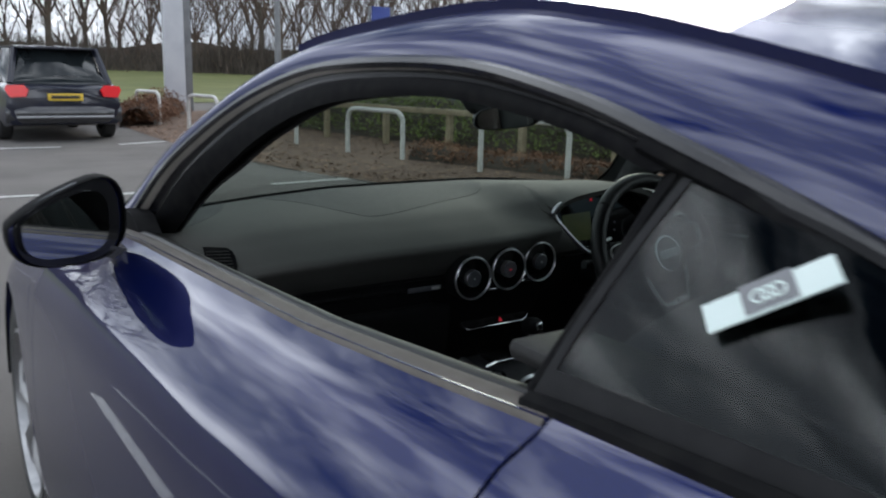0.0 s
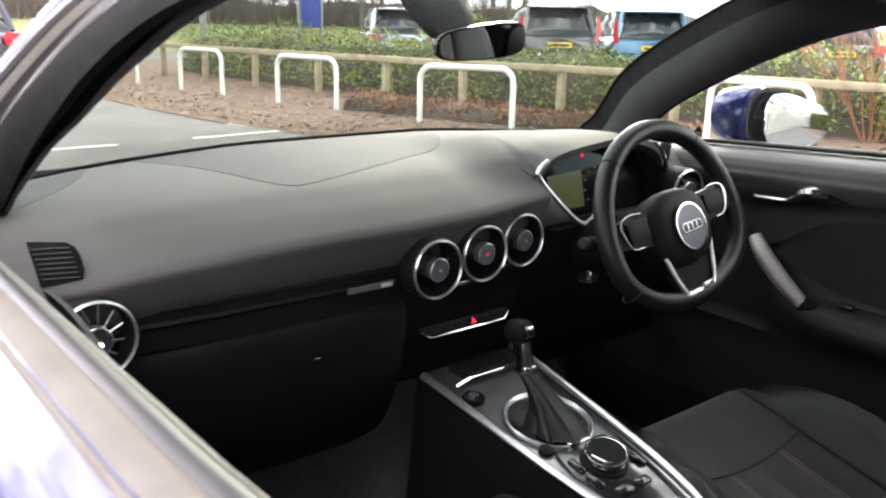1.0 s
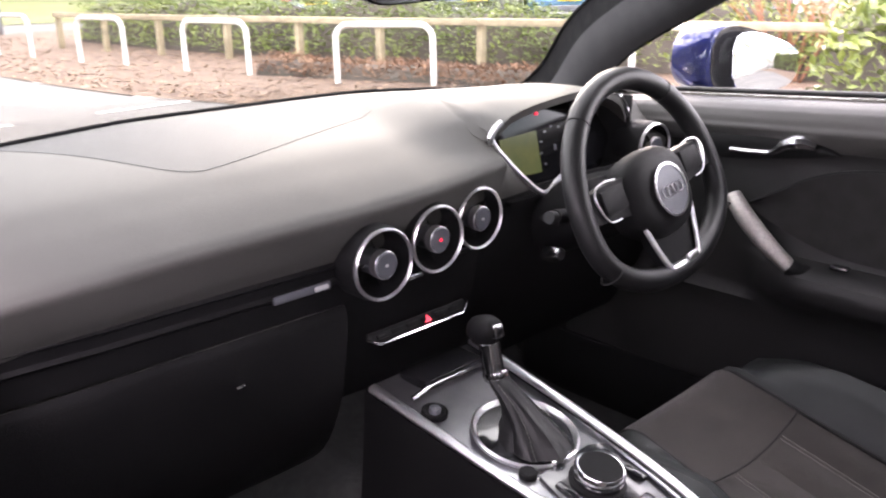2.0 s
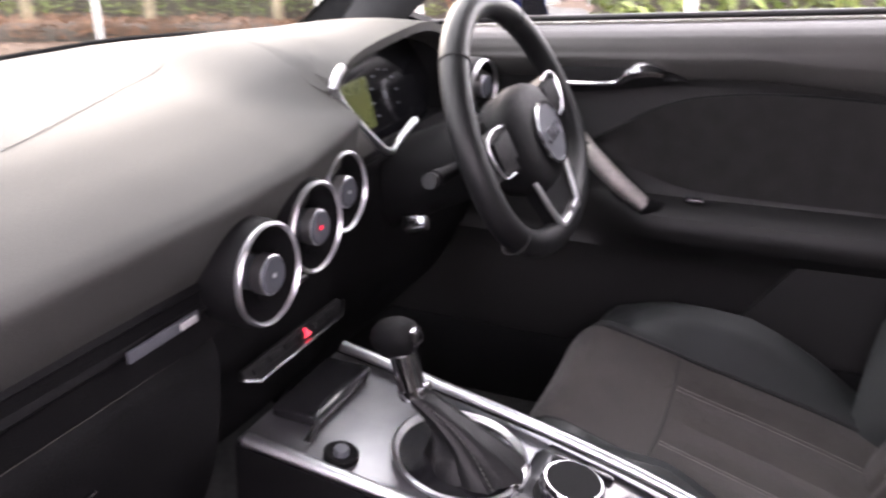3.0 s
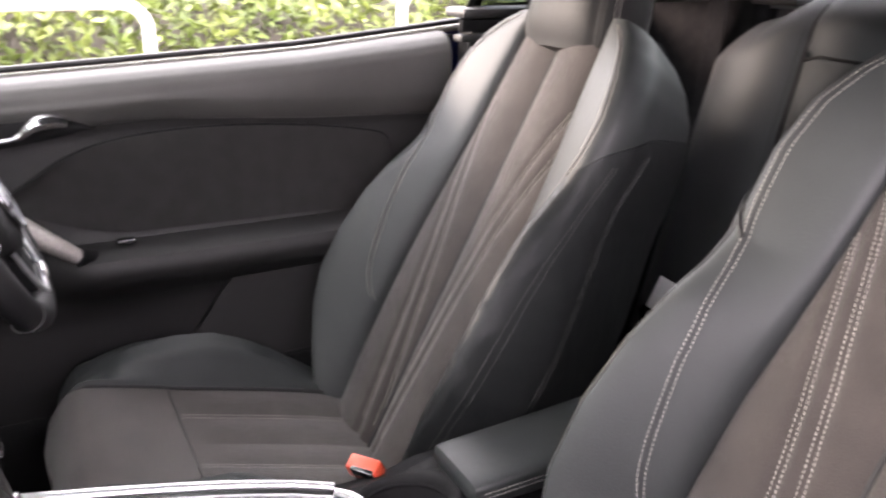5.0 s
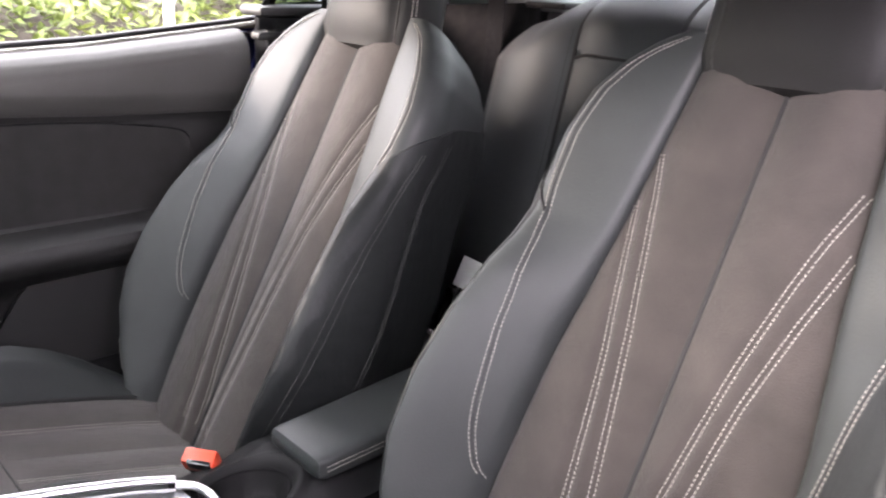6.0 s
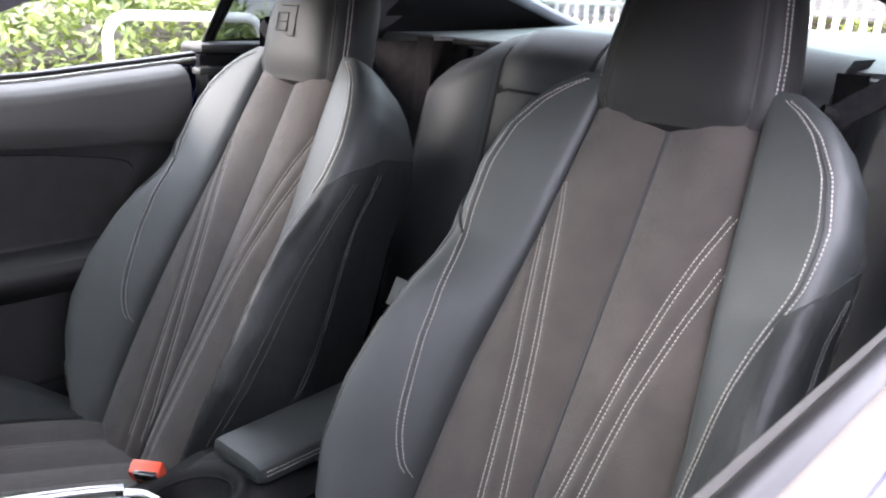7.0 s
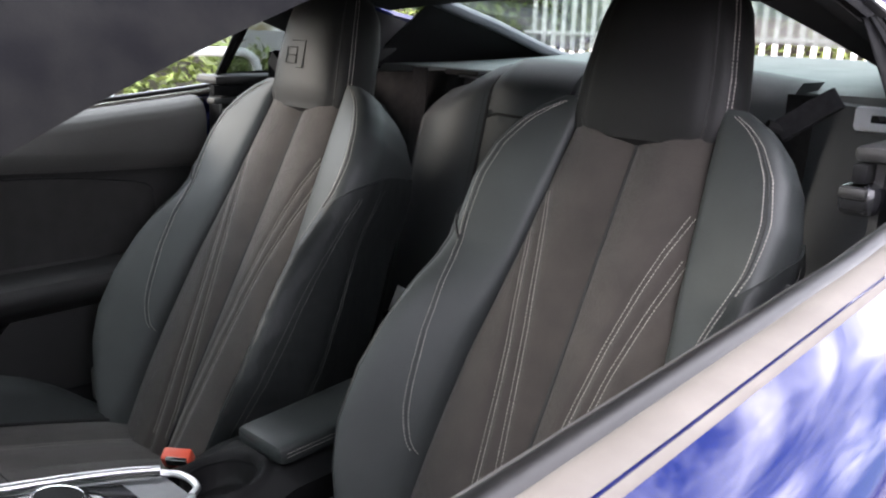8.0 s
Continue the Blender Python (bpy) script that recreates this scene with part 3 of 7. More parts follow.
        lathe([(0.0, 0.07), (0.05, 0.075), (0.055, 0.1), (0.02, 0.11), (0.0, 0.11)], turn, 20, spokes)
        part("spokes", spokes, ALLOY, wheel)
        part("wheel_arch", sheet(lambda u, v: (sg * (0.55 + 0.33 * v), yc + 0.372 * math.cos(math.pi * u), 0.33 + 0.372 * math.sin(math.pi * u)), 20, 3, 0.006), DARK_PLASTIC, coupe)


def across(line, i, s, up, fore):
    """A point on a panel that spans the car at station i of an edge line; s from -1 to 1."""
    e = line[i]
    return (e.x * s, e.y + fore * (1 - s * s), e.z + up * (1 - s * s))


ns = 25
screen = part("windscreen", sheet(lambda u, v: across(edge_line, int(round(v * ns)), u * 2 - 1, 0.012 + 0.03 * v, 0.13 - 0.08 * v), 20, ns, 0.005), SCREEN_GLASS, coupe, "clear windscreen")
def glass_point(u, v):
    return across(edge_line, int(round(v * ns)), u * 2 - 1, 0.012 + 0.03 * v, 0.13 - 0.08 * v)


for lo_u, hi_u, lo_v, hi_v in ((0.0, 1.0, 0.92, 1.0), (0.0, 0.006, 0.0, 0.92), (0.994, 1.0, 0.0, 0.92)):
    part("screen_border", sheet(lambda u, v: Vector(glass_point(lo_u + (hi_u - lo_u) * u, lo_v + (hi_v - lo_v) * v)) + Vector((0, 0.001, 0.0015)), 20, ns, 0.001), FRIT, screen, "black printed glass border")
part("windscreen_header", sheet(lambda u, v: Vector(across(edge_line, 24, u * 2 - 1, 0.042, 0.05)) + Vector((0, -0.11 * v, -0.012 - 0.022 * v)), 16, 3, 0.006), HEADLINER, coupe)
nr = 34
part("roof", sheet(lambda u, v: across(edge_line, 25 + int(round(v * nr)), u * 2 - 1, 0.042, 0.05 * (1 - v) - 0.05 * v), 20, nr, 0.012), PAINT, coupe, "glossy blue roof panel")
part("headliner", sheet(lambda u, v: Vector(across(edge_line, 25 + int(round(v * nr)), (u * 2 - 1) * 0.96, 0.036, 0.04 * (1 - v) - 0.05 * v)) - Vector((0, 0, 0.036 - 0.024 * v)), 16, nr, 0.006), HEADLINER, coupe, "dark cloth headliner")
hatch = part("rear_window", sheet(lambda u, v: across(tail_line, int(round(v * 20)), (u * 2 - 1) * 0.92, 0.05, -0.05), 16, 20, 0.005), REAR_GLASS, coupe, "lightly tinted sloping rear window")
hatch.visible_shadow = False
part("hatch_header", sheet(lambda u, v: Vector(across(edge_line, 57, (u * 2 - 1) * 0.95, 0.03, -0.05)) + Vector((0, -0.06 * v, -0.012 - 0.012 * v)), 12, 3, 0.008), HEADLINER, coupe)
part("tailgate", sheet(lambda u, v: (0.66 * (u * 2 - 1), -1.72 - 0.26 * v - 0.04 * (1 - (u * 2 - 1) ** 2), 1.066 - 0.04 * v - 0.05 * v * v + 0.008 * (1 - (u * 2 - 1) ** 2)), 14, 6, 0.012), PAINT, coupe)
part("rear_bumper", sheet(lambda u, v: (0.74 * (u * 2 - 1), -1.98 - 0.08 * math.sin(v * 2.6) + 0.10 * abs(u * 2 - 1) ** 4, 0.99 - 0.70 * v), 16, 10, 0.012), PAINT, coupe)
part("bonnet", sheet(lambda u, v: (0.755 * (u * 2 - 1) * (1 - 0.1 * v * v), 0.96 + 1.06 * v + 0.05 * (1 - (u * 2 - 1) ** 2), top_z(0.96 + 1.06 * v) - 0.016 * (1 - v) + 0.022 * (1 - (u * 2 - 1) ** 2)), 18, 16, 0.012), PAINT, coupe)
part("cowl", sheet(lambda u, v: (0.735 * (u * 2 - 1), 0.84 + 0.13 * v + 0.115 * (1 - (u * 2 - 1) ** 2), 0.915 - 0.012 * v + 0.008 * (1 - (u * 2 - 1) ** 2)), 14, 3, 0.006), DARK_PLASTIC, coupe)
part("front_bumper", sheet(lambda u, v: (0.72 * (u * 2 - 1), 2.02 + 0.09 * math.sin(v * 2.8) - 0.12 * abs(u * 2 - 1) ** 4, 0.66 - 0.44 * v), 16, 10, 0.012), PAINT, coupe)
part("underbody", block((0, 0, 0.19), (1.5, 3.9, 0.05), 0.01), DARK_PLASTIC, coupe)


# ---- the coupe: door mirrors ----
def door_mirror(sg):
    c = Vector((-0.885, 0.40, 1.0)) if sg < 0 else Vector((0.890, 0.372, 1.0))
    rings = []
    for k, (dy, w, h, dz) in enumerate([(0.10, 0.02, 0.015, 0), (0.085, 0.06, 0.042, 0), (0.05, 0.088, 0.060, 0), (0.0, 0.098, 0.068, 0), (-0.03, 0.097, 0.067, 0), (-0.035, 0.090, 0.060, 0)]):
        ring = []
        for (x, z) in oval(w, h, 30, power=2.7):
            skew = (0.87 - 0.50 * (x / max(w, 1e-6))) if z > 0 else 1.0 - 0.08 * (x / max(w, 1e-6))
            ring.append(c + Vector((sg * x, dy - 0.05 * (x / 0.1), z * skew)))
        rings.append(ring)
    bm = bmesh.new()
    loft(bm, rings)
    housing = part("door_mirror", bm, PAINT, coupe, "blue door mirror with a black rim")
    m = frame_of(c + Vector((0, -0.039, 0)), (sg, -0.5, 0), (0, 0, 1))
    part("mirror_rim", plate([(x, z * ((0.87 - 0.46 * (x / 0.1)) if z > 0 else 1.0 - 0.08 * (x / 0.1))) for x, z in oval(0.0985, 0.0685, 30, power=2.7)], -0.012 * sg, m), BLACK_GLOSS, housing)
    m2 = frame_of(c + Vector((sg * (0.002 if sg > 0 else 0.006), -0.0525 - (0.013 if sg > 0 else 0), 0)), (sg, -0.34 if sg > 0 else -0.5, 0), (0, 0.05 if sg > 0 else 0, 1))
    pane_w, pane_h, dome = (0.087, 0.058, 0.0058) if sg > 0 else (0.080, 0.052, 0.0)
    pane_rings = [[m2 @ Vector((x * f, z * f * ((0.87 - 0.46 * (x * f / 0.1)) if z > 0 else 1.0 - 0.08 * (x * f / 0.1)), sg * h)) for x, z in oval(pane_w, pane_h, 40, power=3.0)]
                  for f, h in [(1.0, -0.004)] + [(1 - k / 12, dome * (1 - (1 - k / 12) ** 2)) for k in range(12)] + [(0.01, dome)]]
    part("mirror_glass", loft(bmesh.new(), pane_rings), MIRROR, housing)
    shell = []
    for dy, k in ((0.012, 1.012), (-0.02, 1.03), (-0.040, 1.02), (-0.043, 0.99)):
        shell.append([c + Vector((sg * x * k, dy - 0.05 * (x / 0.1), z * k * ((0.87 - 0.50 * (x / 0.098)) if z > 0 else 1.0 - 0.08 * (x / 0.098)))) for x, z in oval(0.098, 0.068, 30, power=2.7)])
    if sg < 0:
        part("mirror_collar", loft(bmesh.new(), shell, caps=False), RUBBER, housing, "black mirror collar")
    part("mirror_arm", loft(bmesh.new(), [[c + Vector((sg * x0, 0.02 + dy, z0 + dz)) for dy, dz in ((-0.025, -0.012), (0.03, -0.012), (0.03, 0.012), (-0.025, 0.012))] for x0, z0 in ((-0.14, -0.085), (-0.11, -0.075), (-0.07, -0.06), (-0.03, -0.045))]), BLACK_GLOSS, housing)
    return housing


door_mirror(-1)
door_mirror(1)
for sg in (-1, 1):
    sail = [(0.50, 0.945), (0.72, 0.915), (0.68, 0.952), (0.635, 0.975), (0.57, 0.968)]
    part("mirror_sail", loft(bmesh.new(), [[Vector((sg * (0.742 - 0.25 * (z - 0.95)), y, z)) for y, z in sail], [Vector((sg * (0.700 - 0.25 * (z - 0.95)), y, z)) for y, z in sail]]), RUBBER, coupe, "black mirror mount panel")


# ---- the coupe: doors inside and shell ----
def door_card(sg):
    """The trim of a door: upper roll, fabric inset, armrest, pocket, handle and grab bar."""
    rows = [(0.30, 0.700), (0.45, 0.690), (0.52, 0.693), (0.585, 0.690), (0.615, 0.655), (0.632, 0.632), (0.655, 0.625), (0.675, 0.632), (0.685, 0.655), (0.695, 0.690),
            (0.76, 0.694), (0.83, 0.695), (0.872, 0.697), (0.888, 0.690), (0.902, 0.678), (0.917, 0.668), (0.932, 0.663), (0.946, 0.665), (0.958, 0.672), (0.967, 0.684), (0.973, 0.700), (0.974, 0.717)]

    def fn(u, v):
        y = 0.62 - 1.187 * u
        z, = interp([(i / (len(rows) - 1), r[0]) for i, r in enumerate(rows)], v)
        x, = interp([(r[0], r[1]) for r in rows], z)
        rise = top_z(y) - 0.985
        zz = z + rise * max(0, min(1, (z - 0.70) / 0.28)) * (1 if z > 0.93 else 0.9)
        if 0.60 < z < 0.70:                      # the armrest fades out at its front end
            k = min(1, max(0, (0.20 - y) / 0.10))
            x = 0.692 + (x - 0.692) * k
        fade = 0.16 * max(0, (y + 0.05)) if 0.70 < z < 0.92 else 0
        if z > 0.84 and sg < 0:                  # the upper roll narrows towards the windscreen
            x += (0.722 - x) * 0.95 * max(0, min(1, (y + 0.75) / 0.30))
        return (sg * (x - 0.008 * math.sin((y + 0.6) * 2.4) * (0.3 if z > 0.93 else 1)), y, zz - 0.10 * max(0, -0.05 - y) * (1 if 0.78 < z < 0.93 else 0))
    crease = 13 / (len(rows) - 1)
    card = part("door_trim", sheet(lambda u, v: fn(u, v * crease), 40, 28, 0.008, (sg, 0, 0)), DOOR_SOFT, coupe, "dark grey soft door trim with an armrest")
    # the roll above the crease is paler, sky light put into its colour
    part("upper_roll", sheet(lambda u, v: fn(u, crease + v * (1 - crease)), 40, 24, 0.008, (sg, 0, 0)), DOOR_TOP, card, "soft upper door roll, paler for the sky light on it", angle=80)
    # fabric inset with a swept front end
    top = [(0.21, 0.772), (0.16, 0.80), (0.10, 0.835), (0.03, 0.856), (-0.08, 0.866), (-0.22, 0.862), (-0.34, 0.848), (-0.425, 0.832), (-0.445, 0.815)]
    low = [(0.21, 0.768), (0.16, 0.745), (0.10, 0.722), (0.03, 0.706), (-0.08, 0.702), (-0.22, 0.700), (-0.34, 0.698), (-0.435, 0.698), (-0.465, 0.700)]
    a = curve([(0, y, z) for y, z in top], 36)
    b = curve([(0, y, z) for y, z in low], 36)

    def inset(u, v):
        i = int(round(u * 36))
        p = a[i].lerp(b[i], v)
        return (sg * (0.681 + 0.006 * (v * (1 - v) * 4) - 0.008 * math.sin((p.y + 0.6) * 2.4)), p.y, p.z)
    part("fabric_inset", sheet(inset, 36, 10, 0.006, (sg, 0, 0)), DOOR_FABRIC, card, "black fabric door inset")
    part("inset_piping", sweep([Vector((sg * (0.679 - 0.008 * math.sin((p.y + 0.6) * 2.4)), p.y, p.z)) for p in a], 0.0035, 6), DARK_PLASTIC, card)
    # handle in its recess
    part("handle_bezel", sheet(lambda u, v: (sg * (0.668 - 0.006 * math.sin(math.pi * v)), 0.29 - 0.235 * u, 0.858 + 0.022 * u + (0.056 * v - 0.01) * (1 - u ** 3)), 20, 8, 0.006, (sg, 0, 0)), DARK_PLASTIC, card)
    lever = curve([(sg * 0.652, 0.245, 0.870), (sg * 0.648, 0.20, 0.872), (sg * 0.646, 0.165, 0.876), (sg * 0.645, 0.142, 0.892), (sg * 0.648, 0.118, 0.897), (sg * 0.655, 0.095, 0.892)], 20)
    if sg < 0:                                    # pressed flat into its bezel
        lever = [p + Vector((-0.016, 0, -0.012)) for p in lever]
    part("door_handle", sweep(lever, lambda f: 0.004 + 0.0075 * min(1, max(0, (f - 0.35) * 3)) * (1 - max(0, f - 0.8) * 2.5), 8, flat=1.1), CHROME, card, "bright metal inner door handle")
    grab = curve([(sg * 0.644, 0.226, 0.790), (sg * 0.632, 0.198, 0.762), (sg * 0.627, 0.152, 0.722), (sg * 0.632, 0.105, 0.684)], 20)
    part("grab_handle", sweep(grab, lambda f: 0.0150 + 0.004 * math.sin(math.pi * f), 14, flat=0.85), SATIN_METAL, card, "satin metal grab handle")
    part("grab_foot", sweep([(sg * 0.630, 0.106, 0.685), (sg * 0.636, 0.092, 0.677), (sg * 0.655, 0.078, 0.670)], 0.0165, 12), DARK_PLASTIC, card)
    part("window_switch", block((sg * 0.652, 0.030, 0.695), (0.018, 0.030, 0.008), 0.003), BLACK_GLOSS, card)
    lip = [(0.0, 0.34), (-0.035, 0.47), (-0.085, 0.535), (-0.12, 0.585), (-0.155, 0.618), (-0.26, 0.628), (-0.50, 0.630)]

    def pocket(u, v):
        y = -0.50 * u
        z, = interp([(-a, b) for a, b in lip], -y)
        return (sg * (0.652 + 0.014 * v), y, 0.32 + (z - 0.32) * v)
    part("door_pocket", sheet(pocket, 40, 10, 0.010, (sg, 0, 0)), DOOR_SOFT, card, "dark grey door pocket")
    part("rear_edge", sweep([(sg * 0.69, -0.574, z) for z in (0.35, 0.6, 0.8, 1.0)], 0.008, 8), RUBBER, card)
    return card


door_card(1)
door_card(-1)

part("floor_carpet", sheet(lambda u, v: (-0.70 + 1.40 * u, 0.95 - 2.2 * v, 0.235 + 0.10 * math.exp(-((u - 0.5) / 0.09) ** 2) + 0.22 * max(0, 0.12 - v) * 5), 24, 20, 0.01), CARPET, coupe, "black floor carpet")
part("bulkhead", sheet(lambda u, v: (-0.72 + 1.44 * u, 0.90 + 0.06 * v, 0.22 + 0.70 * v), 10, 6, 0.01), CARPET, coupe)
for sg in (-1, 1):
    part("rear_side_trim", sheet(lambda u, v: (sg * (0.665 - 0.06 * math.sin(math.pi * v) * u), -0.605 - 1.15 * u, 0.30 + (top_z(-0.6 - 1.15 * u) - 0.285) * v), 16, 12, 0.01, (sg, 0, 0)), DOOR_SOFT, coupe)
    part("quarter_sill", block((sg * 0.676, -0.75, 1.040), (0.080, 0.34, 0.018), 0.007), DOOR_SOFT, coupe)
    part("belt_slot", block((sg * 0.646, -0.635, 1.018), (0.016, 0.115, 0.022), 0.003), RUBBER, coupe)
    part("quarter_trim_step", block((sg * 0.643, -0.635, 0.997), (0.03, 0.13, 0.013), 0.004), DOOR_SOFT, coupe)
    part("door_pillar_trim", block((sg * 0.695, -0.675, 0.66), (0.05, 0.14, 0.72), 0.02), DARK_PLASTIC, coupe)
    part("kick_panel", block((sg * 0.712, 0.80, 0.50), (0.02, 0.50, 0.66), 0.006), CARPET, coupe)
    part("inner_sill", block((sg * 0.70, 0.0, 0.32), (0.06, 1.5, 0.16), 0.02), DARK_PLASTIC, coupe)

# ---- dashboard ----
dash = thing("dashboard", (0, 0.5, 0.5), "dark grey wing-shaped dashboard with round air vents", "dashboard")
PAD = [(0.865, 0.945), (0.80, 0.965), (0.68, 0.969), (0.55, 0.962), (0.46, 0.950), (0.40, 0.933), (0.365, 0.921), (0.322, 0.903), (0.313, 0.894), (0.317, 0.878), (0.327, 0.852), (0.342, 0.828)]
pad_line = [(p.y, p.z) for p in curve([(0, y, z) for y, z in PAD[:8]], 32) + curve([(0, y, z) for y, z in PAD[7:]], 18)[1:]]


def dash_shift(x):
    """How far the dash face swings forward across the car."""
    return interp([(-0.69, 0.055), (-0.6, 0.02), (-0.45, 0.008), (-0.15, 0.0), (0.0, 0.012), (0.12, 0.04), (0.2, 0.065), (0.5, 0.07), (0.69, 0.06)], x)[0]


def pad_rise(x, y):
    """The pad swells towards the instrument hood."""
    a = max(0, min(1, (x - 0.05) / 0.16))
    b = max(0, min(1, (y - 0.405) / 0.05)) * max(0, min(1, (0.74 - y) / 0.16))
    return 0.022 * a * a * (3 - 2 * a) * b


def back_drop(x, y):
    """The pad falls away towards its ends under the windscreen."""
    return 0.026 * max(0, min(1, (abs(x) - 0.2) / 0.45)) ** 1.3 * max(0, min(1, (y - 0.45) / 0.25))


def pad(x, v):
    y, z = pad_line[int(round(v * 50))]
    s = dash_shift(x) * max(0, min(1, (0.62 - y) / 0.25))
    drop = 0.028 * (abs(x) / 0.69) ** 4
    return (x, y + s, z - drop - back_drop(x, y + s) + pad_rise(x, y + s))


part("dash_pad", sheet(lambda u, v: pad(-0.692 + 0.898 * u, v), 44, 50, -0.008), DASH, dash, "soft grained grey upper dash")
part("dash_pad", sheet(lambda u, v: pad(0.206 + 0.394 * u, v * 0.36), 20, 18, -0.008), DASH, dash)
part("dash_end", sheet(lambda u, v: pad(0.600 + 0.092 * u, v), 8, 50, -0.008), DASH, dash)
MAT_EDGE = [(-0.405, 0.765, 0), (-0.352, 0.62, 0), (-0.318, 0.530, 0), (-0.296, 0.488, 0), (-0.270, 0.464, 0), (-0.235, 0.464, 0), (-0.15, 0.486, 0), (0.0, 0.538, 0), (0.10, 0.576, 0), (0.155, 0.65, 0), (0.20, 0.76, 0)]
mat_front = curve(MAT_EDGE, 40)


def pad_height(x, y):
    return interp(sorted(pad_line), y - dash_shift(x) * max(0, min(1, (0.62 - y) / 0.25)))[0] - 0.028 * (abs(x) / 0.69) ** 4 - back_drop(x, y) + pad_rise(x, y)


def dash_insert(u, v):
    p = mat_front[int(round(u * 40))]
    y = p.y + (0.835 - p.y) * v
    return (p.x, y, pad_height(p.x, y) + 0.0006)


part("dash_insert", sheet(dash_insert, 40, 12, 0.0008, (0, 0, 1)), DASH_MAT, dash, "darker matt dash insert")


def seal_y(x):
    return 0.79 - 0.06 * (x / 0.65) ** 2 + 0.12 * (max(0, -x - 0.3) / 0.35) ** 1.5


part("screen_seal", sweep([(x, seal_y(x), pad_height(x, seal_y(x)) + 0.002) for x in [-0.66 + 1.22 * i / 40 for i in range(41)]], 0.0042, 8), RUBBER, dash, "black seal along the windscreen")
leaf_front = curve([(-0.628, 0.590, 0), (-0.565, 0.643, 0), (-0.516, 0.705, 0), (-0.478, 0.790, 0)], 16)
leaf_back = curve([(-0.618, 0.690, 0), (-0.592, 0.755, 0), (-0.550, 0.795, 0), (-0.490, 0.803, 0)], 16)


def side_leaf(u, v):
    p = leaf_front[int(round(u * 16))].lerp(leaf_back[int(round(u * 16))], v)
    return (p.x, p.y, pad_height(p.x, p.y) + 0.0006)


part("side_insert", sheet(side_leaf, 16, 8, 0.0008, (0, 0, 1)), DASH_MAT, dash, "darker matt leaf-shaped insert")
# lower faces
part("trim_groove", sheet(lambda u, v: (-0.69 + 0.56 * u, 0.332 + dash_shift(-0.69 + 0.56 * u) + 0.008 * math.sin(math.pi * v), 0.832 - 0.02 * v), 24, 4, -0.006), DARK_PLASTIC, dash)
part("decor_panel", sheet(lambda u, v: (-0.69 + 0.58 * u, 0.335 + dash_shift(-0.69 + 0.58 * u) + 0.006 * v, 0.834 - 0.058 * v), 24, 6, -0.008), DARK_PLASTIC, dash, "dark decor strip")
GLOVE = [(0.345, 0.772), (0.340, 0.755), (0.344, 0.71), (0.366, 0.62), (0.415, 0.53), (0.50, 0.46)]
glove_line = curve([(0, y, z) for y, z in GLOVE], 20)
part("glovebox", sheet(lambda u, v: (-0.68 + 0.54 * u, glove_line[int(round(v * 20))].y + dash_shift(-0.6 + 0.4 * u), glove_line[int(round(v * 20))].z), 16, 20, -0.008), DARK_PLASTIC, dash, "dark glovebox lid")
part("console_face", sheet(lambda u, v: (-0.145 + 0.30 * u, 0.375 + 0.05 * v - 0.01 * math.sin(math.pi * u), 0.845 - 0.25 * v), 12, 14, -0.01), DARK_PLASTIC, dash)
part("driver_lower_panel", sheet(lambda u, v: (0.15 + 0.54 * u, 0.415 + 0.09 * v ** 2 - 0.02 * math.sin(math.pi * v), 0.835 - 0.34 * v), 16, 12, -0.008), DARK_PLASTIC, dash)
part("vent_shelf", sheet(lambda u, v: (-0.165 + 0.345 * u, 0.334 + dash_shift(-0.165 + 0.345 * u) + 0.05 * v, 0.882 - 0.02 * v + 0.006 * math.sin(u * math.pi * 3) ** 2), 24, 6, 0.006), DARK_PLASTIC, dash)
badge = part("trim_badge", block((-0.213, 0.3295, 0.8125), (0.082, 0.004, 0.0105), 0.0018), KNOB_FACE, dash, "small dull metal badge")
part("badge_mark", block((-0.187, 0.3268, 0.8125), (0.02, 0.002, 0.006), 0.0005), LABEL_WHITE, badge)
part("glovebox_catch", block((-0.30, 0.343, 0.715), (0.012, 0.004, 0.004), 0.001), CHROME, dash)


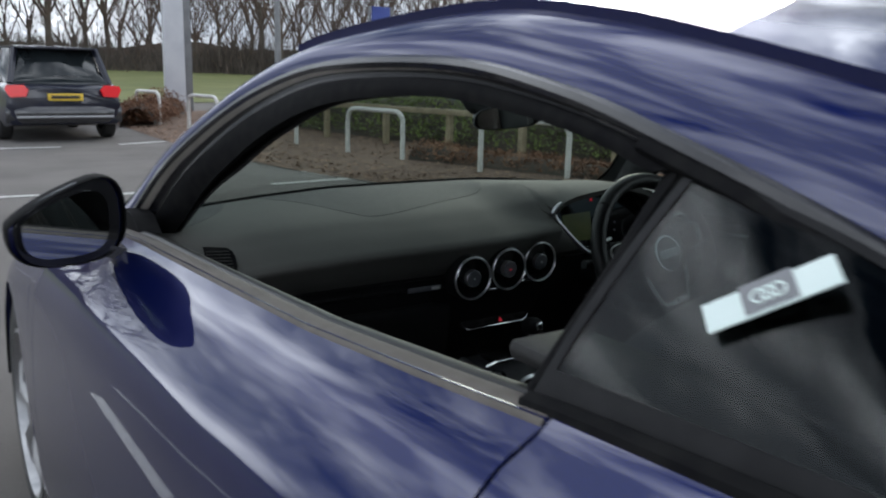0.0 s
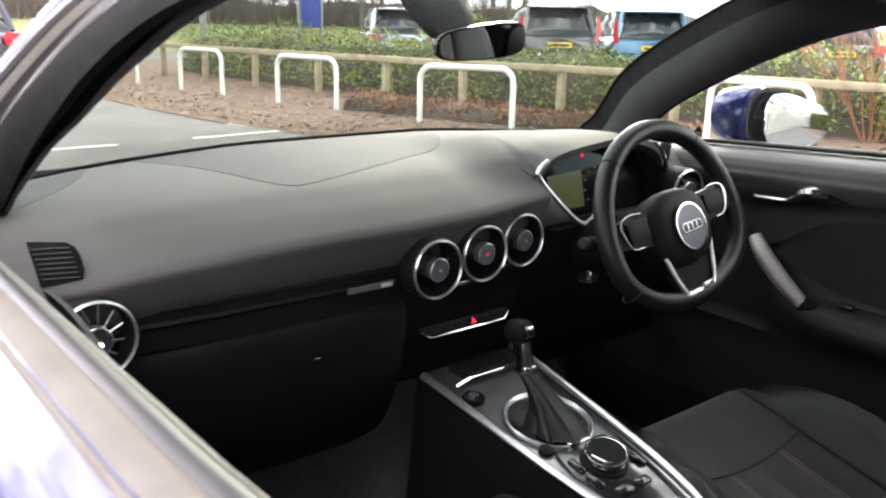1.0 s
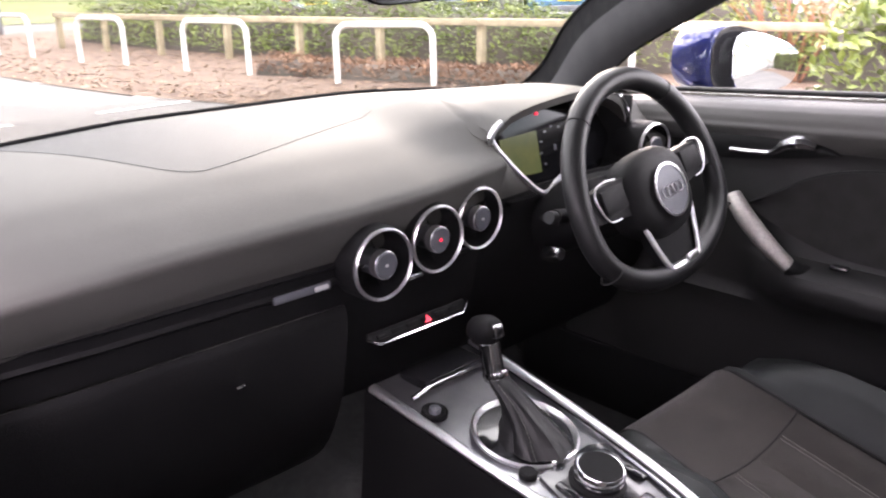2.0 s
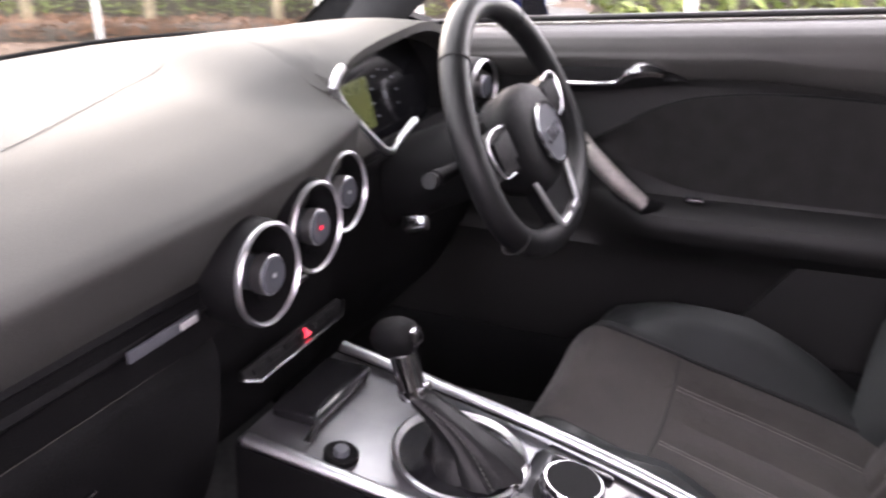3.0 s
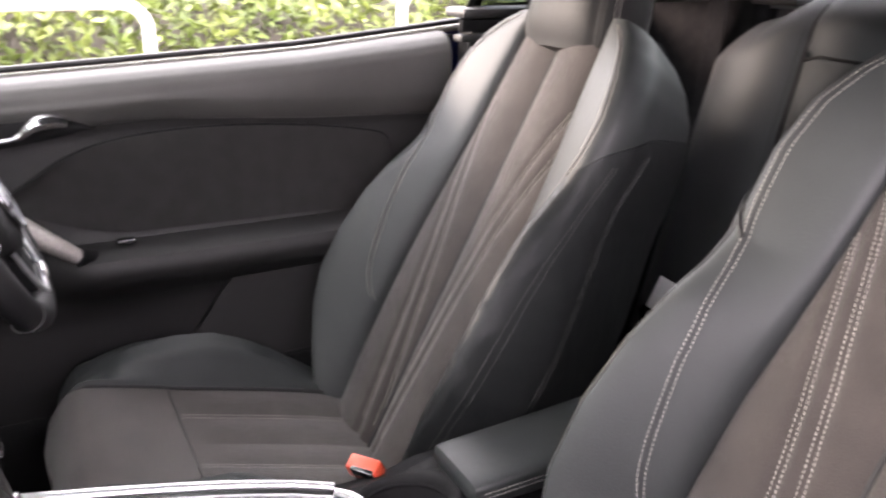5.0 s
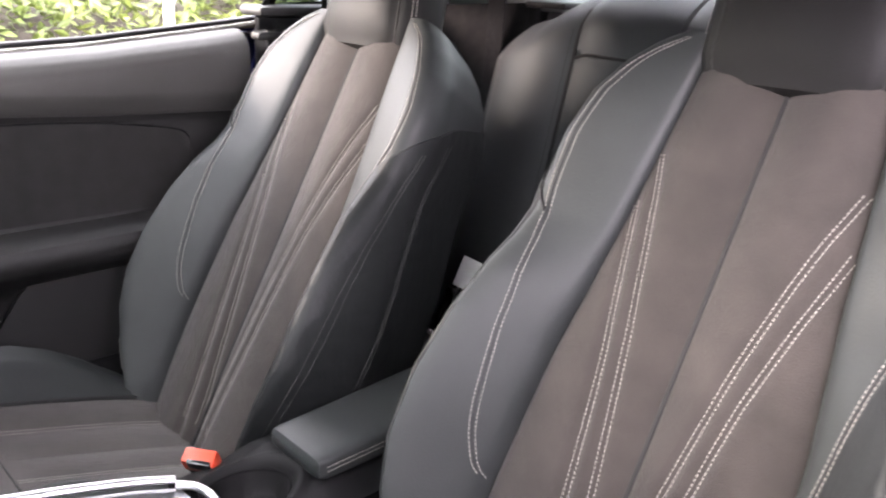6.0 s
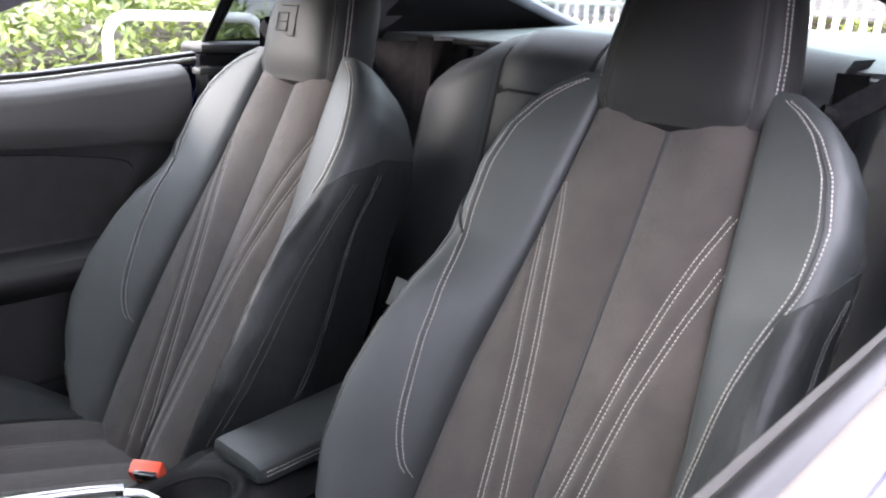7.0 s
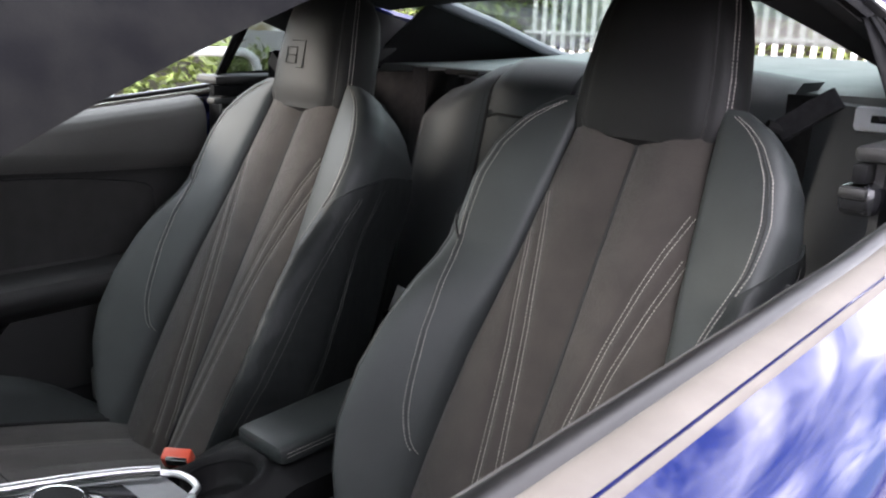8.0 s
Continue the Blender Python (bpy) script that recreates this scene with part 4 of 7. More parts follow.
def round_vent(c, way, r, depth, fins, hub_label="round air vent with a bright ring"):
    """A round vent: barrel, bright ring, dark throat with fins, and a knob at the hub."""
    z = Vector(way).normalized()
    m = frame_of(c, Vector((0, 0, 1)).cross(z), (0, 0, 1))
    # local z points out of the vent
    barrel = part("air_vent", lathe([(r + 0.004, -depth), (r + 0.005, -0.012), (r + 0.003, -0.003), (r - 0.002, -0.001), (r - 0.004, -0.01), (r - 0.009, -0.045), (0.0, -0.048)], m, 56), DARK_PLASTIC, dash, hub_label)
    part("vent_ring", lathe([(r - 0.0018, -0.006), (r + 0.0022, -0.004), (r + 0.0025, 0.001), (r + 0.0004, 0.0032), (r - 0.0018, 0.0005)], m, 64), RING, barrel, "bright ring")
    hub = part("vent_knob", lathe([(0.0165, -0.03), (0.0175, -0.002), (0.0175, 0.004), (0.0160, 0.0055), (0.0, 0.0048)], m, 28), KNOB_FACE if fins < 10 else DASH_MAT, barrel)
    part("knob_ring", lathe([(0.0165, 0.0045), (0.0185, 0.003), (0.0185, -0.008), (0.0172, -0.008)], m, 28), RING, hub, "bright knob ring")
    for k in range(fins):
        a = 2 * math.pi * k / fins
        p, q = Vector((0.017 * math.cos(a), 0.017 * math.sin(a), -0.018)), Vector(((r - 0.008) * math.cos(a + 0.25), (r - 0.008) * math.sin(a + 0.25), -0.018))
        part("vent_fin", sweep([m @ p, m @ q], 0.0011 if fins < 10 else 0.0012, 5), DARK_PLASTIC if fins < 10 else ALU, barrel)
    return hub, m


FACE = (0.0, -0.985, 0.13)
for vc in ((-0.111, 0.298, 0.830), (0.002, 0.319, 0.833), (0.122, 0.355, 0.830)):
    hub, vm = round_vent(vc, FACE, 0.0446, 0.085, 4)
    part("knob_mark", block((0, 0, 0.0055), (0.0045, 0.0035, 0.0008), 0, vm), RED_GLOW if abs(vc[0]) < 0.05 else LABEL_WHITE, hub)
round_vent((-0.609, 0.320, 0.820), (0.05, -0.97, 0.16), 0.0480, 0.06, 12)
round_vent((0.615, 0.375, 0.862), (-0.1, -0.97, 0.16), 0.042, 0.06, 4)
for sx in (-0.052, 0.066):
    part("vent_link", block((sx, 0.325 + sx * 0.25, 0.795), (0.035, 0.006, 0.006), 0.002), CHROME, dash)
# demister grille at the end of the dash
gm = frame_of((-0.631, 0.372, 0.909), (0.93, -0.33, 0.0), (0, 0.35, 0.94))
grille = part("demister_grille", plate([(-0.020, -0.028), (0.027, -0.022), (0.029, -0.010), (0.026, 0.006), (0.020, 0.018), (0.010, 0.024), (-0.033, 0.027)], 0.005, gm, 0.001), RUBBER, dash, "black side demister grille")
for k in range(7):
    part("grille_slat", block((0.003 - 0.0016 * k, -0.019 + 0.0060 * k, 0.006), (0.042, 0.0014, 0.003), 0.0005, gm), DASH, grille)
# switch bar under the vents
bar_m = frame_of((-0.005, 0.352, 0.712), (1, 0, 0), (0, 0.55, 0.83))
bar = part("switch_bar", plate([(-0.103, -0.006), (-0.086, -0.015), (0.068, -0.015), (0.084, -0.004), (0.080, 0.003), (-0.099, 0.003)], 0.008, bar_m, 0.002), DARK_PLASTIC, dash, "black switch strip with bright edging")
part("bar_edging", sweep([bar_m @ Vector(p) for p in ((-0.105, -0.005, 0.008), (-0.087, -0.0162, 0.009), (0.069, -0.0162, 0.009), (0.086, -0.003, 0.008))], 0.0020, 6), CHROME, bar, "bright edging")
for k in range(6):
    part("switch", block((-0.078 + 0.027 * k, -0.006, 0.0085), (0.021, 0.007, 0.003), 0.001, bar_m), DARK_PLASTIC, bar)
part("hazard_button", plate([(-0.002, -0.0105), (0.009, -0.0105), (0.0035, -0.001)], 0.0115, bar_m), RED_GLOW, bar, "red hazard warning button")

# instrument hood and display
hood_front = curve([(0.186, 0.432, pad_height(0.186, 0.432) - 0.006), (0.207, 0.416, 0.928), (0.255, 0.415, 0.958), (0.34, 0.405, 0.976), (0.45, 0.40, 0.982), (0.545, 0.41, 0.955), (0.60, 0.43, 0.90)], 40)


def hood_top(u, v):
    p = hood_front[int(round(u * 40))]
    y = p.y + (0.775 - p.y) * v
    z = p.z * (1 - v ** 1.3) + (pad_height(p.x, 0.775) - 0.004) * v ** 1.3 + 0.018 * math.sin(math.pi * min(v, 1) * 0.9) * (1 - v) * max(0, min(1, (p.x - 0.19) / 0.10))
    return (p.x, y, max(z, pad_height(p.x, y) + interp([(0.186, -0.004), (0.215, 0.0)], p.x)[0]))


hood = part("instrument_hood", sheet(hood_top, 40, 18, 0.012, (0, 0, 1)), DASH, dash, "grey instrument hood")
rim_pts = curve([(0.30, 0.402, 0.835), (0.262, 0.407, 0.868), (0.226, 0.413, 0.904), (0.210, 0.415, 0.924), (0.210, 0.415, 0.934), (0.220, 0.415, 0.944), (0.232, 0.414, 0.951)], 24)
part("hood_rim", sweep(rim_pts, lambda f: 0.0062 * (1 - 0.3 * abs(f - 0.5)), 8), ALU, hood, "bright rim of the display")
part("hood_rim_low", sweep(curve([(0.30, 0.402, 0.835), (0.320, 0.399, 0.824), (0.336, 0.396, 0.828), (0.350, 0.393, 0.842), (0.382, 0.390, 0.856)], 20), 0.0048, 8), ALU, hood, "bright hook at the foot of the display rim")
part("hood_rim_end", sweep(curve([(0.545, 0.408, 0.962), (0.585, 0.415, 0.92), (0.592, 0.42, 0.87), (0.57, 0.41, 0.83)], 16), 0.003, 8), CHROME, hood)
dm = frame_of((0.40, 0.468, 0.895), (1, 0.02, 0), (0, 0.22, 0.97))
display = part("display_panel", plate([(-0.175, 0.015), (-0.10, -0.085), (0.14, -0.085), (0.19, -0.02), (0.14, 0.05), (0.05, 0.066), (-0.06, 0.060), (-0.12, 0.045)], 0.006, dm), SCREEN_BLACK, dash, "black digital instrument display")
part("map_area", plate([(-0.121, -0.053), (-0.024, -0.055), (-0.024, 0.018), (-0.121, 0.014)], 0.0075, dm), MAP_GLOW, display, "lit green map picture")
for k in range(9):
    a = radians(215 - 30 * k)
    part("dial_mark", block((0.022 + 0.040 * math.cos(a), -0.020 + 0.040 * math.sin(a), 0.0068), (0.006, 0.0026, 0.0014), 0, dm), KNOB_FACE, display)
part("dial_figure", block((0.022, -0.018, 0.0068), (0.006, 0.010, 0.0014), 0, dm), KNOB_FACE, display)
part("warning_lamp", block((-0.016, 0.047, 0.007), (0.008, 0.007, 0.002), 0.001, dm), RED_GLOW, display, "lit red warning lamp")
part("hood_side", sheet(lambda u, v: rim_pts[int(round(v * 15))] + Vector((0.012 * u, 0.075 * u, -0.004 * u)), 6, 15, 0.003), DARK_PLASTIC, dash)


def hood_cheek(u, v):
    """The face that closes the pad against the hood's rim."""
    a = Vector(pad(0.206, 0.48 + 0.52 * v))
    b = rim_pts[int(round((1 - v) * 17))]
    return a.lerp(b, u)


part("hood_cheek", sheet(hood_cheek, 8, 17, -0.004), DASH, dash)
part("hood_floor", sheet(lambda u, v: (0.24 + 0.36 * u, 0.40 + 0.09 * v, 0.822 - 0.004 * v + 0.05 * max(0, u - 0.75)), 12, 4, 0.006), DARK_PLASTIC, dash)
part("hood_end", sheet(lambda u, v: (0.597 - 0.02 * v, 0.42 + 0.07 * u, 0.955 - 0.13 * v), 4, 6, 0.006), DARK_PLASTIC, dash)

# ---- steering wheel ----
WC = Vector((0.361, 0.216, 0.850))
column_m = frame_of(WC, (1, 0, 0), (0, 0.39, 0.92))       # local z points to the driver
wm = column_m @ pose(0, 0, 0, 0, 0, 7)
wheel_thing = thing("steering_wheel", WC, "black leather flat-bottomed steering wheel with bright spokes", "steering wheel")
rim_path = []
for k in range(72):
    a = 2 * math.pi * k / 72
    x, y = 0.181 * math.cos(a), 0.181 * math.sin(a)
    if y < 0:
        y = -0.128 * abs(math.sin(a)) ** 0.82
    rim_path.append(wm @ Vector((x, y, 0)))
rim_bm = sweep(rim_path, 0.0178, 14, closed=True, up=wm.to_3x3() @ Vector((0, 0, 1)))
part("wheel_rim", rim_bm, BOOT, wheel_thing, "black leather rim")
for a in (50, 130, 205, 335):
    c = Vector((0.181 * math.cos(radians(a)), 0.181 * math.sin(radians(a)), 0))
    t = Vector((-math.sin(radians(a)), math.cos(radians(a)), 0))
    rr = Vector((math.cos(radians(a)), math.sin(radians(a)), 0))
    part("rim_seam", sweep([wm @ (c + (rr * math.cos(b) + Vector((0, 0, 1)) * math.sin(b)) * 0.0180) for b in [2 * math.pi * j / 16 for j in range(16)]], 0.0012, 5, closed=True), PIPING, wheel_thing)
hub_rings = []
for s, h in ((0.90, -0.035), (1.0, -0.01), (1.0, 0.004), (0.93, 0.016), (0.70, 0.026), (0.35, 0.030), (0.02, 0.031)):
    hub_rings.append([wm @ Vector((x * s, y * s * (1.0 if y > 0 else 1.06), h)) for x, y in oval(0.084, 0.068, 36, 0, 0.0, 2.5)])
hub = part("hub_cover", loft(bmesh.new(), hub_rings), DARK_PLASTIC, wheel_thing, "dark airbag cover")
em = wm @ Matrix.Translation((0, -0.004, 0.0312))
part("emblem_ring", lathe([(0.0385, 0.0), (0.0425, 0.0), (0.0425, 0.0035), (0.0385, 0.0035)], em, 36), CHROME, hub, "bright round emblem ring")
part("emblem_plate", lathe([(0.0, 0.0), (0.0385, 0.0), (0.0385, 0.002), (0.0, 0.0025)], em, 36), KNOB_FACE, hub)
mark = bmesh.new()
for k in range(4):
    lathe([(0.0072, 0.002), (0.0092, 0.002), (0.0092, 0.0045), (0.0072, 0.0045)], em @ Matrix.Translation((-0.0195 + 0.013 * k, 0, 0)), 18, mark)
part("emblem_mark", mark, CHROME, hub)
for sg in (-1, 1):
    spoke = part("spoke", loft(bmesh.new(), [[wm @ Vector((sg * x, y + dy, h + dh)) for dy, dh in ((-w, -0.012), (w, -0.012), (w, 0.008), (-w, 0.008))] for x, y, w, h in ((0.06, 0.012, 0.030, 0.0), (0.11, 0.018, 0.027, 0.0), (0.168, 0.020, 0.022, 0.0))]), DARK_PLASTIC, wheel_thing)
    trim = curve([wm @ Vector((sg * x, y, h)) for x, y, h in ((0.096, 0.047, 0.013), (0.120, 0.050, 0.012), (0.143, 0.046, 0.011), (0.152, 0.034, 0.011), (0.149, 0.016, 0.011), (0.142, 0.000, 0.011), (0.132, -0.008, 0.011), (0.110, -0.010, 0.012))], 40)
    part("spoke_trim", sweep(trim, lambda f: 0.0009 + (0.0034 if sg > 0 else 0.0013) * math.exp(-((f - 0.5) / 0.22) ** 2), 8, up=wm.to_3x3() @ Vector((0, 0, 1))), ALU, spoke, "bright spoke trim")
    part("spoke_keys", block((sg * 0.112, 0.020, 0.012), (0.054, 0.036, 0.004), 0.0015, wm), DARK_PLASTIC, spoke)
    low = part("lower_spoke", loft(bmesh.new(), [[wm @ Vector((sg * x + dx, y, h + dh)) for dx, dh in ((-w, -0.01), (w, -0.01), (w, 0.006), (-w, 0.006))] for x, y, w, h in ((0.033, -0.040, 0.033, 0.0), (0.028, -0.080, 0.028, 0.001), (0.021, -0.120, 0.021, 0.002))]), DARK_PLASTIC, wheel_thing)
    part("lower_trim", sweep(curve([wm @ Vector((sg * x, y, h)) for x, y, h in ((0.068, -0.042, 0.012), (0.057, -0.080, 0.012), (0.045, -0.110, 0.013), (0.036, -0.119, 0.014), (0.0, -0.121, 0.014))], 20), 0.0062, 8, flat=0.5, up=wm.to_3x3() @ Vector((0, 0, 1))), ALU, low, "bright lower spoke trim")
part("spoke_badge", block((0.016, -0.114, 0.018), (0.030, 0.012, 0.006), 0.002, wm), ALU, wheel_thing, "small metal badge")
part("column_shroud", lathe([(0.050, -0.05), (0.055, -0.09), (0.058, -0.16), (0.062, -0.24)], column_m, 24), DARK_PLASTIC, wheel_thing)
for sg in (-1, 1):
    part("stalk", sweep(curve([column_m @ Vector((sg * 0.06, 0.0, -0.075)), column_m @ Vector((sg * 0.11, 0.002, -0.075)), column_m @ Vector((sg * 0.155, 0.006, -0.07))], 10), lambda f: 0.008 + 0.004 * f, 10), DARK_PLASTIC, wheel_thing)
    part("stalk_tip", sweep([column_m @ Vector((sg * 0.156, 0.006, -0.07)), column_m @ Vector((sg * 0.170, 0.008, -0.068))], 0.010, 10), DASH_MAT, wheel_thing)
    part("shift_paddle", block((sg * 0.098, 0.03, -0.022), (0.05, 0.03, 0.006), 0.002, column_m), DARK_PLASTIC, wheel_thing)
ign = frame_of((0.285, 0.36, 0.735), (1, 0, 0), (0, 0.2, 0.98))
part("start_key", lathe([(0.014, 0), (0.014, 0.02), (0.010, 0.03), (0.0, 0.03)], ign, 16), CHROME, wheel_thing)


# ---- front seats ----
BACK_FOOT = Vector((0.36, -0.303, 0.466))            # where the centre panel of the backrest meets the cushion
BACK_UP = Vector((0, -0.4745, 0.8803))
BACK_OUT = Vector((0, 0.8803, 0.4745))
# along the backrest: half width of the centre panel, half width of the seat, height of the bolster, depth of the side
BACK = [(-0.12, 0.138, 0.165, 0.03, 0.11), (-0.07, 0.142, 0.180, 0.040, 0.12), (0.0, 0.150, 0.216, 0.066, 0.145), (0.06, 0.153, 0.244, 0.084, 0.15), (0.12, 0.153, 0.262, 0.091, 0.155), (0.20, 0.150, 0.264, 0.090, 0.16),
        (0.28, 0.145, 0.254, 0.080, 0.162), (0.34, 0.136, 0.244, 0.064, 0.161), (0.385, 0.130, 0.236, 0.044, 0.16), (0.42, 0.125, 0.233, 0.033, 0.158), (0.46, 0.121, 0.236, 0.031, 0.156), (0.52, 0.115, 0.236, 0.030, 0.15),
        (0.575, 0.109, 0.222, 0.027, 0.14), (0.615, 0.105, 0.198, 0.020, 0.128), (0.645, 0.101, 0.170, 0.012, 0.115), (0.668, 0.097, 0.135, 0.004, 0.10)]
# double seams of the centre panel: along the backrest, distance from its middle
HEAD_LEAN = 0.27
SEAM_A = [(-0.07, 0.006), (0.0, 0.010), (0.165, 0.033), (0.26, 0.048), (0.33, 0.060), (0.42, 0.080), (0.47, 0.093), (0.525, 0.111)]
SEAM_B = [(-0.07, 0.034), (0.0, 0.040), (0.18, 0.061), (0.25, 0.070), (0.30, 0.078), (0.39, 0.099), (0.47, 0.120)]


def back_point(s, w, d):
    return BACK_FOOT + BACK_UP * s + BACK_OUT * d + Vector((w, 0, 0))


def back_row(s):
    return interp(BACK, s)


def panel_depth(s, w):
    h = back_row(s)[0]
    f = abs(w) / h
    depth = 0.017 * math.sin(math.pi * min(f, 1)) ** 0.75 - 0.006
    for table in (SEAM_A, SEAM_B):
        fade = max(0, min(1, (table[-1][0] + 0.01 - s) / 0.04))
        depth -= 0.0042 * fade * math.exp(-((abs(w) - interp(table, s)[0]) / 0.0075) ** 2)
    return depth


def bolster_profile(s):
    h, H, d, deep = back_row(s)
    pts = [(h, -0.008), (h + 0.006, 0.003 + 0.1 * d), (h + 0.30 * (H - h), 0.40 * d + 0.004), (h + 0.56 * (H - h), 0.74 * d + 0.002), (h + 0.79 * (H - h), d), (h + 0.93 * (H - h), 0.84 * d - 0.002), (H, 0.36 * d - 0.004), (H + 0.003, -0.024), (H - 0.010, -0.064), (H - 0.03, -deep)]
    return [(p.x, p.y) for p in curve([(a, b, 0) for a, b in pts], 22)]


def front_seat():
    seat = thing("front_seat", (0.36, -0.05, 0.235), "dark leather sports seat with brown suede centre and pale stitching", "car seat", "front seats")
    S0, S1 = -0.12, 0.665

    def half_panel(sg):
        def fn(u, v):
            s = S0 + (S1 - 0.015 - S0) * u
            w = back_row(s)[0] * v
            return back_point(s, sg * w, panel_depth(s, w))
        return sheet(fn, 66, 44, 0.02 * sg)
    for sg in (-1, 1):
        part("back_panel", half_panel(sg), SUEDE, seat, "charcoal brown suede back panel")
    for sg in (-1, 1):
        def fn(u, v):
            s = S0 + (S1 - S0) * u
            prof = bolster_profile(s)
            w, d = prof[int(round(v * 22))]
            return back_point(s, sg * w, d)
        bol = part("back_bolster", sheet(fn, 96, 22, 0.012 * sg), LEATHER, seat, "dark grey leather side bolster")
        outer_rows = [(0.655, 0.50), (0.63, 0.69), (0.585, 0.77), (0.53, 0.80), (0.478, 0.79), (0.44, 0.73), (0.39, 0.57), (0.345, 0.43), (0.289, 0.28), (0.22, 0.15)]
        inner_rows = [(0.655, 0.50), (0.63, 0.69), (0.585, 0.76), (0.53, 0.78), (0.47, 0.76), (0.43, 0.72), (0.38, 0.62), (0.31, 0.47), (0.22, 0.34), (0.165, 0.26), (0.13, 0.15), (0.115, 0.05)]
        for rowset in (inner_rows if sg > 0 else outer_rows,):
            ridge = []
            for off in (-0.032, 0.032):
                path = []
                for p in curve([(a, b, 0) for a, b in rowset], 60):
                    h, H, d, deep = back_row(p.x)
                    prof = bolster_profile(p.x)
                    w = h + (p.y + off * (0.8 + 0.6 * max(0, min(1, (p.x - 0.35) * 6)))) * (H - h)
                    near = min(range(1, 14), key=lambda i: abs(prof[i][0] - w))
                    n2 = Vector((prof[near + 1][0] - prof[near - 1][0], prof[near + 1][1] - prof[near - 1][1]))
                    nrm = (BACK_OUT * n2.x + Vector((-sg * n2.y, 0, 0))).normalized()
                    path.append((back_point(p.x, sg * prof[near][0] + sg * (w - prof[near][0]), prof[near][1] + (w - prof[near][0]) * (n2.y / max(n2.x, 1e-5))), nrm))
                part("bolster_stitching", stitches(path), THREAD, bol, "pale double stitching")
                ridge.append([a + n * 0.0004 for a, n in path])
            part("bolster_piping", sweep([a.lerp(b, 0.5) for a, b in zip(*ridge)], 0.0011 if sg < 0 else 0.0007, 6), PIPING, bol)
        start = [(-0.12, 0.10), (0.10, 0.14), (0.22, 0.19), (0.289, 0.24), (0.345, 0.31), (0.39, 0.38), (0.44, 0.44), (0.54, 0.46)] if sg < 0 else [(-0.12, 0.52), (0.54, 0.52)]

        def side(u, v, lift=1.0):
            s = S0 + (0.43 - S0) * u
            first, = interp(start, s)
            vv = first + (1 - first) * v
            s += 0.11 * max(0, (vv - 0.44) / 0.5) * u
            prof = bolster_profile(s)
            k = min(int(vv * 22), 21)
            (w0, d0), (w1, d1) = prof[k], prof[k + 1]
            f = vv * 22 - k
            away = Vector((w0 - w1, d0 - d1))
            away = Vector((-away.y, away.x)).normalized() * -1
            puff = 0.0024 + 0.0018 * min(1, v * 8) * lift
            crease = noise.noise((s * 34 + v * 5, v * 9 - s * 12, 3.0 + sg)) + 0.6 * noise.noise((s * 70 - v * 9, v * 16, 8.0))
            puff += 0.0038 * abs(crease) * min(1, v * 5) * min(1, (1 - v) * 5) * min(1, (1 - u) * 6) * (0.45 + 0.55 * max(0, 1 - u * 1.3))
            return back_point(s, sg * (w0 + (w1 - w0) * f + abs(away.x) * puff), d0 + (d1 - d0) * f + max(away.y, 0) * puff)
        # the side takes the leather copy with shade put into its colour
        part("side_leather", sheet(side, 90, 44, 0.004, (sg, 0, 0)), SIDE_LEATHER, bol, "wrinkled side leather, darkened for shade")
        for v in (0.50, 0.535, 0.76, 0.79):
            part("side_stitching", stitches([(Vector(side(i / 60, v)) + Vector((sg * 0.0016, 0, 0)), Vector((sg, 0.2, 0)).normalized()) for i in range(6, 59)]), DARK_THREAD, bol)
        # cross seam where the lower side leather begins
        seam = []
        for v in range(9, 21):
            w, d = bolster_profile(0.42 + 0.010 * (v - 9))[v]
            seam.append(back_point(0.42 + 0.010 * (v - 9), sg * w, d + 0.001) + Vector((sg * 0.001, 0, 0)))
        part("bolster_seam", sweep(seam, 0.0022, 6), PIPING, bol)
        part("panel_seam", sweep([back_point(S0 + (S1 - S0) * i / 40, sg * (back_row(S0 + (S1 - S0) * i / 40)[0] + 0.001), -0.0085) for i in range(41)], 0.0030, 6), PIPING, seat)
        for table in (SEAM_A, SEAM_B):
            for off in (-0.0032, 0.0032):
                path = []
                for i in range(60):
                    s = -0.05 + (table[-1][0] + 0.05) * i / 59
                    w = interp(table, s)[0] + off
                    path.append((back_point(s, sg * w, panel_depth(s, w)), BACK_OUT))
                part("panel_stitching", stitches(path), THREAD, seat, "pale double stitching")
    # centre seam, drawn as a wide black cord that also stands for the fold's shade
    part("centre_seam", sweep([back_point(S0 + (S1 - 0.045 - S0) * i / 30, 0, -0.0050) for i in range(31)], 0.0032, 6), PIPING, seat)
    shell = []
    for i in range(20):
        s = S0 + (S1 + 0.01 - S0) * i / 19
        h, H, d, deep = back_row(s)
        shell.append([back_point(s, w, dd) for w, dd in ((-H + 0.028, -deep + 0.004), (-H * 0.5, -deep - 0.018), (0, -deep - 0.024), (H * 0.5, -deep - 0.018), (H - 0.028, -deep + 0.004), (H * 0.5, -0.03), (0, -0.03), (-H * 0.5, -0.03))])
    part("back_shell", loft(bmesh.new(), shell), DARK_PLASTIC, seat)
    # head restraint, one with the backrest
    def lean(s):
        return HEAD_LEAN * max(0, s - 0.63)
    HEAD = [(0.610, 0.096, -0.010, -0.085), (0.614, 0.110, 0.012, -0.092), (0.64, 0.121, 0.025, -0.098), (0.70, 0.117, 0.030, -0.105), (0.77, 0.105, 0.029, -0.110), (0.81, 0.095, 0.021, -0.105), (0.835, 0.080, 0.006, -0.090), (0.845, 0.052, -0.012, -0.070)]

    def head_ring(s, count=60):
        w, f, b = interp(HEAD, s)
        mid, half = (f + b) / 2, (f - b) / 2
        ring = []
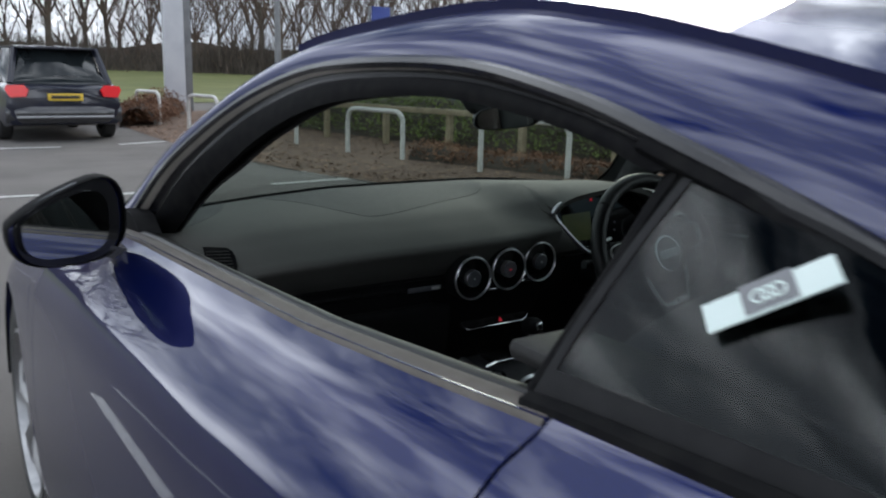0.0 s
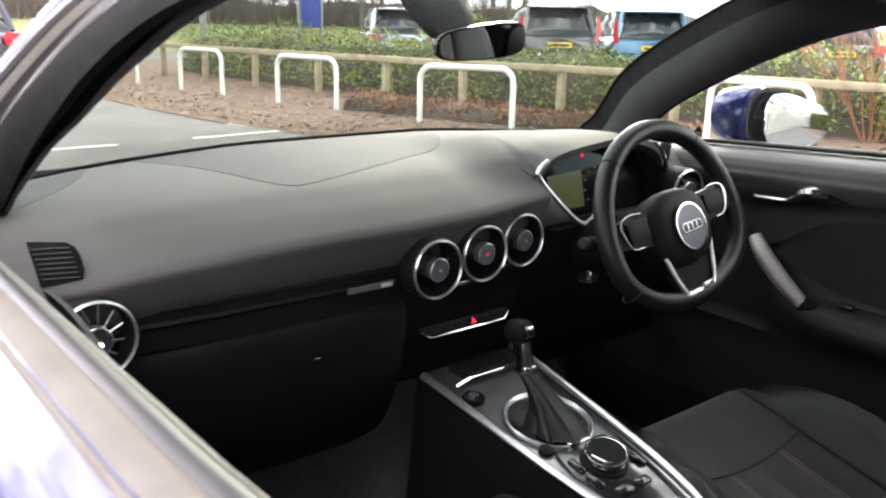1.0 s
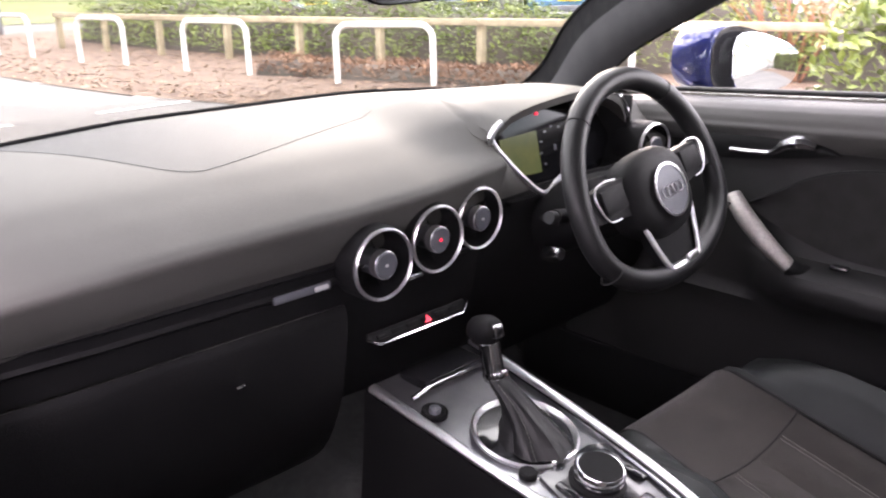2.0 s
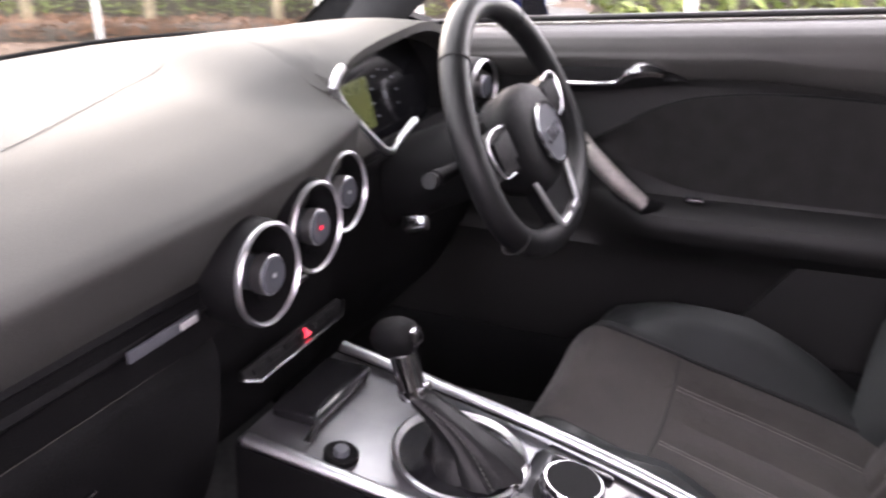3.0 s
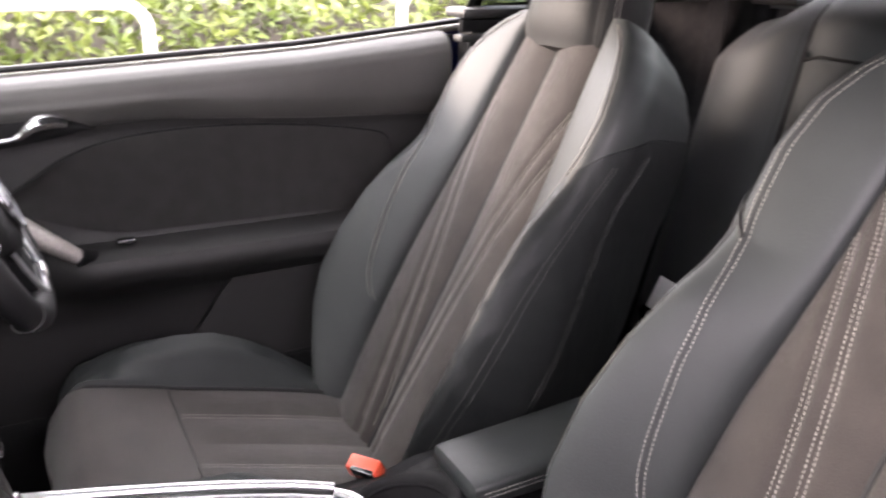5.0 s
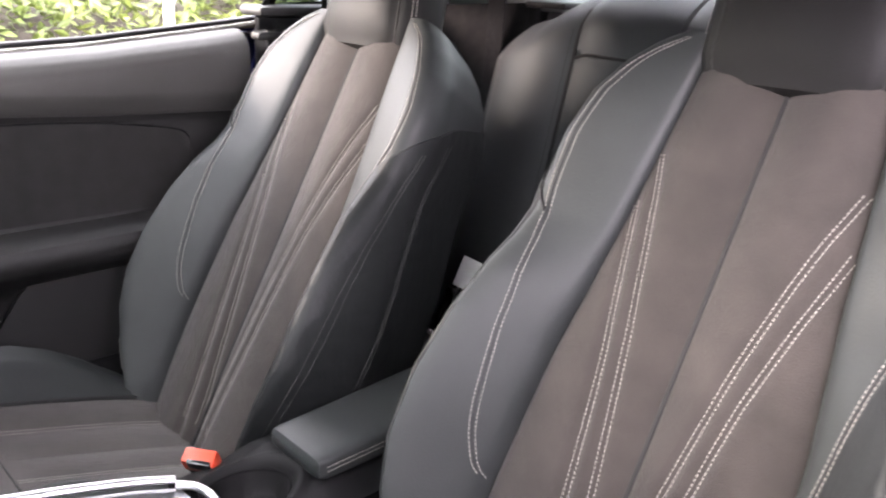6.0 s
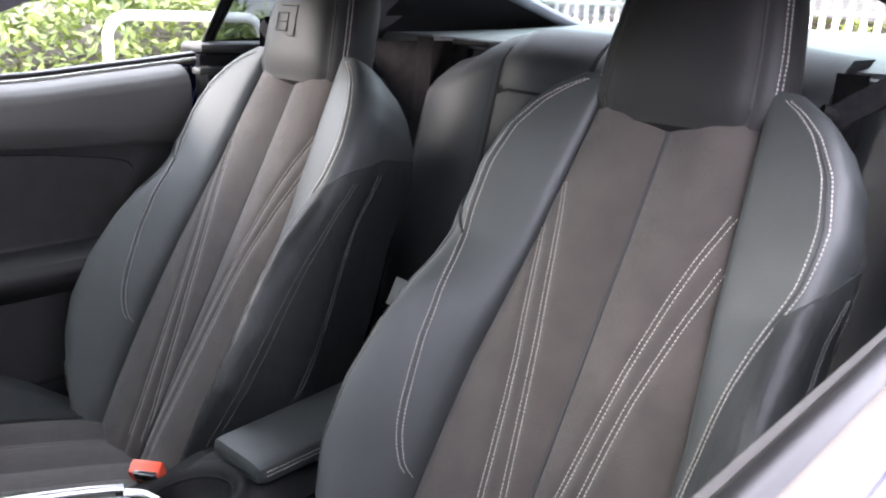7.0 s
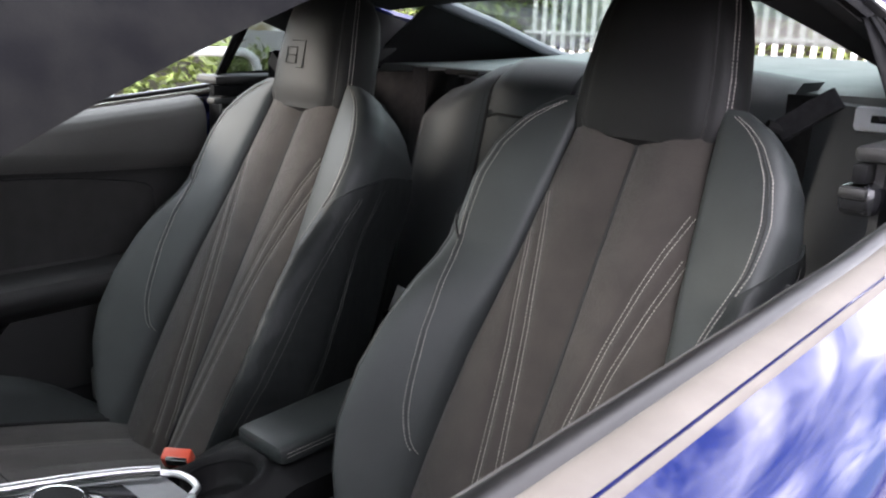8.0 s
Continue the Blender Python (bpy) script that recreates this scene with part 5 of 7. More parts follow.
        low = 1 - min(1, max(0, (s - 0.606) / 0.075))
        for x, y in oval(w, half, count, power=2.9):
            rear_way = max(0, 0.75 - y / half) / 1.75
            rise = low * (-0.006 * (1 - (x / w) ** 2) - 0.012 * abs(x / w) ** 3 + 0.075 * rear_way)
            groove = 0.0035 * math.exp(-((abs(x / w) - 0.76) / 0.05) ** 2) if y > 0 else 0
            ring.append(back_point(s + rise, x, mid + y * (1 - 0.10 * (x / w) ** 2) - groove + lean(s)))
        return ring
    levels = [0.610, 0.614, 0.625, 0.64, 0.66, 0.68, 0.70, 0.725, 0.75, 0.77, 0.79, 0.81, 0.824, 0.835, 0.845]
    rest = part("head_restraint", loft(bmesh.new(), [head_ring(s) for s in levels]), HEAD_LEATHER, seat, "dark leather integrated head restraint")

    def head_line(frac, sg):
        """A line up the face of the head restraint, at a share of its half width, with the way out of it."""
        out = []
        for i in range(30):
            s = 0.622 + 0.205 * i / 29
            w, f, b = interp(HEAD, s)
            ring = head_ring(s, 120)
            k = min((k for k in range(3, 58)), key=lambda k: abs((ring[k].x - 0.36) / w - sg * frac))
            t = ring[k + 1] - ring[k - 1]
            nrm = BACK_UP.cross(t).normalized()
            out.append((ring[k], nrm if nrm.dot(BACK_OUT) > 0 else -nrm))
        return out
    for sg in (-1, 1):
        part("restraint_seam", sweep([p - n * 0.0004 for p, n in head_line(0.76, sg)], 0.0020, 6), PIPING, rest)
        for frac in (0.925, 0.955):
            part("restraint_stitching", stitches(head_line(frac, sg)), THREAD, rest)

    # cushion
    def top_height(u):
        return interp([(0.0, 0.432), (0.012, 0.462), (0.03, 0.487), (0.06, 0.510), (0.09, 0.523), (0.13, 0.525), (0.26, 0.507), (0.375, 0.489), (0.6, 0.456), (0.76, 0.431), (0.95, 0.397), (1.0, 0.388)], u)[0]
    inner = (lambda u: 0.135 + 0.028 * u)

    def cushion_height(u, f):
        """The panel is dished between its side seams, most of all behind the cross seam."""
        return top_height(u) + (0.004 - 0.022 * min(1, max(0, (u - 0.10) / 0.25))) * (1 - f * f)
    for sg in (-1, 1):
        def fn(u, v):
            w = inner(u) * v
            groove = 0
            if u > 0.36:
                f = v * 2.0
                groove = -0.002 + 0.005 * abs(math.sin(math.pi * f)) * min(1, (u - 0.36) * 8)
            return (0.36 + sg * w, 0.195 - 0.52 * u - 0.006 * math.cos(v * 1.6), cushion_height(u, v) + groove)
        part("cushion_panel", sheet(fn, 40, 14, 0.03, (0, 0, 1)), SUEDE, seat, "charcoal brown suede cushion panel")

        def bolster(u, v):
            lo, H = inner(u), interp([(0, 0.235), (0.15, 0.258), (0.5, 0.268), (1, 0.245)], u)[0]
            hgt = interp([(0, -0.03), (0.13, -0.008), (0.2, 0.018), (0.26, 0.036), (0.38, 0.058), (0.5, 0.067), (0.6, 0.061), (0.7, 0.044), (0.83, 0.010), (0.93, -0.030), (1, -0.045)], u)[0]
            if sg < 0:                           # lower beside the tunnel, where the buckle stands
                H -= 0.035 * max(0, min(1, (u - 0.5) * 5))
                hgt *= 1 - 0.9 * max(0, min(1, (u - 0.4) * 4))
            prof = [(lo, -0.006), (lo + 0.01, 0.006), (lo + 0.35 * (H - lo), hgt * 0.75), (lo + 0.62 * (H - lo), hgt), (lo + 0.88 * (H - lo), hgt * 0.75), (H, hgt * 0.1 - 0.01), (H + 0.002, -0.07), (H - 0.01, -0.14)]
            w, z = interp([(i / 7, a, b) for i, (a, b) in enumerate(prof)], v)
            return (0.36 + sg * w, 0.185 - 0.52 * u - 0.01 * v, top_height(u) + z)
        part("cushion_bolster", sheet(bolster, 34, 28, 0.01 * sg), LEATHER, seat, "dark grey leather cushion bolster")
        part("cushion_seam", sweep([(0.36 + sg * (inner(u) + 0.001), 0.19 - 0.52 * u, top_height(u) - 0.001) for u in [i / 30 for i in range(31)]], 0.0035, 6), PIPING, seat)
        for off in (-0.004, 0.004):
            part("cushion_stitching", stitches([((0.36 + sg * (inner(u) * 0.5 + off), 0.195 - 0.52 * u, cushion_height(u, 0.5 + off / inner(u)) + 0.0010), (0, 0, 1)) for u in [0.37 + 0.6 * i / 30 for i in range(31)]]), THREAD, seat)
    part("cushion_cross_seam", sweep([(0.36 + 0.142 * (i / 10 - 1), 0.195 - 0.52 * 0.355 - 0.004 * math.cos((i / 10 - 1) * 1.6), cushion_height(0.355, i / 10 - 1) + 0.0005) for i in range(21)], 0.0014, 6), PIPING, seat)
    part("cushion_front", sheet(lambda u, v: (0.36 + 0.245 * (u * 2 - 1), 0.19 - 0.02 * (u * 2 - 1) ** 2 - 0.03 * v, 0.446 - 0.11 * v), 16, 8, 0.02, (0, 1, 0)), SUEDE, seat)
    part("seat_base", block((0.36, -0.07, 0.295), (0.42, 0.46, 0.09), 0.02), DARK_PLASTIC, seat)
    for sg in (-1, 1):
        part("seat_rail", block((0.36 + sg * 0.18, -0.06, 0.242), (0.04, 0.50, 0.02), 0.004), DARK_PLASTIC, seat)
    part("side_valance", block((0.36 + 0.262, -0.10, 0.40), (0.02, 0.44, 0.11), 0.008), DARK_PLASTIC, seat)
    part("side_valance", block((0.36 - 0.262, -0.10, 0.40), (0.02, 0.44, 0.11), 0.008), DARK_PLASTIC, seat)
    part("recline_cover", block((0.36 + 0.250, -0.285, 0.455), (0.03, 0.05, 0.075), 0.014), DOOR_TOP, seat, "grey recline cover")
    part("recline_cover", block((0.36 - 0.250, -0.285, 0.455), (0.03, 0.05, 0.075), 0.014), DARK_PLASTIC, seat)
    return seat


driver_seat = front_seat()
copy_thing(driver_seat, Matrix.Translation((-0.361, -0.05, 0.253)))
mk = frame_of(back_point(0.700, 0.018, 0.030 + HEAD_LEAN * 0.070 + 0.001), (1, 0, 0), (BACK_UP + BACK_OUT * HEAD_LEAN).normalized())
emboss = bmesh.new()
for a, b in (((-0.020, -0.020), (-0.020, 0.020)), ((-0.020, 0.020), (0.012, 0.020)), ((-0.020, -0.020), (-0.006, -0.020)), ((-0.004, -0.014), (0.018, -0.014)), ((-0.004, -0.014), (-0.004, 0.010)), ((0.018, -0.014), (0.018, 0.010)), ((-0.004, 0.010), (0.018, 0.010)), ((0.0, -0.002), (0.014, -0.002))):
    sweep([mk @ Vector((1.35 * a[0], 1.25 * a[1], 0.001)), mk @ Vector((1.35 * b[0], 1.25 * b[1], 0.001))], 0.0013, 5, bm=emboss)
part("embossed_mark", emboss, PIPING, next(c for c in driver_seat.children if c.name.startswith("head_restraint")), "embossed plain mark")

# seat belt buckle and stalk
buckle = thing("belt_buckle", (0.118, -0.19, 0.45), "red and black seat belt buckle beside the driver seat", "seat belt buckle")
bk = frame_of((0.122, -0.172, 0.520), (0.80, 0.60, 0), (-0.30, 0.40, 0.86))
part("buckle_body", block((0, -0.028, 0), (0.036, 0.055, 0.020), 0.004, bk), DARK_PLASTIC, buckle)
part("release_button", block((0, 0.003, 0), (0.044, 0.026, 0.022), 0.004, bk), RED_PLASTIC, buckle, "red release button")
part("button_slot", block((-0.003, 0.009, -0.0095), (0.032, 0.016, 0.006), 0.001, bk), BLACK_GLOSS, buckle)
part("buckle_stalk", sweep([bk @ Vector((0, -0.05, 0)), (0.125, -0.20, 0.42), (0.128, -0.19, 0.33)], 0.012, 8), DARK_PLASTIC, buckle)

# ---- centre console ----
console = thing("centre_console", (0.02, 0.1, 0.24), "black centre console with aluminium edge strips and gear lever", "console")


def deck_z(y):
    return 0.5495 + 0.15 * (y + 0.09)


LEFT_X = [(-0.11, -0.030), (-0.06, -0.052), (0.0, -0.064), (0.10, -0.074), (0.36, -0.082)]
RIGHT_X = [(-0.11, 0.050), (-0.06, 0.068), (0.0, 0.082), (0.10, 0.098), (0.27, 0.112), (0.36, 0.118)]
part("console_deck", sheet(lambda u, v: (lambda y: (interp(LEFT_X, y)[0] * (1 - u) + interp(RIGHT_X, y)[0] * u, y, deck_z(y)))(-0.11 + 0.49 * v), 10, 30, 0.01, (0, 0, 1)), CONSOLE_TOP, console, "satin grey console plate")
for sg, table in ((-1, LEFT_X), (1, RIGHT_X)):
    rim = curve([(interp(table, y)[0], y, deck_z(y) + (0.012 if sg > 0 else 0.003)) for y in (0.37, 0.30, 0.22, 0.14, 0.06, 0.0, -0.06, -0.105)], 40)
    part("edge_strip", sweep(rim, lambda f: 0.0085 - 0.003 * f, 10, flat=0.8), ALU, console, "brushed aluminium edge strip")
    part("console_side", sheet(lambda u, v: (interp(table, 0.38 - 0.50 * u)[0] + sg * (0.006 + 0.03 * v), 0.38 - 0.50 * u, deck_z(0.38 - 0.50 * u) - 0.004 - 0.31 * v), 20, 8, 0.008, (sg, 0, 0)), DARK_PLASTIC, console)
part("edge_strip_end", sweep(curve([(-0.030, -0.105, deck_z(-0.105) + 0.006), (-0.015, -0.122, deck_z(-0.12) + 0.006), (0.01, -0.128, deck_z(-0.125) + 0.006), (0.035, -0.122, deck_z(-0.12) + 0.006), (0.050, -0.105, deck_z(-0.105) + 0.006)], 20), 0.0055, 8, flat=0.8), ALU, console)
dk = frame_of((0.013, 0.171, deck_z(0.172)), (1, 0, 0), (0, 0.983, 0.182))
part("gear_surround", lathe([(0.065, 0.0), (0.071, 0.002), (0.073, 0.008), (0.070, 0.010), (0.065, 0.005)], dk, 48), RING, console, "bright ring round the gear lever")
part("gear_well", lathe([(0.0, 0.0035), (0.065, 0.0035), (0.066, 0.001)], dk, 40), BLACK_GLOSS, console)
boot = []
for f, rx, ry in ((0.0, 0.044, 0.052), (0.10, 0.040, 0.047), (0.22, 0.033, 0.039), (0.38, 0.026, 0.030), (0.55, 0.021, 0.023), (0.72, 0.018, 0.019), (0.88, 0.0165, 0.017), (1.0, 0.015, 0.0155)):
    c = Vector((0.010, 0.150, deck_z(0.15) + 0.004)).lerp(Vector((0.007, 0.216, 0.662)), f ** 0.85) + Vector((0, -0.012 * math.sin(math.pi * f), 0))
    boot.append([c + Vector((rx * math.cos(2 * math.pi * k / 48), ry * math.sin(2 * math.pi * k / 48), 0)) * (1 + (0.085 * math.cos(7 * 2 * math.pi * k / 48 + 3 * f) + 0.03 * math.cos(17 * 2 * math.pi * k / 48)) * math.sin(math.pi * min(1, 0.25 + f * 0.75))) for k in range(48)])
lever = part("gear_lever", loft(bmesh.new(), boot), BOOT, console, "black leather gear lever boot")
for a in (0.9, 2.4, 3.9, 5.4):
    part("boot_stitching", stitches([(Vector(boot[i][int(a / 6.283 * 48)]), (math.cos(a), math.sin(a), 0.2)) for i in range(8)], 0.006, 0.004, 0.0008), DARK_THREAD, lever)
km = frame_of((0.007, 0.224, 0.680), (1, 0, 0), (0, 0.97, -0.22)) @ Matrix.Scale(0.98, 4)
part("lever_collar", lathe([(0.0150, -0.024), (0.0165, -0.018), (0.0150, -0.012), (0.0128, -0.004), (0.0120, 0.010), (0.0126, 0.022), (0.0165, 0.032), (0.0150, 0.036)], km, 28), CHROME, lever, "bright lever neck")
for dx in (-0.008, 0.008):
    part("collar_button", block((dx, -0.0155, -0.016), (0.008, 0.005, 0.010), 0.002, km), CHROME, lever)
knob_rings = []
for f, rx, ry in ((0.026, 0.012, 0.015), (0.031, 0.0165, 0.021), (0.041, 0.0205, 0.026), (0.050, 0.021, 0.0265), (0.058, 0.018, 0.023), (0.064, 0.012, 0.016), (0.066, 0.004, 0.006)):
    knob_rings.append([km @ Vector((x, y, f)) for x, y in oval(rx, ry, 28, 0, 0.004, 2.4)])
knob = part("gear_knob", loft(bmesh.new(), knob_rings), DARK_PLASTIC, lever, "black leather gear knob")
part("knob_badge", block((0.0, -0.020, 0.046), (0.019, 0.008, 0.019), 0.003, km), CHROME, knob, "bright knob badge")
part("knob_badge_mark", block((0.0, -0.0245, 0.046), (0.010, 0.001, 0.010), 0.0003, km), BLACK_GLOSS, knob)
# rotary controller and its keys
mm = frame_of((0.011, 0.052, deck_z(0.052)), (1, 0, 0), (0, 0.983, 0.182))
ctl = part("rotary_controller", lathe([(0.036, 0.0), (0.036, 0.008), (0.031, 0.010), (0.031, 0.024), (0.029, 0.028), (0.0, 0.028)], mm, 36), DARK_PLASTIC, console, "round rotary controller with a bright rim")
part("controller_rim", lathe([(0.0312, 0.012), (0.0325, 0.014), (0.0325, 0.025), (0.0295, 0.0288), (0.0280, 0.0286)], mm, 36), CHROME, ctl, "bright rim")
for dx, dy, w, h in ((-0.045, 0.012, 0.012, 0.030), (-0.045, -0.026, 0.012, 0.030), (0.052, 0.018, 0.014, 0.03), (0.052, -0.02, 0.014, 0.03), (-0.02, -0.058, 0.03, 0.016), (0.018, -0.058, 0.03, 0.016), (0.0, 0.052, 0.045, 0.010)):
    part("control_key", block((dx, dy, 0.005), (w, h, 0.010), 0.003, mm), CHROME if dy > 0.04 else BLACK_GLOSS, console)
part("key_panel", plate([(-0.052, -0.105), (0.045, -0.105), (0.066, -0.03), (0.075, 0.04), (0.05, 0.052), (-0.05, 0.052), (-0.062, 0.0)], 0.004, mm, 0.001), BLACK_GLOSS, console, "gloss black key panel")
part("start_button", lathe([(0.012, 0), (0.012, 0.006), (0.010, 0.008), (0.0, 0.008)], frame_of((-0.045, 0.115, deck_z(0.115)), (1, 0, 0), (0, 0.983, 0.182)), 20), DARK_PLASTIC, console)
cm = frame_of((-0.052, 0.276, deck_z(0.276) + 0.001), (1, 0, 0), (0, 0.983, 0.182))
sock = part("power_socket", lathe([(0.012, 0.0), (0.0185, 0.0), (0.0185, 0.006), (0.016, 0.007), (0.0075, 0.004)], cm, 26), DARK_PLASTIC, console, "power socket cap")
part("socket_cap", lathe([(0.0082, 0.003), (0.0082, 0.010), (0.0070, 0.0118), (0.0, 0.0122)], cm, 22), KNOB_FACE, sock, "grey socket cap")
part("tray_lid", block((0.03, 0.345, deck_z(0.345) + 0.008), (0.12, 0.06, 0.016), 0.005), BLACK_GLOSS, console)
part("tray_lip", sweep([(-0.06, 0.312, deck_z(0.312) + 0.008), (-0.02, 0.318, deck_z(0.318) + 0.012), (0.05, 0.318, deck_z(0.318) + 0.012)], 0.0035, 6), CHROME, console)
# rear of the console: cup holder and armrest
def rear_top(u, v):
    """The top of the console behind the gear lever: an oval tray sunk into it, with a soft raised rim."""
    x, y = -0.078 + 0.20 * u, -0.125 - 0.50 * v
    r = math.hypot((x - 0.009) / 0.048, (y + 0.172) / 0.058)
    sunk = max(0, min(1, (1.0 - r) / 0.22))
    rim = 0.010 * math.exp(-((r - 1.15) / 0.16) ** 2)
    side = 0.020 * max(0, abs(x - 0.015) - 0.06) / 0.04
    return (x, y, 0.533 - 0.034 * sunk * sunk * (3 - 2 * sunk) + rim - side + 0.012 * max(0, min(1, (-0.19 - y) / 0.05)))


part("console_rear", sheet(rear_top, 60, 110, 0.25, (0, 0, 1)), DARK_PLASTIC, console)
part("cup_holder", sweep([(0.009 + 0.045 * math.cos(2 * math.pi * k / 48), -0.172 + 0.055 * math.sin(2 * math.pi * k / 48), 0.535) for k in range(48)], 0.0022, 8, closed=True), RUBBER, console, "oval black cup tray")
arm_rings = []
for y, z0, z1, w in ((-0.232, 0.560, 0.572, 0.047), (-0.236, 0.552, 0.578, 0.052), (-0.246, 0.548, 0.580, 0.0535), (-0.32, 0.548, 0.584, 0.054), (-0.45, 0.55, 0.592, 0.055), (-0.58, 0.55, 0.594, 0.055), (-0.60, 0.555, 0.588, 0.05)):
    arm_rings.append([Vector((0.004 + x, y, (z0 + z1) / 2 + zz)) for x, zz in oval(w, (z1 - z0) / 2, 40, power=6.0)])
arm = part("armrest", loft(bmesh.new(), arm_rings), LEATHER, console, "dark leather armrest lid with stitching")
box_rings = []
for y, z1, w in ((-0.262, 0.546, 0.046), (-0.266, 0.549, 0.050), (-0.36, 0.550, 0.051), (-0.60, 0.555, 0.051)):
    box_rings.append([Vector((0.004 + x, y + 0.18 * (zz - 0.02), (z1 + 0.42) / 2 + zz)) for x, zz in oval(w, (z1 - 0.42) / 2, 32, power=7.0)])
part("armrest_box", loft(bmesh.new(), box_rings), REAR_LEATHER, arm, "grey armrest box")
for off in (0.0, 0.006):
    part("armrest_stitching", stitches([((0.004 - 0.0543, -0.245 - 0.3 * i / 20, 0.563 + 0.008 * i / 20 + off), (-1, 0, 0.2)) for i in range(21)]), THREAD, arm)

# ---- rear seats ----
rear = thing("rear_seat", (0, -0.95, 0.26), "dark leather rear seat with two moulded backrests", "car seat")
for sg in (-1, 1):
    def rear_back(u, v):
        w = 0.005 + 0.40 * u
        top = interp([(0.0, 1.100), (0.17, 1.105), (0.23, 1.085), (0.30, 1.045), (0.36, 1.030), (0.41, 1.010)] if sg > 0 else [(0.0, 1.100), (0.30, 1.105), (0.41, 1.090)], w)[0]
        z = 0.46 + (top - 0.46) * v
        roll = 0.06 * max(0, v - 0.90) ** 2 / 0.01
        if w < 0.205:
            swell = 0.014 * math.sin(math.pi * w / 0.205) ** 0.6 - (0.010 * max(0, 1 - abs(z - 0.99) / 0.008))
        else:
            swell = 0.036 * math.sin(math.pi * min(1, (w - 0.205) / 0.19)) ** 0.7
        return (sg * w, -0.822 - 0.16 * v - roll + swell, z)
    # backrest and cushion wear the leather lightened in place of light
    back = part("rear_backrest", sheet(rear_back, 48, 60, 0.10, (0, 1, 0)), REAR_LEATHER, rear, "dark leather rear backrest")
    part("rear_seam", sweep([Vector(rear_back(0.5, i / 24)) + Vector((0, 0.001, 0)) for i in range(24)], 0.0035, 6), PIPING, back)
    part("rear_seam", sweep([Vector(rear_back(0.49 * i / 12, (0.99 - 0.46) / 0.64)) + Vector((0, 0.004, 0)) for i in range(13)], 0.003, 6), PIPING, back)
    for off in (-0.022, 0.022):
        part("rear_stitching", stitches([(Vector(rear_back(0.5 + off, i / 24)) + Vector((0, 0.001, 0)), Vector((0, 1, 0))) for i in range(2, 23)]), PIPING, back)
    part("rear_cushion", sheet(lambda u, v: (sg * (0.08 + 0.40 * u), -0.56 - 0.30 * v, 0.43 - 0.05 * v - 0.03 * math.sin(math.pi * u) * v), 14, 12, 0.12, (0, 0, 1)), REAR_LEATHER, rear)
    part("seat_release", block((sg * 0.33, -1.03, 1.068), (0.10, 0.04, 0.012), 0.004), DARK_PLASTIC, rear)
    # matching wings, coloured pale on the lit side and near-black on the shaded one
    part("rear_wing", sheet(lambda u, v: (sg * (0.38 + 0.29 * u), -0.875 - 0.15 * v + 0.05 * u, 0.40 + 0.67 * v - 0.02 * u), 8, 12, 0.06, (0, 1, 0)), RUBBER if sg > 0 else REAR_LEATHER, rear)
    part("rear_seam", sweep([(sg * (0.50 + 0.03 * i / 12), -0.868 - 0.15 * i / 12, 0.40 + 0.66 * i / 12) for i in range(13)], 0.004, 6), PIPING, rear)
part("rear_tunnel", block((0, -0.72, 0.40), (0.15, 0.34, 0.22), 0.03), DARK_PLASTIC, rear)
part("rear_deck", sheet(lambda u, v: (-0.66 + 1.32 * u, -1.06 - 0.65 * v, 1.074 + 0.048 * v * (1 - (2 * u - 1) ** 4)), 20, 8, 0.02, (0, 0, 1)), LOAD_COVER, rear, "grey load cover")
for sg in (-1, 1):
    belt = thing("seat_belt", (sg * 0.45, -0.98, 0.9), "black rear seat belt hanging from the side trim", "seat belt", "rear belts")
    part("belt_webbing", sheet(lambda u, v: (sg * (0.405 + 0.045 * u), -1.0 + 0.14 * v * v + 0.02, 1.075 - 0.55 * v), 3, 12, 0.003, (0, 1, 0)), BELT_WEB, belt)
    strap = thing("belt_guide", (sg * 0.53, -0.69, 1.05), "black leather belt guide loop on the seat shoulder", "strap", "belt guides")
    way, wide = Vector((sg * 0.067, 0, 0.048)).normalized(), Vector((-sg * 0.048, 0, 0.067)).normalized()

    def guide(u, v):
        """A flat strap that leaves the seat, turns round at its end and comes back."""
        run, turn = 0.072, 0.010
        if u < 0.42:
            p = Vector((0, 0.0, 0)) + way * (run * u / 0.42) + Vector((0, turn, 0))
        elif u < 0.58:
            k = (u - 0.42) / 0.16 * math.pi
            p = way * (run + turn * math.sin(k)) + Vector((0, turn * math.cos(k), 0))
        else:
            p = way * (run * (1 - u) / 0.42) - Vector((0, turn, 0))
        return Vector((sg * 0.512, -0.688, 1.045)) + p + wide * (0.027 * (v - 0.5))
    part("guide_loop", sheet(guide, 48, 4, 0.003), BELT_WEB, strap)
    part("guide_foot", sweep([(sg * 0.500, -0.672, 1.052), (sg * 0.514, -0.684, 1.046), (sg * 0.520, -0.690, 1.034)], 0.008, 8), RUBBER, strap)
    if sg > 0:
        part("front_belt", sheet(lambda u, v: (sg * (0.60 + 0.03 * v), -0.69 - 0.045 * u, 1.10 - 0.62 * v), 3, 10, 0.003, (sg, 0, 0)), BELT_WEB, strap)
anchor = part("belt_outlet", block((-0.545, -0.984, 1.046), (0.070, 0.016, 0.038), 0.007), TOTEM_WHITE, rear, "pale grey belt outlet")
part("outlet_slot", block((-0.556, -0.9755, 1.047), (0.040, 0.004, 0.012), 0.0015), BLACK_GLOSS, anchor)
lining_a = curve([(-0.565, -0.63, 1.222), (-0.60, -0.76, 1.182), (-0.628, -0.90, 1.130)], 16)
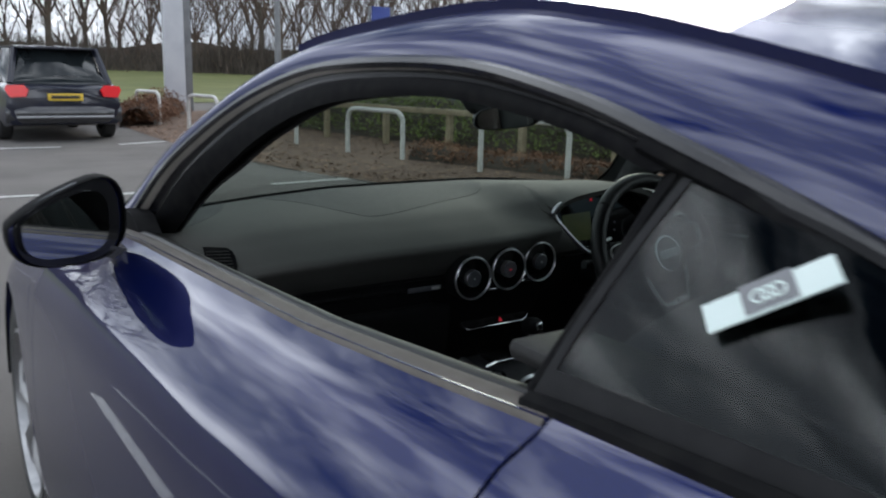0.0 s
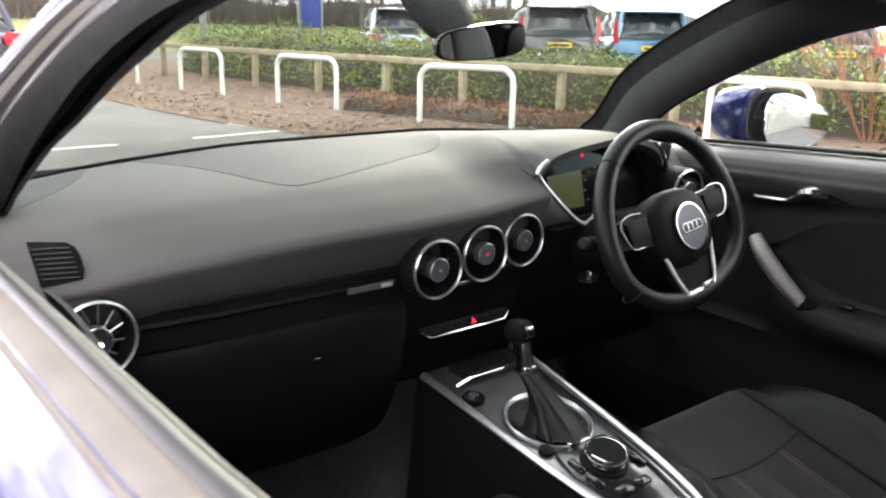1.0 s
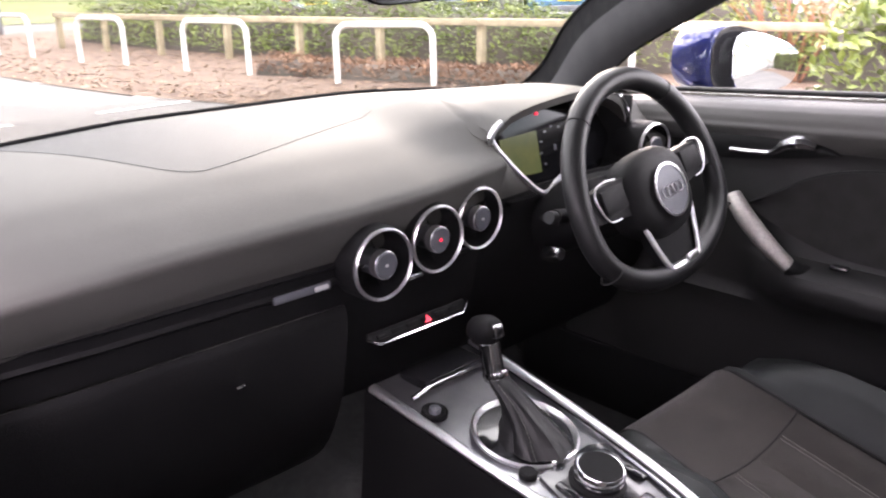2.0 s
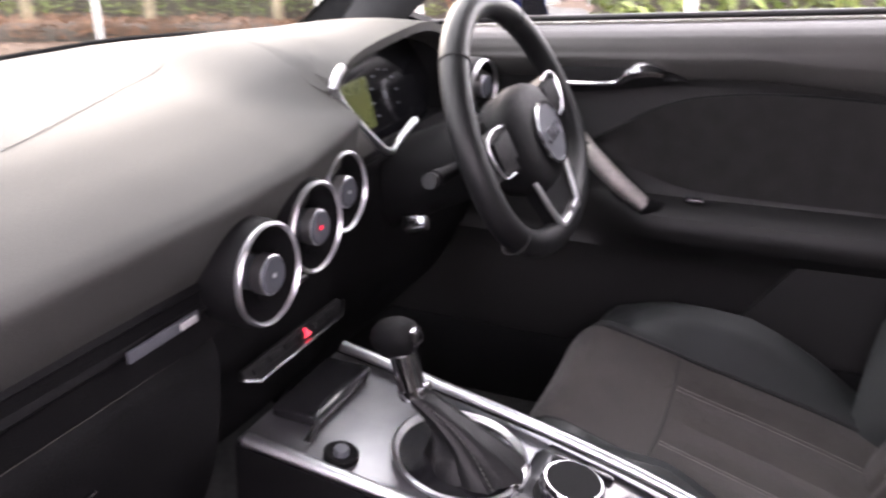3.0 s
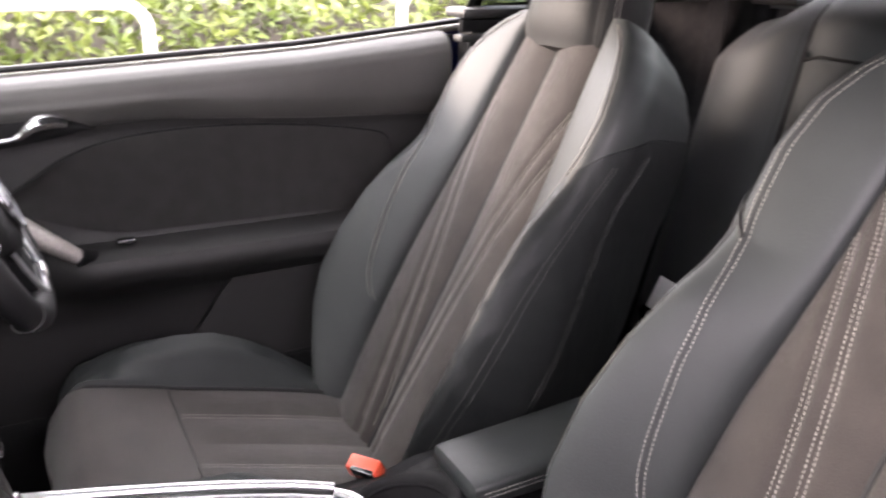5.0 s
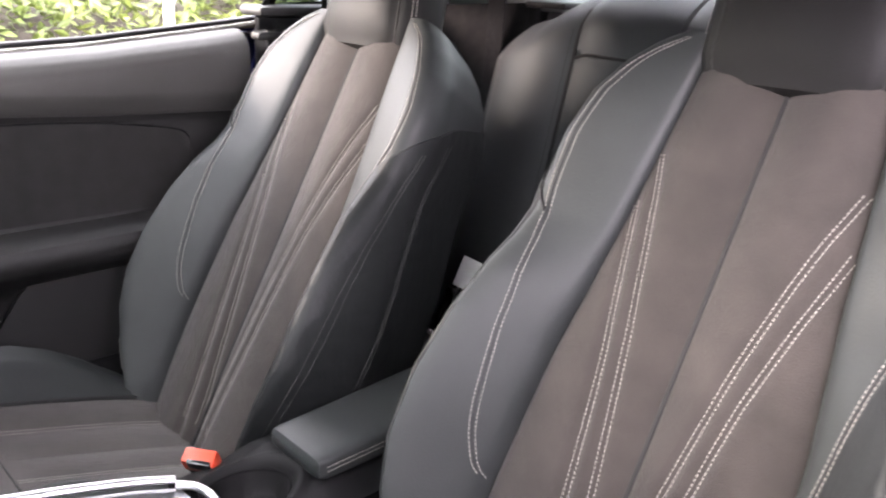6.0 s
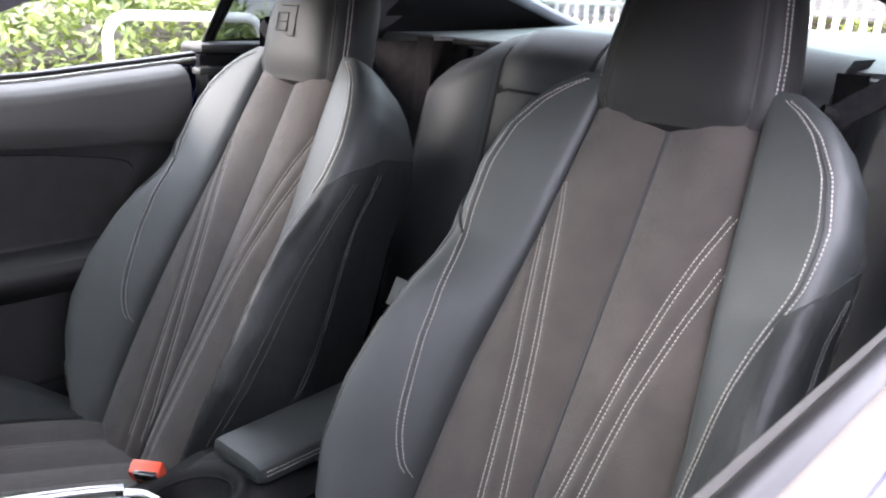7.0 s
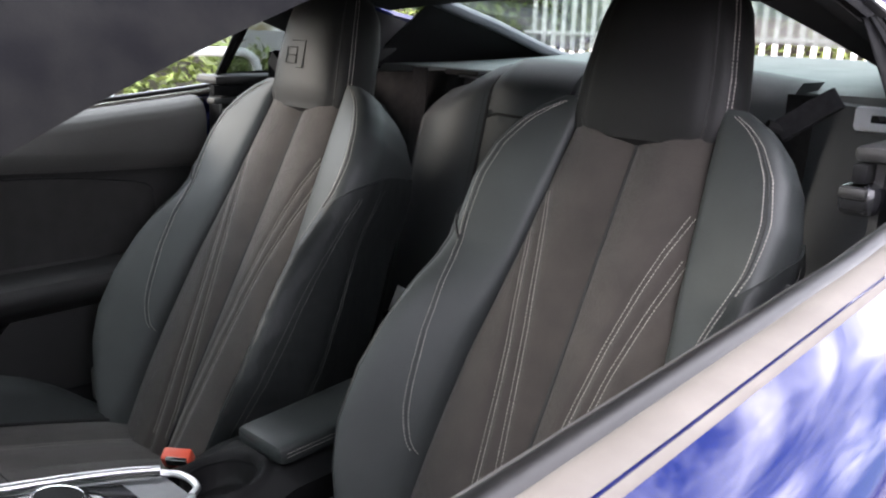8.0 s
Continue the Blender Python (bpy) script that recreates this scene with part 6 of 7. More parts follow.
lining_b = curve([(-0.470, -0.68, 1.212), (-0.526, -0.78, 1.169), (-0.572, -0.86, 1.132), (-0.620, -0.93, 1.095)], 16)
part("rear_pillar_lining", ruled(lining_a, lining_b, m=5, bow=-0.006, thick=0.008), HEADLINER, coupe, "dark rear pillar lining")
clip = part("belt_clip", block((-0.646, -0.600, 0.988), (0.042, 0.046, 0.036), 0.010), BLACK_GLOSS, coupe, "black belt clip on the side trim")
part("clip_slot", block((-0.646, -0.574, 0.984), (0.026, 0.004, 0.010), 0.001), RUBBER, clip)
bottle = thing("dark_bottle", (0.215, -0.70, 0.41), "black and white container on the rear seat cushion", "container")
part("bottle_body", lathe([(0.0, 0.0), (0.034, 0.0), (0.037, 0.006), (0.037, 0.13), (0.030, 0.155), (0.018, 0.165), (0.018, 0.19), (0.016, 0.196), (0.0, 0.197)], Matrix.Translation((0.215, -0.70, 0.412)), 28), BLACK_GLOSS, bottle)
part("bottle_label", plate([(-0.030, -0.02), (0.024, -0.028), (0.030, 0.024), (-0.018, 0.030)], 0.002, frame_of((0.172, -0.690, 0.640), (0.9, 0.1, 0.25), (-0.2, -0.4, 0.9))), LABEL_WHITE, bottle, "white paper tag")
part("tag_string", sweep([(0.215, -0.70, 0.600), (0.20, -0.695, 0.618), (0.185, -0.692, 0.630)], 0.002, 6), LABEL_WHITE, bottle)

# ---- interior mirror ----
rear_mirror = thing("interior_mirror", (0.01, 0.36, 1.2), "black rear-view mirror hanging from the windscreen", "mirror")
rm = frame_of((0.014, 0.362, 1.166), (0.985, -0.10, 0.10), (-0.05, -0.10, 0.98))
mirror_shape = [(x, y * (1.0 + 0.12 * x / 0.1)) for x, y in oval(0.086, 0.027, 34, power=3.6)]
casing = part("mirror_casing", loft(bmesh.new(), [[rm @ Vector((x * s, y * s, h)) for x, y in mirror_shape] for s, h in ((0.75, -0.022), (0.96, -0.012), (1.0, 0.0), (0.985, 0.005), (0.93, 0.006))]), BLACK_GLOSS, rear_mirror, "black mirror casing")
part("mirror_pane", plate([(x * 0.93, y * 0.90) for x, y in mirror_shape], 0.0075, rm), MIRROR, casing, "mirror glass")
part("mirror_stem", sweep([rm @ Vector((-0.03, 0.0, -0.02)), (-0.03, 0.42, 1.19), (-0.03, 0.45, 1.22)], 0.014, 10), BLACK_GLOSS, rear_mirror)
part("sensor_box", loft(bmesh.new(), [[Vector((-0.03 + x * s, y0 + 0.0, z0)) + Vector((0, z * 0.5 * s, z * 0.8 * s)) for x, z in oval(0.055, 0.05, 22, power=3)] for s, y0, z0 in ((0.7, 0.385, 1.195), (1.0, 0.40, 1.205), (1.0, 0.43, 1.225), (0.85, 0.46, 1.235))]), DARK_PLASTIC, rear_mirror, "black sensor housing")

# card stuck on the quarter glass
card = thing("hanging_card", (-0.69, -0.80, 1.13), "pale mint card with a plain dark mark on the quarter glass", "card")
kc = frame_of((-0.679, -0.7906, 1.1305), (0.039, -0.063, 0.044), (0.55, 0.3, 0.70)) @ Matrix.Scale(0.50, 4)
part("card_sheet", plate([(-0.085, -0.022), (0.085, -0.022), (0.085, 0.022), (-0.085, 0.022)], 0.002, kc), CARD_MINT, card)
part("card_print", plate([(-0.034, -0.018), (0.034, -0.018), (0.034, 0.026), (-0.034, 0.026)], 0.006, kc @ Matrix.Translation((0, 0, -0.002))), TOTEM_GREY, card, "dark printed middle of the card")
for dx in (-0.012, 0.0, 0.012):
    part("card_mark", lathe([(0.008, 0.0), (0.011, 0.0), (0.011, 0.010), (0.008, 0.010)], kc @ Matrix.Translation((dx, 0.002, -0.004)), 20), CARD_MINT, card)
for dx in (-0.06, 0.06):
    part("card_hook", sweep([kc @ Vector((dx - 0.012, 0.004, -0.001)), kc @ Vector((dx, 0.0, -0.002)), kc @ Vector((dx + 0.008, 0.008, -0.001))], 0.0015, 5), PLATE_MARK, card)


# ---- ground ----
single("ground", sheet(lambda u, v: (-160 + 320 * u, -160 + 320 * v, 0.0), 32, 32), ASPHALT, "worn grey car park asphalt", "ground", "structure")
BED_EDGE = [(6.2, -14.0), (4.35, -6.0), (4.05, -2.0), (4.15, 1.5), (4.0, 4.6), (3.55, 6.7), (3.1, 8.4), (2.85, 10.6), (2.75, 13.2), (2.9, 17.0), (3.0, 21.0)]
edge_pts = curve([(x, y, 0) for x, y in BED_EDGE], 80)
bed = single("planting_bed", sheet(lambda u, v: (lambda p: (p.x + 9.0 * v, p.y + 2.5 * v, 0.010 + 0.012 * math.sin(min(v * 9, 1.57)) + 0.006 * noise.noise((p.x + 9 * v, p.y, 0))))(edge_pts[int(round(u * 80))]), 80, 30), MULCH, "bark mulch planting bed", "planting bed", "structure")
rng = random.Random(4)
chips = bmesh.new()
for k in range(9000):
    p = edge_pts[rng.randrange(80)]
    v = rng.random() ** 1.6
    x, y = p.x + 4.5 * v + rng.uniform(-0.05, 0.3), p.y + 1.2 * v + rng.uniform(-0.3, 0.3)
    if y < 1 or y > 20:
        continue
    a, s = rng.uniform(0, 6.28), rng.uniform(0.012, 0.035)
    c, d = Vector((math.cos(a) * s, math.sin(a) * s, rng.uniform(-0.01, 0.012))), Vector((-math.sin(a) * s * 0.4, math.cos(a) * s * 0.4, rng.uniform(-0.006, 0.006)))
    o = Vector((x, y, 0.024 + rng.uniform(0, 0.012) + 0.006 * noise.noise((x, y, 0))))
    vs = [chips.verts.new(o + q) for q in (c + d, c - d, -c - d, -c + d)]
    chips.faces.new(vs)
single("bark_chips", chips, CHIP, "loose bark chips over the bed", "bark chips", "stuff", smooth=False)


def strip_mark(name, a, b, w, label):
    a, b = Vector((*a, 0.004)), Vector((*b, 0.004))
    s = (b - a).cross(Vector((0, 0, 1))).normalized() * w / 2
    return single(name, loft(bmesh.new(), [[a + s, a - s, a - s + Vector((0, 0, 0.003)), a + s + Vector((0, 0, 0.003))], [b + s, b - s, b - s + Vector((0, 0, 0.003)), b + s + Vector((0, 0, 0.003))]]), LINE_PAINT, label, "road marking", "structure", smooth=False)


for a, b in (((0.35, 7.35), (1.55, 7.36)), ((2.33, 7.43), (3.32, 7.52)), ((-0.9, 7.6), (0.05, 7.58)), ((3.12, 8.35), (3.58, 6.85)), ((2.86, 10.65), (3.17, 9.25)),
             ((0.0, 12.48), (1.05, 12.44)), ((1.93, 12.62), (2.72, 12.95)), ((-2.0, 12.5), (-1.2, 12.48)), ((-2.2, 7.6), (-1.6, 7.6)), ((-1.45, -2.4), (-1.45, 2.4))):
    strip_mark("bay_line", a, b, 0.09, "worn white parking bay line")
arrow = thing("road_arrow", (-3.4, 2.2, 0), "worn white direction arrow on the asphalt", "road marking", kind="structure")
part("arrow_shaft", loft(bmesh.new(), [[Vector((-3.2 + dx, y, z)) for dx, z in ((-0.12, 0.004), (0.12, 0.004), (0.12, 0.007), (-0.12, 0.007))] for y in (1.2, 3.6)]), LINE_PAINT, arrow, smooth=False)
part("arrow_curve", sweep([(p.x, p.y, 0.004) for p in curve([(-3.2, 2.4, 0), (-2.9, 3.0, 0), (-2.45, 3.3, 0), (-2.0, 3.35, 0)], 16)], 0.09, 6, flat=0.05), LINE_PAINT, arrow)


# ---- hoops, rail fence ----
def hoop_bm(width, height, r, corner):
    pts = [(-width / 2, 0, -0.12), (-width / 2, 0, height - corner)]
    for k in range(1, 7):
        a = math.pi - k * math.pi / 12
        pts.append((-width / 2 + corner + corner * math.cos(a), 0, height - corner + corner * math.sin(a)))
    for k in range(0, 7):
        a = math.pi / 2 - k * math.pi / 12
        pts.append((width / 2 - corner + corner * math.cos(a), 0, height - corner + corner * math.sin(a)))
    pts.append((width / 2, 0, -0.12))
    return sweep(pts, r, 14, up=(0, 1, 0))


def hoop(x, y, heading, width=1.10, height=0.76, r=0.034):
    ob = single("hoop_barrier", hoop_bm(width, height, r, 0.16), WHITE_STEEL, "white painted steel hoop barrier in the bark bed", "barrier", group="hoop barriers")
    ob.matrix_basis = pose(x, y, 0.0, 0, 0, heading)
    return ob


LEGS = [((4.24, 12.68), (4.47, 11.60)), ((4.66, 10.15), (4.90, 8.95)), ((5.09, 7.36), (5.65, 6.35)), ((6.60, 4.42), (6.50, 3.28)), ((3.85, 15.3), (4.05, 14.2)), ((3.5, 17.9), (3.7, 16.8))]
for a, b in LEGS:
    hoop((a[0] + b[0]) / 2, (a[1] + b[1]) / 2, math.degrees(math.atan2(b[1] - a[1], b[0] - a[0])), math.dist(a, b), 0.68)
hoop(4.72, 0.0, 90, 1.22, 0.88, 0.036)
hoop(4.80, -2.95, 88, 1.22, 0.95, 0.036)

POSTS = [(5.15, 15.9), (5.33, 14.3), (5.6, 12.8), (5.95, 11.25), (6.3, 9.85), (6.6, 8.4), (7.15, 7.05), (7.55, 5.55), (7.9, 4.0), (8.1, 2.5), (8.15, 0.9), (8.05, -0.8), (7.9, -2.4), (7.8, -4.0)]
fence = thing("rail_fence", (6.5, 8, 0), "low weathered timber post and rail fence", "fence")
for (x, y) in POSTS:
    part("post", block((x, y, 0.30), (0.095, 0.095, 0.66), 0.012), TIMBER, fence)
for (a, b) in zip(POSTS, POSTS[1:]):
    d = Vector((b[0] - a[0], b[1] - a[1], 0))
    c = Vector(((a[0] + b[0]) / 2 - 0.05, (a[1] + b[1]) / 2, 0.625))
    m = Matrix.Translation(c) @ pose(0, 0, 0, 0, 0, math.degrees(math.atan2(d.y, d.x)))
    part("rail", block((0, 0, 0), (d.length + 0.02, 0.10, 0.085), 0.012, m), TIMBER, fence)


# ---- hedges ----
def leaves(bm, rng, place, count, size):
    """Small folded leaves at random places with random turns."""
    for k in range(count):
        o = Vector(place(rng))
        a, t = rng.uniform(0, 6.283), rng.uniform(-0.9, 0.9)
        s = size * rng.uniform(0.6, 1.3)
        along = Vector((math.cos(a) * math.cos(t), math.sin(a) * math.cos(t), math.sin(t) + 0.35)).normalized()
        side = along.cross(Vector((rng.uniform(-1, 1), rng.uniform(-1, 1), 1))).normalized()
        up = side.cross(along)
        v = [bm.verts.new(o + q) for q in (along * s * 0.0, along * s * 0.5 + side * s * 0.22 + up * s * 0.08, along * s, along * s * 0.5 - side * s * 0.22 + up * s * 0.08)]
        bm.faces.new((v[0], v[1], v[2]))
        bm.faces.new((v[0], v[2], v[3]))
    return bm


def hedge(name, line, width, height, count, size, mat, label, seed, low=0.08):
    r = random.Random(seed)
    pts = curve([(x, y, 0) for x, y in line], 60)

    def place(q):
        i = q.randrange(60)
        p = pts[i].lerp(pts[i + 1], q.random())
        h = height * (0.84 + 0.48 * noise.noise((p.x * 0.9, p.y * 0.9, seed)))
        a = q.uniform(0, math.pi)
        e = q.random() ** 0.35
        z = low + (h - low) * (math.sin(a) * e * 0.98 + 0.02) if q.random() < 0.75 else q.uniform(low, h * 0.8)
        off = math.cos(a) * e * width / 2 + 0.15 * noise.noise((p.x * 1.7, p.y * 1.7, z * 2))
        t = (pts[min(i + 1, 60)] - pts[i]).normalized()
        return (p.x - t.y * off, p.y + t.x * off, z)
    bm = leaves(bmesh.new(), r, place, count, size)
    ob = single(name, bm, mat, label, "hedge", "stuff", smooth=False)
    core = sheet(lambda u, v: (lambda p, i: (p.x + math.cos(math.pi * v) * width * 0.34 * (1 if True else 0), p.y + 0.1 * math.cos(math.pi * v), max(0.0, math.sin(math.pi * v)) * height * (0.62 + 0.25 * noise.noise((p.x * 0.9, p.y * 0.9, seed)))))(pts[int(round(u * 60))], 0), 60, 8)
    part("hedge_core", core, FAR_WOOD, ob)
    return ob


hedge("clipped_hedge", [(6.6, 17.5), (6.75, 13.5), (7.3, 10.5), (8.0, 7.6), (8.9, 4.5), (9.2, 1.5), (9.0, -2.5), (8.8, -6.5)], 1.5, 1.24, 50000, 0.075, LEAF, "green leafy shrub hedge behind the rail fence", 3)
hedge("laurel_hedge", [(6.1, 2.2), (6.2, 0.5), (6.2, -1.2), (6.1, -3.0), (6.1, -4.6)], 1.5, 1.35, 17000, 0.115, LEAF_BRIGHT, "bright green laurel bushes beside the hoops", 8)
hedge("low_brown_shrub", [(5.2, 9.0), (5.6, 8.0), (5.9, 6.9), (6.3, 5.9), (6.7, 4.6)], 0.7, 0.30, 5200, 0.06, BRONZE_LEAF, "low russet shrubs in the bark bed", 12, 0.05)
hedge("brown_hedge", [(3.1, 16.3), (3.6, 17.5), (4.2, 19.0), (5.0, 20.5)], 1.1, 0.62, 7000, 0.07, BRONZE_LEAF, "brown leafless winter hedge", 15)


# ---- bare shrubs and trees ----
def branch(bm, rng, p, way, length, r, depth, spread, shrink=0.72, kids=3):
    steps = 3
    pts = [p]
    d = way.copy()
    for k in range(steps):
        d = (d + Vector((rng.uniform(-1, 1), rng.uniform(-1, 1), rng.uniform(-0.4, 0.8))) * 0.13).normalized()
        pts.append(pts[-1] + d * length / steps)
    sides = 6 if depth > 2 else 4 if depth > 0 else 3
    sweep(pts, lambda f: r * (1 - 0.45 * f), sides, bm=bm)
    if depth == 0:
        return
    for k in range(kids):
        a = rng.uniform(0, 6.283)
        side = Vector((math.cos(a), math.sin(a), 0))
        nd = (d + side * spread * rng.uniform(0.6, 1.2) + Vector((0, 0, 0.12))).normalized()
        branch(bm, rng, pts[rng.choice((2, 3, 3))], nd, length * shrink * rng.uniform(0.75, 1.15), r * 0.55, depth - 1, spread, shrink, kids)


def bare_tree(seed, height):
    rng = random.Random(seed)
    tree = thing("bare_tree", (0, 0, 0), "tall leafless winter tree at the edge of the field", "tree", "treeline")
    trunk = sweep([(0, 0, -0.3), (rng.uniform(-0.1, 0.1), 0, height * 0.18), (rng.uniform(-0.25, 0.25), rng.uniform(-0.2, 0.2), height * 0.36)], lambda f: 0.17 * height / 11 * (1 - 0.35 * f), 9)
    part("trunk", trunk, TREE_BARK, tree)
    crown = bmesh.new()
    for k in range(6):
        a = rng.uniform(0, 6.283)
        z = height * rng.uniform(0.2, 0.36)
        branch(crown, rng, Vector((0, 0, z)), Vector((math.cos(a) * 0.5, math.sin(a) * 0.5, 1)).normalized(), height * 0.30, 0.075 * height / 11, 4, 0.66)
    part("crown", crown, TWIG, tree)
    return tree


rng = random.Random(21)
kinds = [bare_tree(31 + k, 9.5 + 1.2 * k) for k in range(5)]
for k, t in enumerate(kinds):
    t.matrix_basis = pose(-22 + 14 * k, 70 + 3 * k, 0, 0, 0, 40 * k)
for k in range(64):
    a = radians(-14 + 58 * (k + rng.uniform(-0.4, 0.4)) / 64)
    d = rng.uniform(58, 92)
    t = copy_thing(kinds[k % 5], Matrix.Translation((d * math.sin(a), d * math.cos(a), 0)) @ pose(0, 0, 0, 0, 0, rng.uniform(0, 360)))
    s = rng.uniform(0.85, 1.25)
    t.scale = (s, s, s)
single("field", sheet(lambda u, v: (-120 + 260 * u, 27 + 36 * v, 0.02 + 0.9 * v * v), 24, 10), GRASS, "green grass field", "field", "structure")
under = bmesh.new()
for k in range(14000):
    a = radians(rng.uniform(-16, 48))
    d = rng.uniform(60, 68)
    o = Vector((d * math.sin(a), d * math.cos(a), 0.6))
    h = rng.uniform(0.8, 3.0) * (0.8 + 0.5 * noise.noise((o.x * 0.12, o.y * 0.12, 2)))
    w = rng.uniform(0.03, 0.08)
    v = [under.verts.new(o + q) for q in (Vector((-w, 0, 0)), Vector((w, 0, 0)), Vector((rng.uniform(-0.9, 0.9), 0, h)))]
    under.faces.new(v)
single("field_undergrowth", under, FAR_WOOD, "dark leafless scrub below the trees", "scrub", "stuff", smooth=False)
single("far_wood_bank", sheet(lambda u, v: (-150 + 330 * u, 104 + 10 * v + 6 * noise.noise((u * 9, v, 0)), 4.6 * v * (0.75 + 0.35 * noise.noise((u * 26, 0, 4)))), 90, 8), FAR_WOOD, "distant dark bank of leafless woodland", "woodland", "structure")

haze = bmesh.new()
for k in range(30000):
    a = radians(rng.uniform(-16, 48))
    d = rng.uniform(58, 90)
    o = Vector((d * math.sin(a), d * math.cos(a), 0.6 + 10.5 * rng.random() ** 1.25))
    way = Vector((rng.uniform(-1, 1), rng.uniform(-1, 1), rng.uniform(0.2, 1.6))).normalized() * rng.uniform(0.7, 2.0)
    side = Vector((math.cos(a), -math.sin(a), 0)) * rng.uniform(0.010, 0.028)
    haze.faces.new([haze.verts.new(o + q) for q in (side, -side, way)])
single("fine_twigs", haze, TWIG, "fine bare twigs in the crowns of the treeline", "twigs", "stuff", smooth=False)

dogwood = thing("red_twig_shrub", (9.3, 4.1, 0), "bare red-brown twiggy shrub behind the rail fence", "shrub")
tw = bmesh.new()
for k in range(12):
    a = rng.uniform(0, 6.283)
    branch(tw, rng, Vector((8.35 + 0.1 * math.cos(a), 3.55 + 0.1 * math.sin(a), 0.02)), Vector((math.cos(a) * 0.42, math.sin(a) * 0.42, 1)).normalized(), 0.62, 0.014, 3, 0.5, 0.75, 3)
part("crown", tw, RED_TWIG, dogwood)


# ---- parked cars ----
def parked_car(name, x, y, heading, size, paint, lamp, label, tall=1.5, estate=False, bars=True):
    """A car with lofted body, glass, lamps, plate, bumpers and wheels; local +y is its front."""
    L, W = size
    car = thing(name, (0, 0, 0), label, "car", "parked cars")
    h = W / 2
    mid = 0.60 * tall

    def ring(yy, w, zb, zs, crown):
        pts = [(-w * 0.93, zb), (-w, zb + 0.12), (-w * 1.0, (zb + zs) / 2), (-w * 0.97, zs - 0.05), (-w * 0.9, zs), (0, zs + crown), (w * 0.9, zs), (w * 0.97, zs - 0.05), (w, (zb + zs) / 2), (w, zb + 0.12), (w * 0.93, zb)]
        return [Vector((a, yy, b)) for a, b in pts]
    rows = [(-L / 2, 0.86, 0.36, mid * 0.92, 0.0), (-L / 2 + 0.05, 0.94, 0.28, mid * 0.97, 0.0), (-L / 2 + 0.25, 0.99, 0.24, mid, 0.0), (-L * 0.2, 1.0, 0.22, mid, 0.0), (L * 0.1, 1.0, 0.22, mid * 0.98, 0.0), (L * 0.24, 0.99, 0.22, mid * 0.97, 0.02), (L * 0.40, 0.95, 0.24, mid * 0.86, 0.03), (L / 2 - 0.04, 0.84, 0.30, mid * 0.72, 0.02), (L / 2, 0.74, 0.36, mid * 0.6, 0.0)]
    part("body", loft(bmesh.new(), [ring(a, h * b, c, d, e) for a, b, c, d, e in rows]), paint, car)
    tail = -L / 2 + (0.10 if estate else 0.22)
    green = [(tail, 0.80, mid - 0.02, mid + 0.03, 0.0), (tail + 0.06, 0.83, mid - 0.03, mid + 0.15, 0.3), (tail + 0.34, 0.86, mid - 0.03, tall - 0.06, 1), (0.0, 0.86, mid - 0.03, tall - 0.015, 1), (L * 0.10, 0.85, mid - 0.03, tall - 0.09, 1), (L * 0.27, 0.82, mid - 0.05, mid - 0.0, 0.3)]
    part("glass_house", loft(bmesh.new(), [[Vector((a * h, yy, z)) for a, z in ((-b, z0), (-b * 0.97, z0 + (z1 - z0) * 0.5), (-b * 0.73, z1), (0, z1 + 0.01), (b * 0.73, z1), (b * 0.97, z0 + (z1 - z0) * 0.5), (b, z0))] for yy, b, z0, z1, k in green]), CAR_GLASS, car, "dark glass")
    part("roof", sheet(lambda u, v: ((u * 2 - 1) * h * 0.655, tail + 0.22 + (L * 0.10 - tail - 0.20) * v, tall - 0.035 + 0.05 * math.sin(math.pi * (0.15 + v * 0.75)) * (1 - 0.4 * (u * 2 - 1) ** 2) - 0.01), 10, 10, 0.03, (0, 0, 1)), paint, car)
    part("roof_spoiler", block((0, tail + 0.20, tall - 0.05), (h * 1.26, 0.22, 0.035), 0.012), paint, car)
    for sg in (-1, 1):
        part("rear_pillar", sweep([(sg * h * 0.82, tail + 0.04, mid), (sg * h * 0.67, tail + 0.30, tall - 0.06)], 0.055, 6), paint, car)
        part("door_pillar", sweep([(sg * h * 0.865, -0.05, mid), (sg * h * 0.66, -0.12, tall - 0.05)], 0.03, 6), CAR_GREY, car)
        if estate:
            lens = [(-0.07, 0.0), (0.06, 0.0), (0.085, 0.16), (0.04, 0.50), (-0.03, 0.50), (-0.02, 0.2)]
            lm = frame_of((sg * h * 0.86, -L / 2 + 0.03, mid - 0.12), (sg, 0, 0), (0, 0.12, 1))
        else:
            lens = [(-0.21, 0.02), (-0.17, -0.08), (0.05, -0.095), (0.12, 0.02), (0.09, 0.085), (-0.15, 0.095)]
            lm = frame_of((sg * h * 0.82, -L / 2 - 0.005, mid - 0.11), (sg * 0.96, 0.22, 0), (0, 0.10, 1))
        part("tail_lamp", plate(lens, 0.05 * sg, lm @ Matrix.Translation((0, 0, -0.02 * sg))), lamp, car, "red tail lamp")
        for yy in (-L * 0.30, L * 0.31):
            turn = Matrix.Translation((sg * (h - 0.10), yy, 0.335)) @ pose(0, 0, 0, 0, 90 * sg, 0)
            wheel = part("wheel", lathe([(0.20, -0.1), (0.30, -0.11), (0.335, -0.08), (0.335, 0.08), (0.30, 0.105), (0.22, 0.10), (0.2, 0.08)], turn, 26), TYRE, car)
            part("rim", lathe([(0.0, 0.085), (0.06, 0.09), (0.14, 0.07), (0.19, 0.085), (0.215, 0.105), (0.215, 0.0)], turn, 26), ALLOY, wheel)
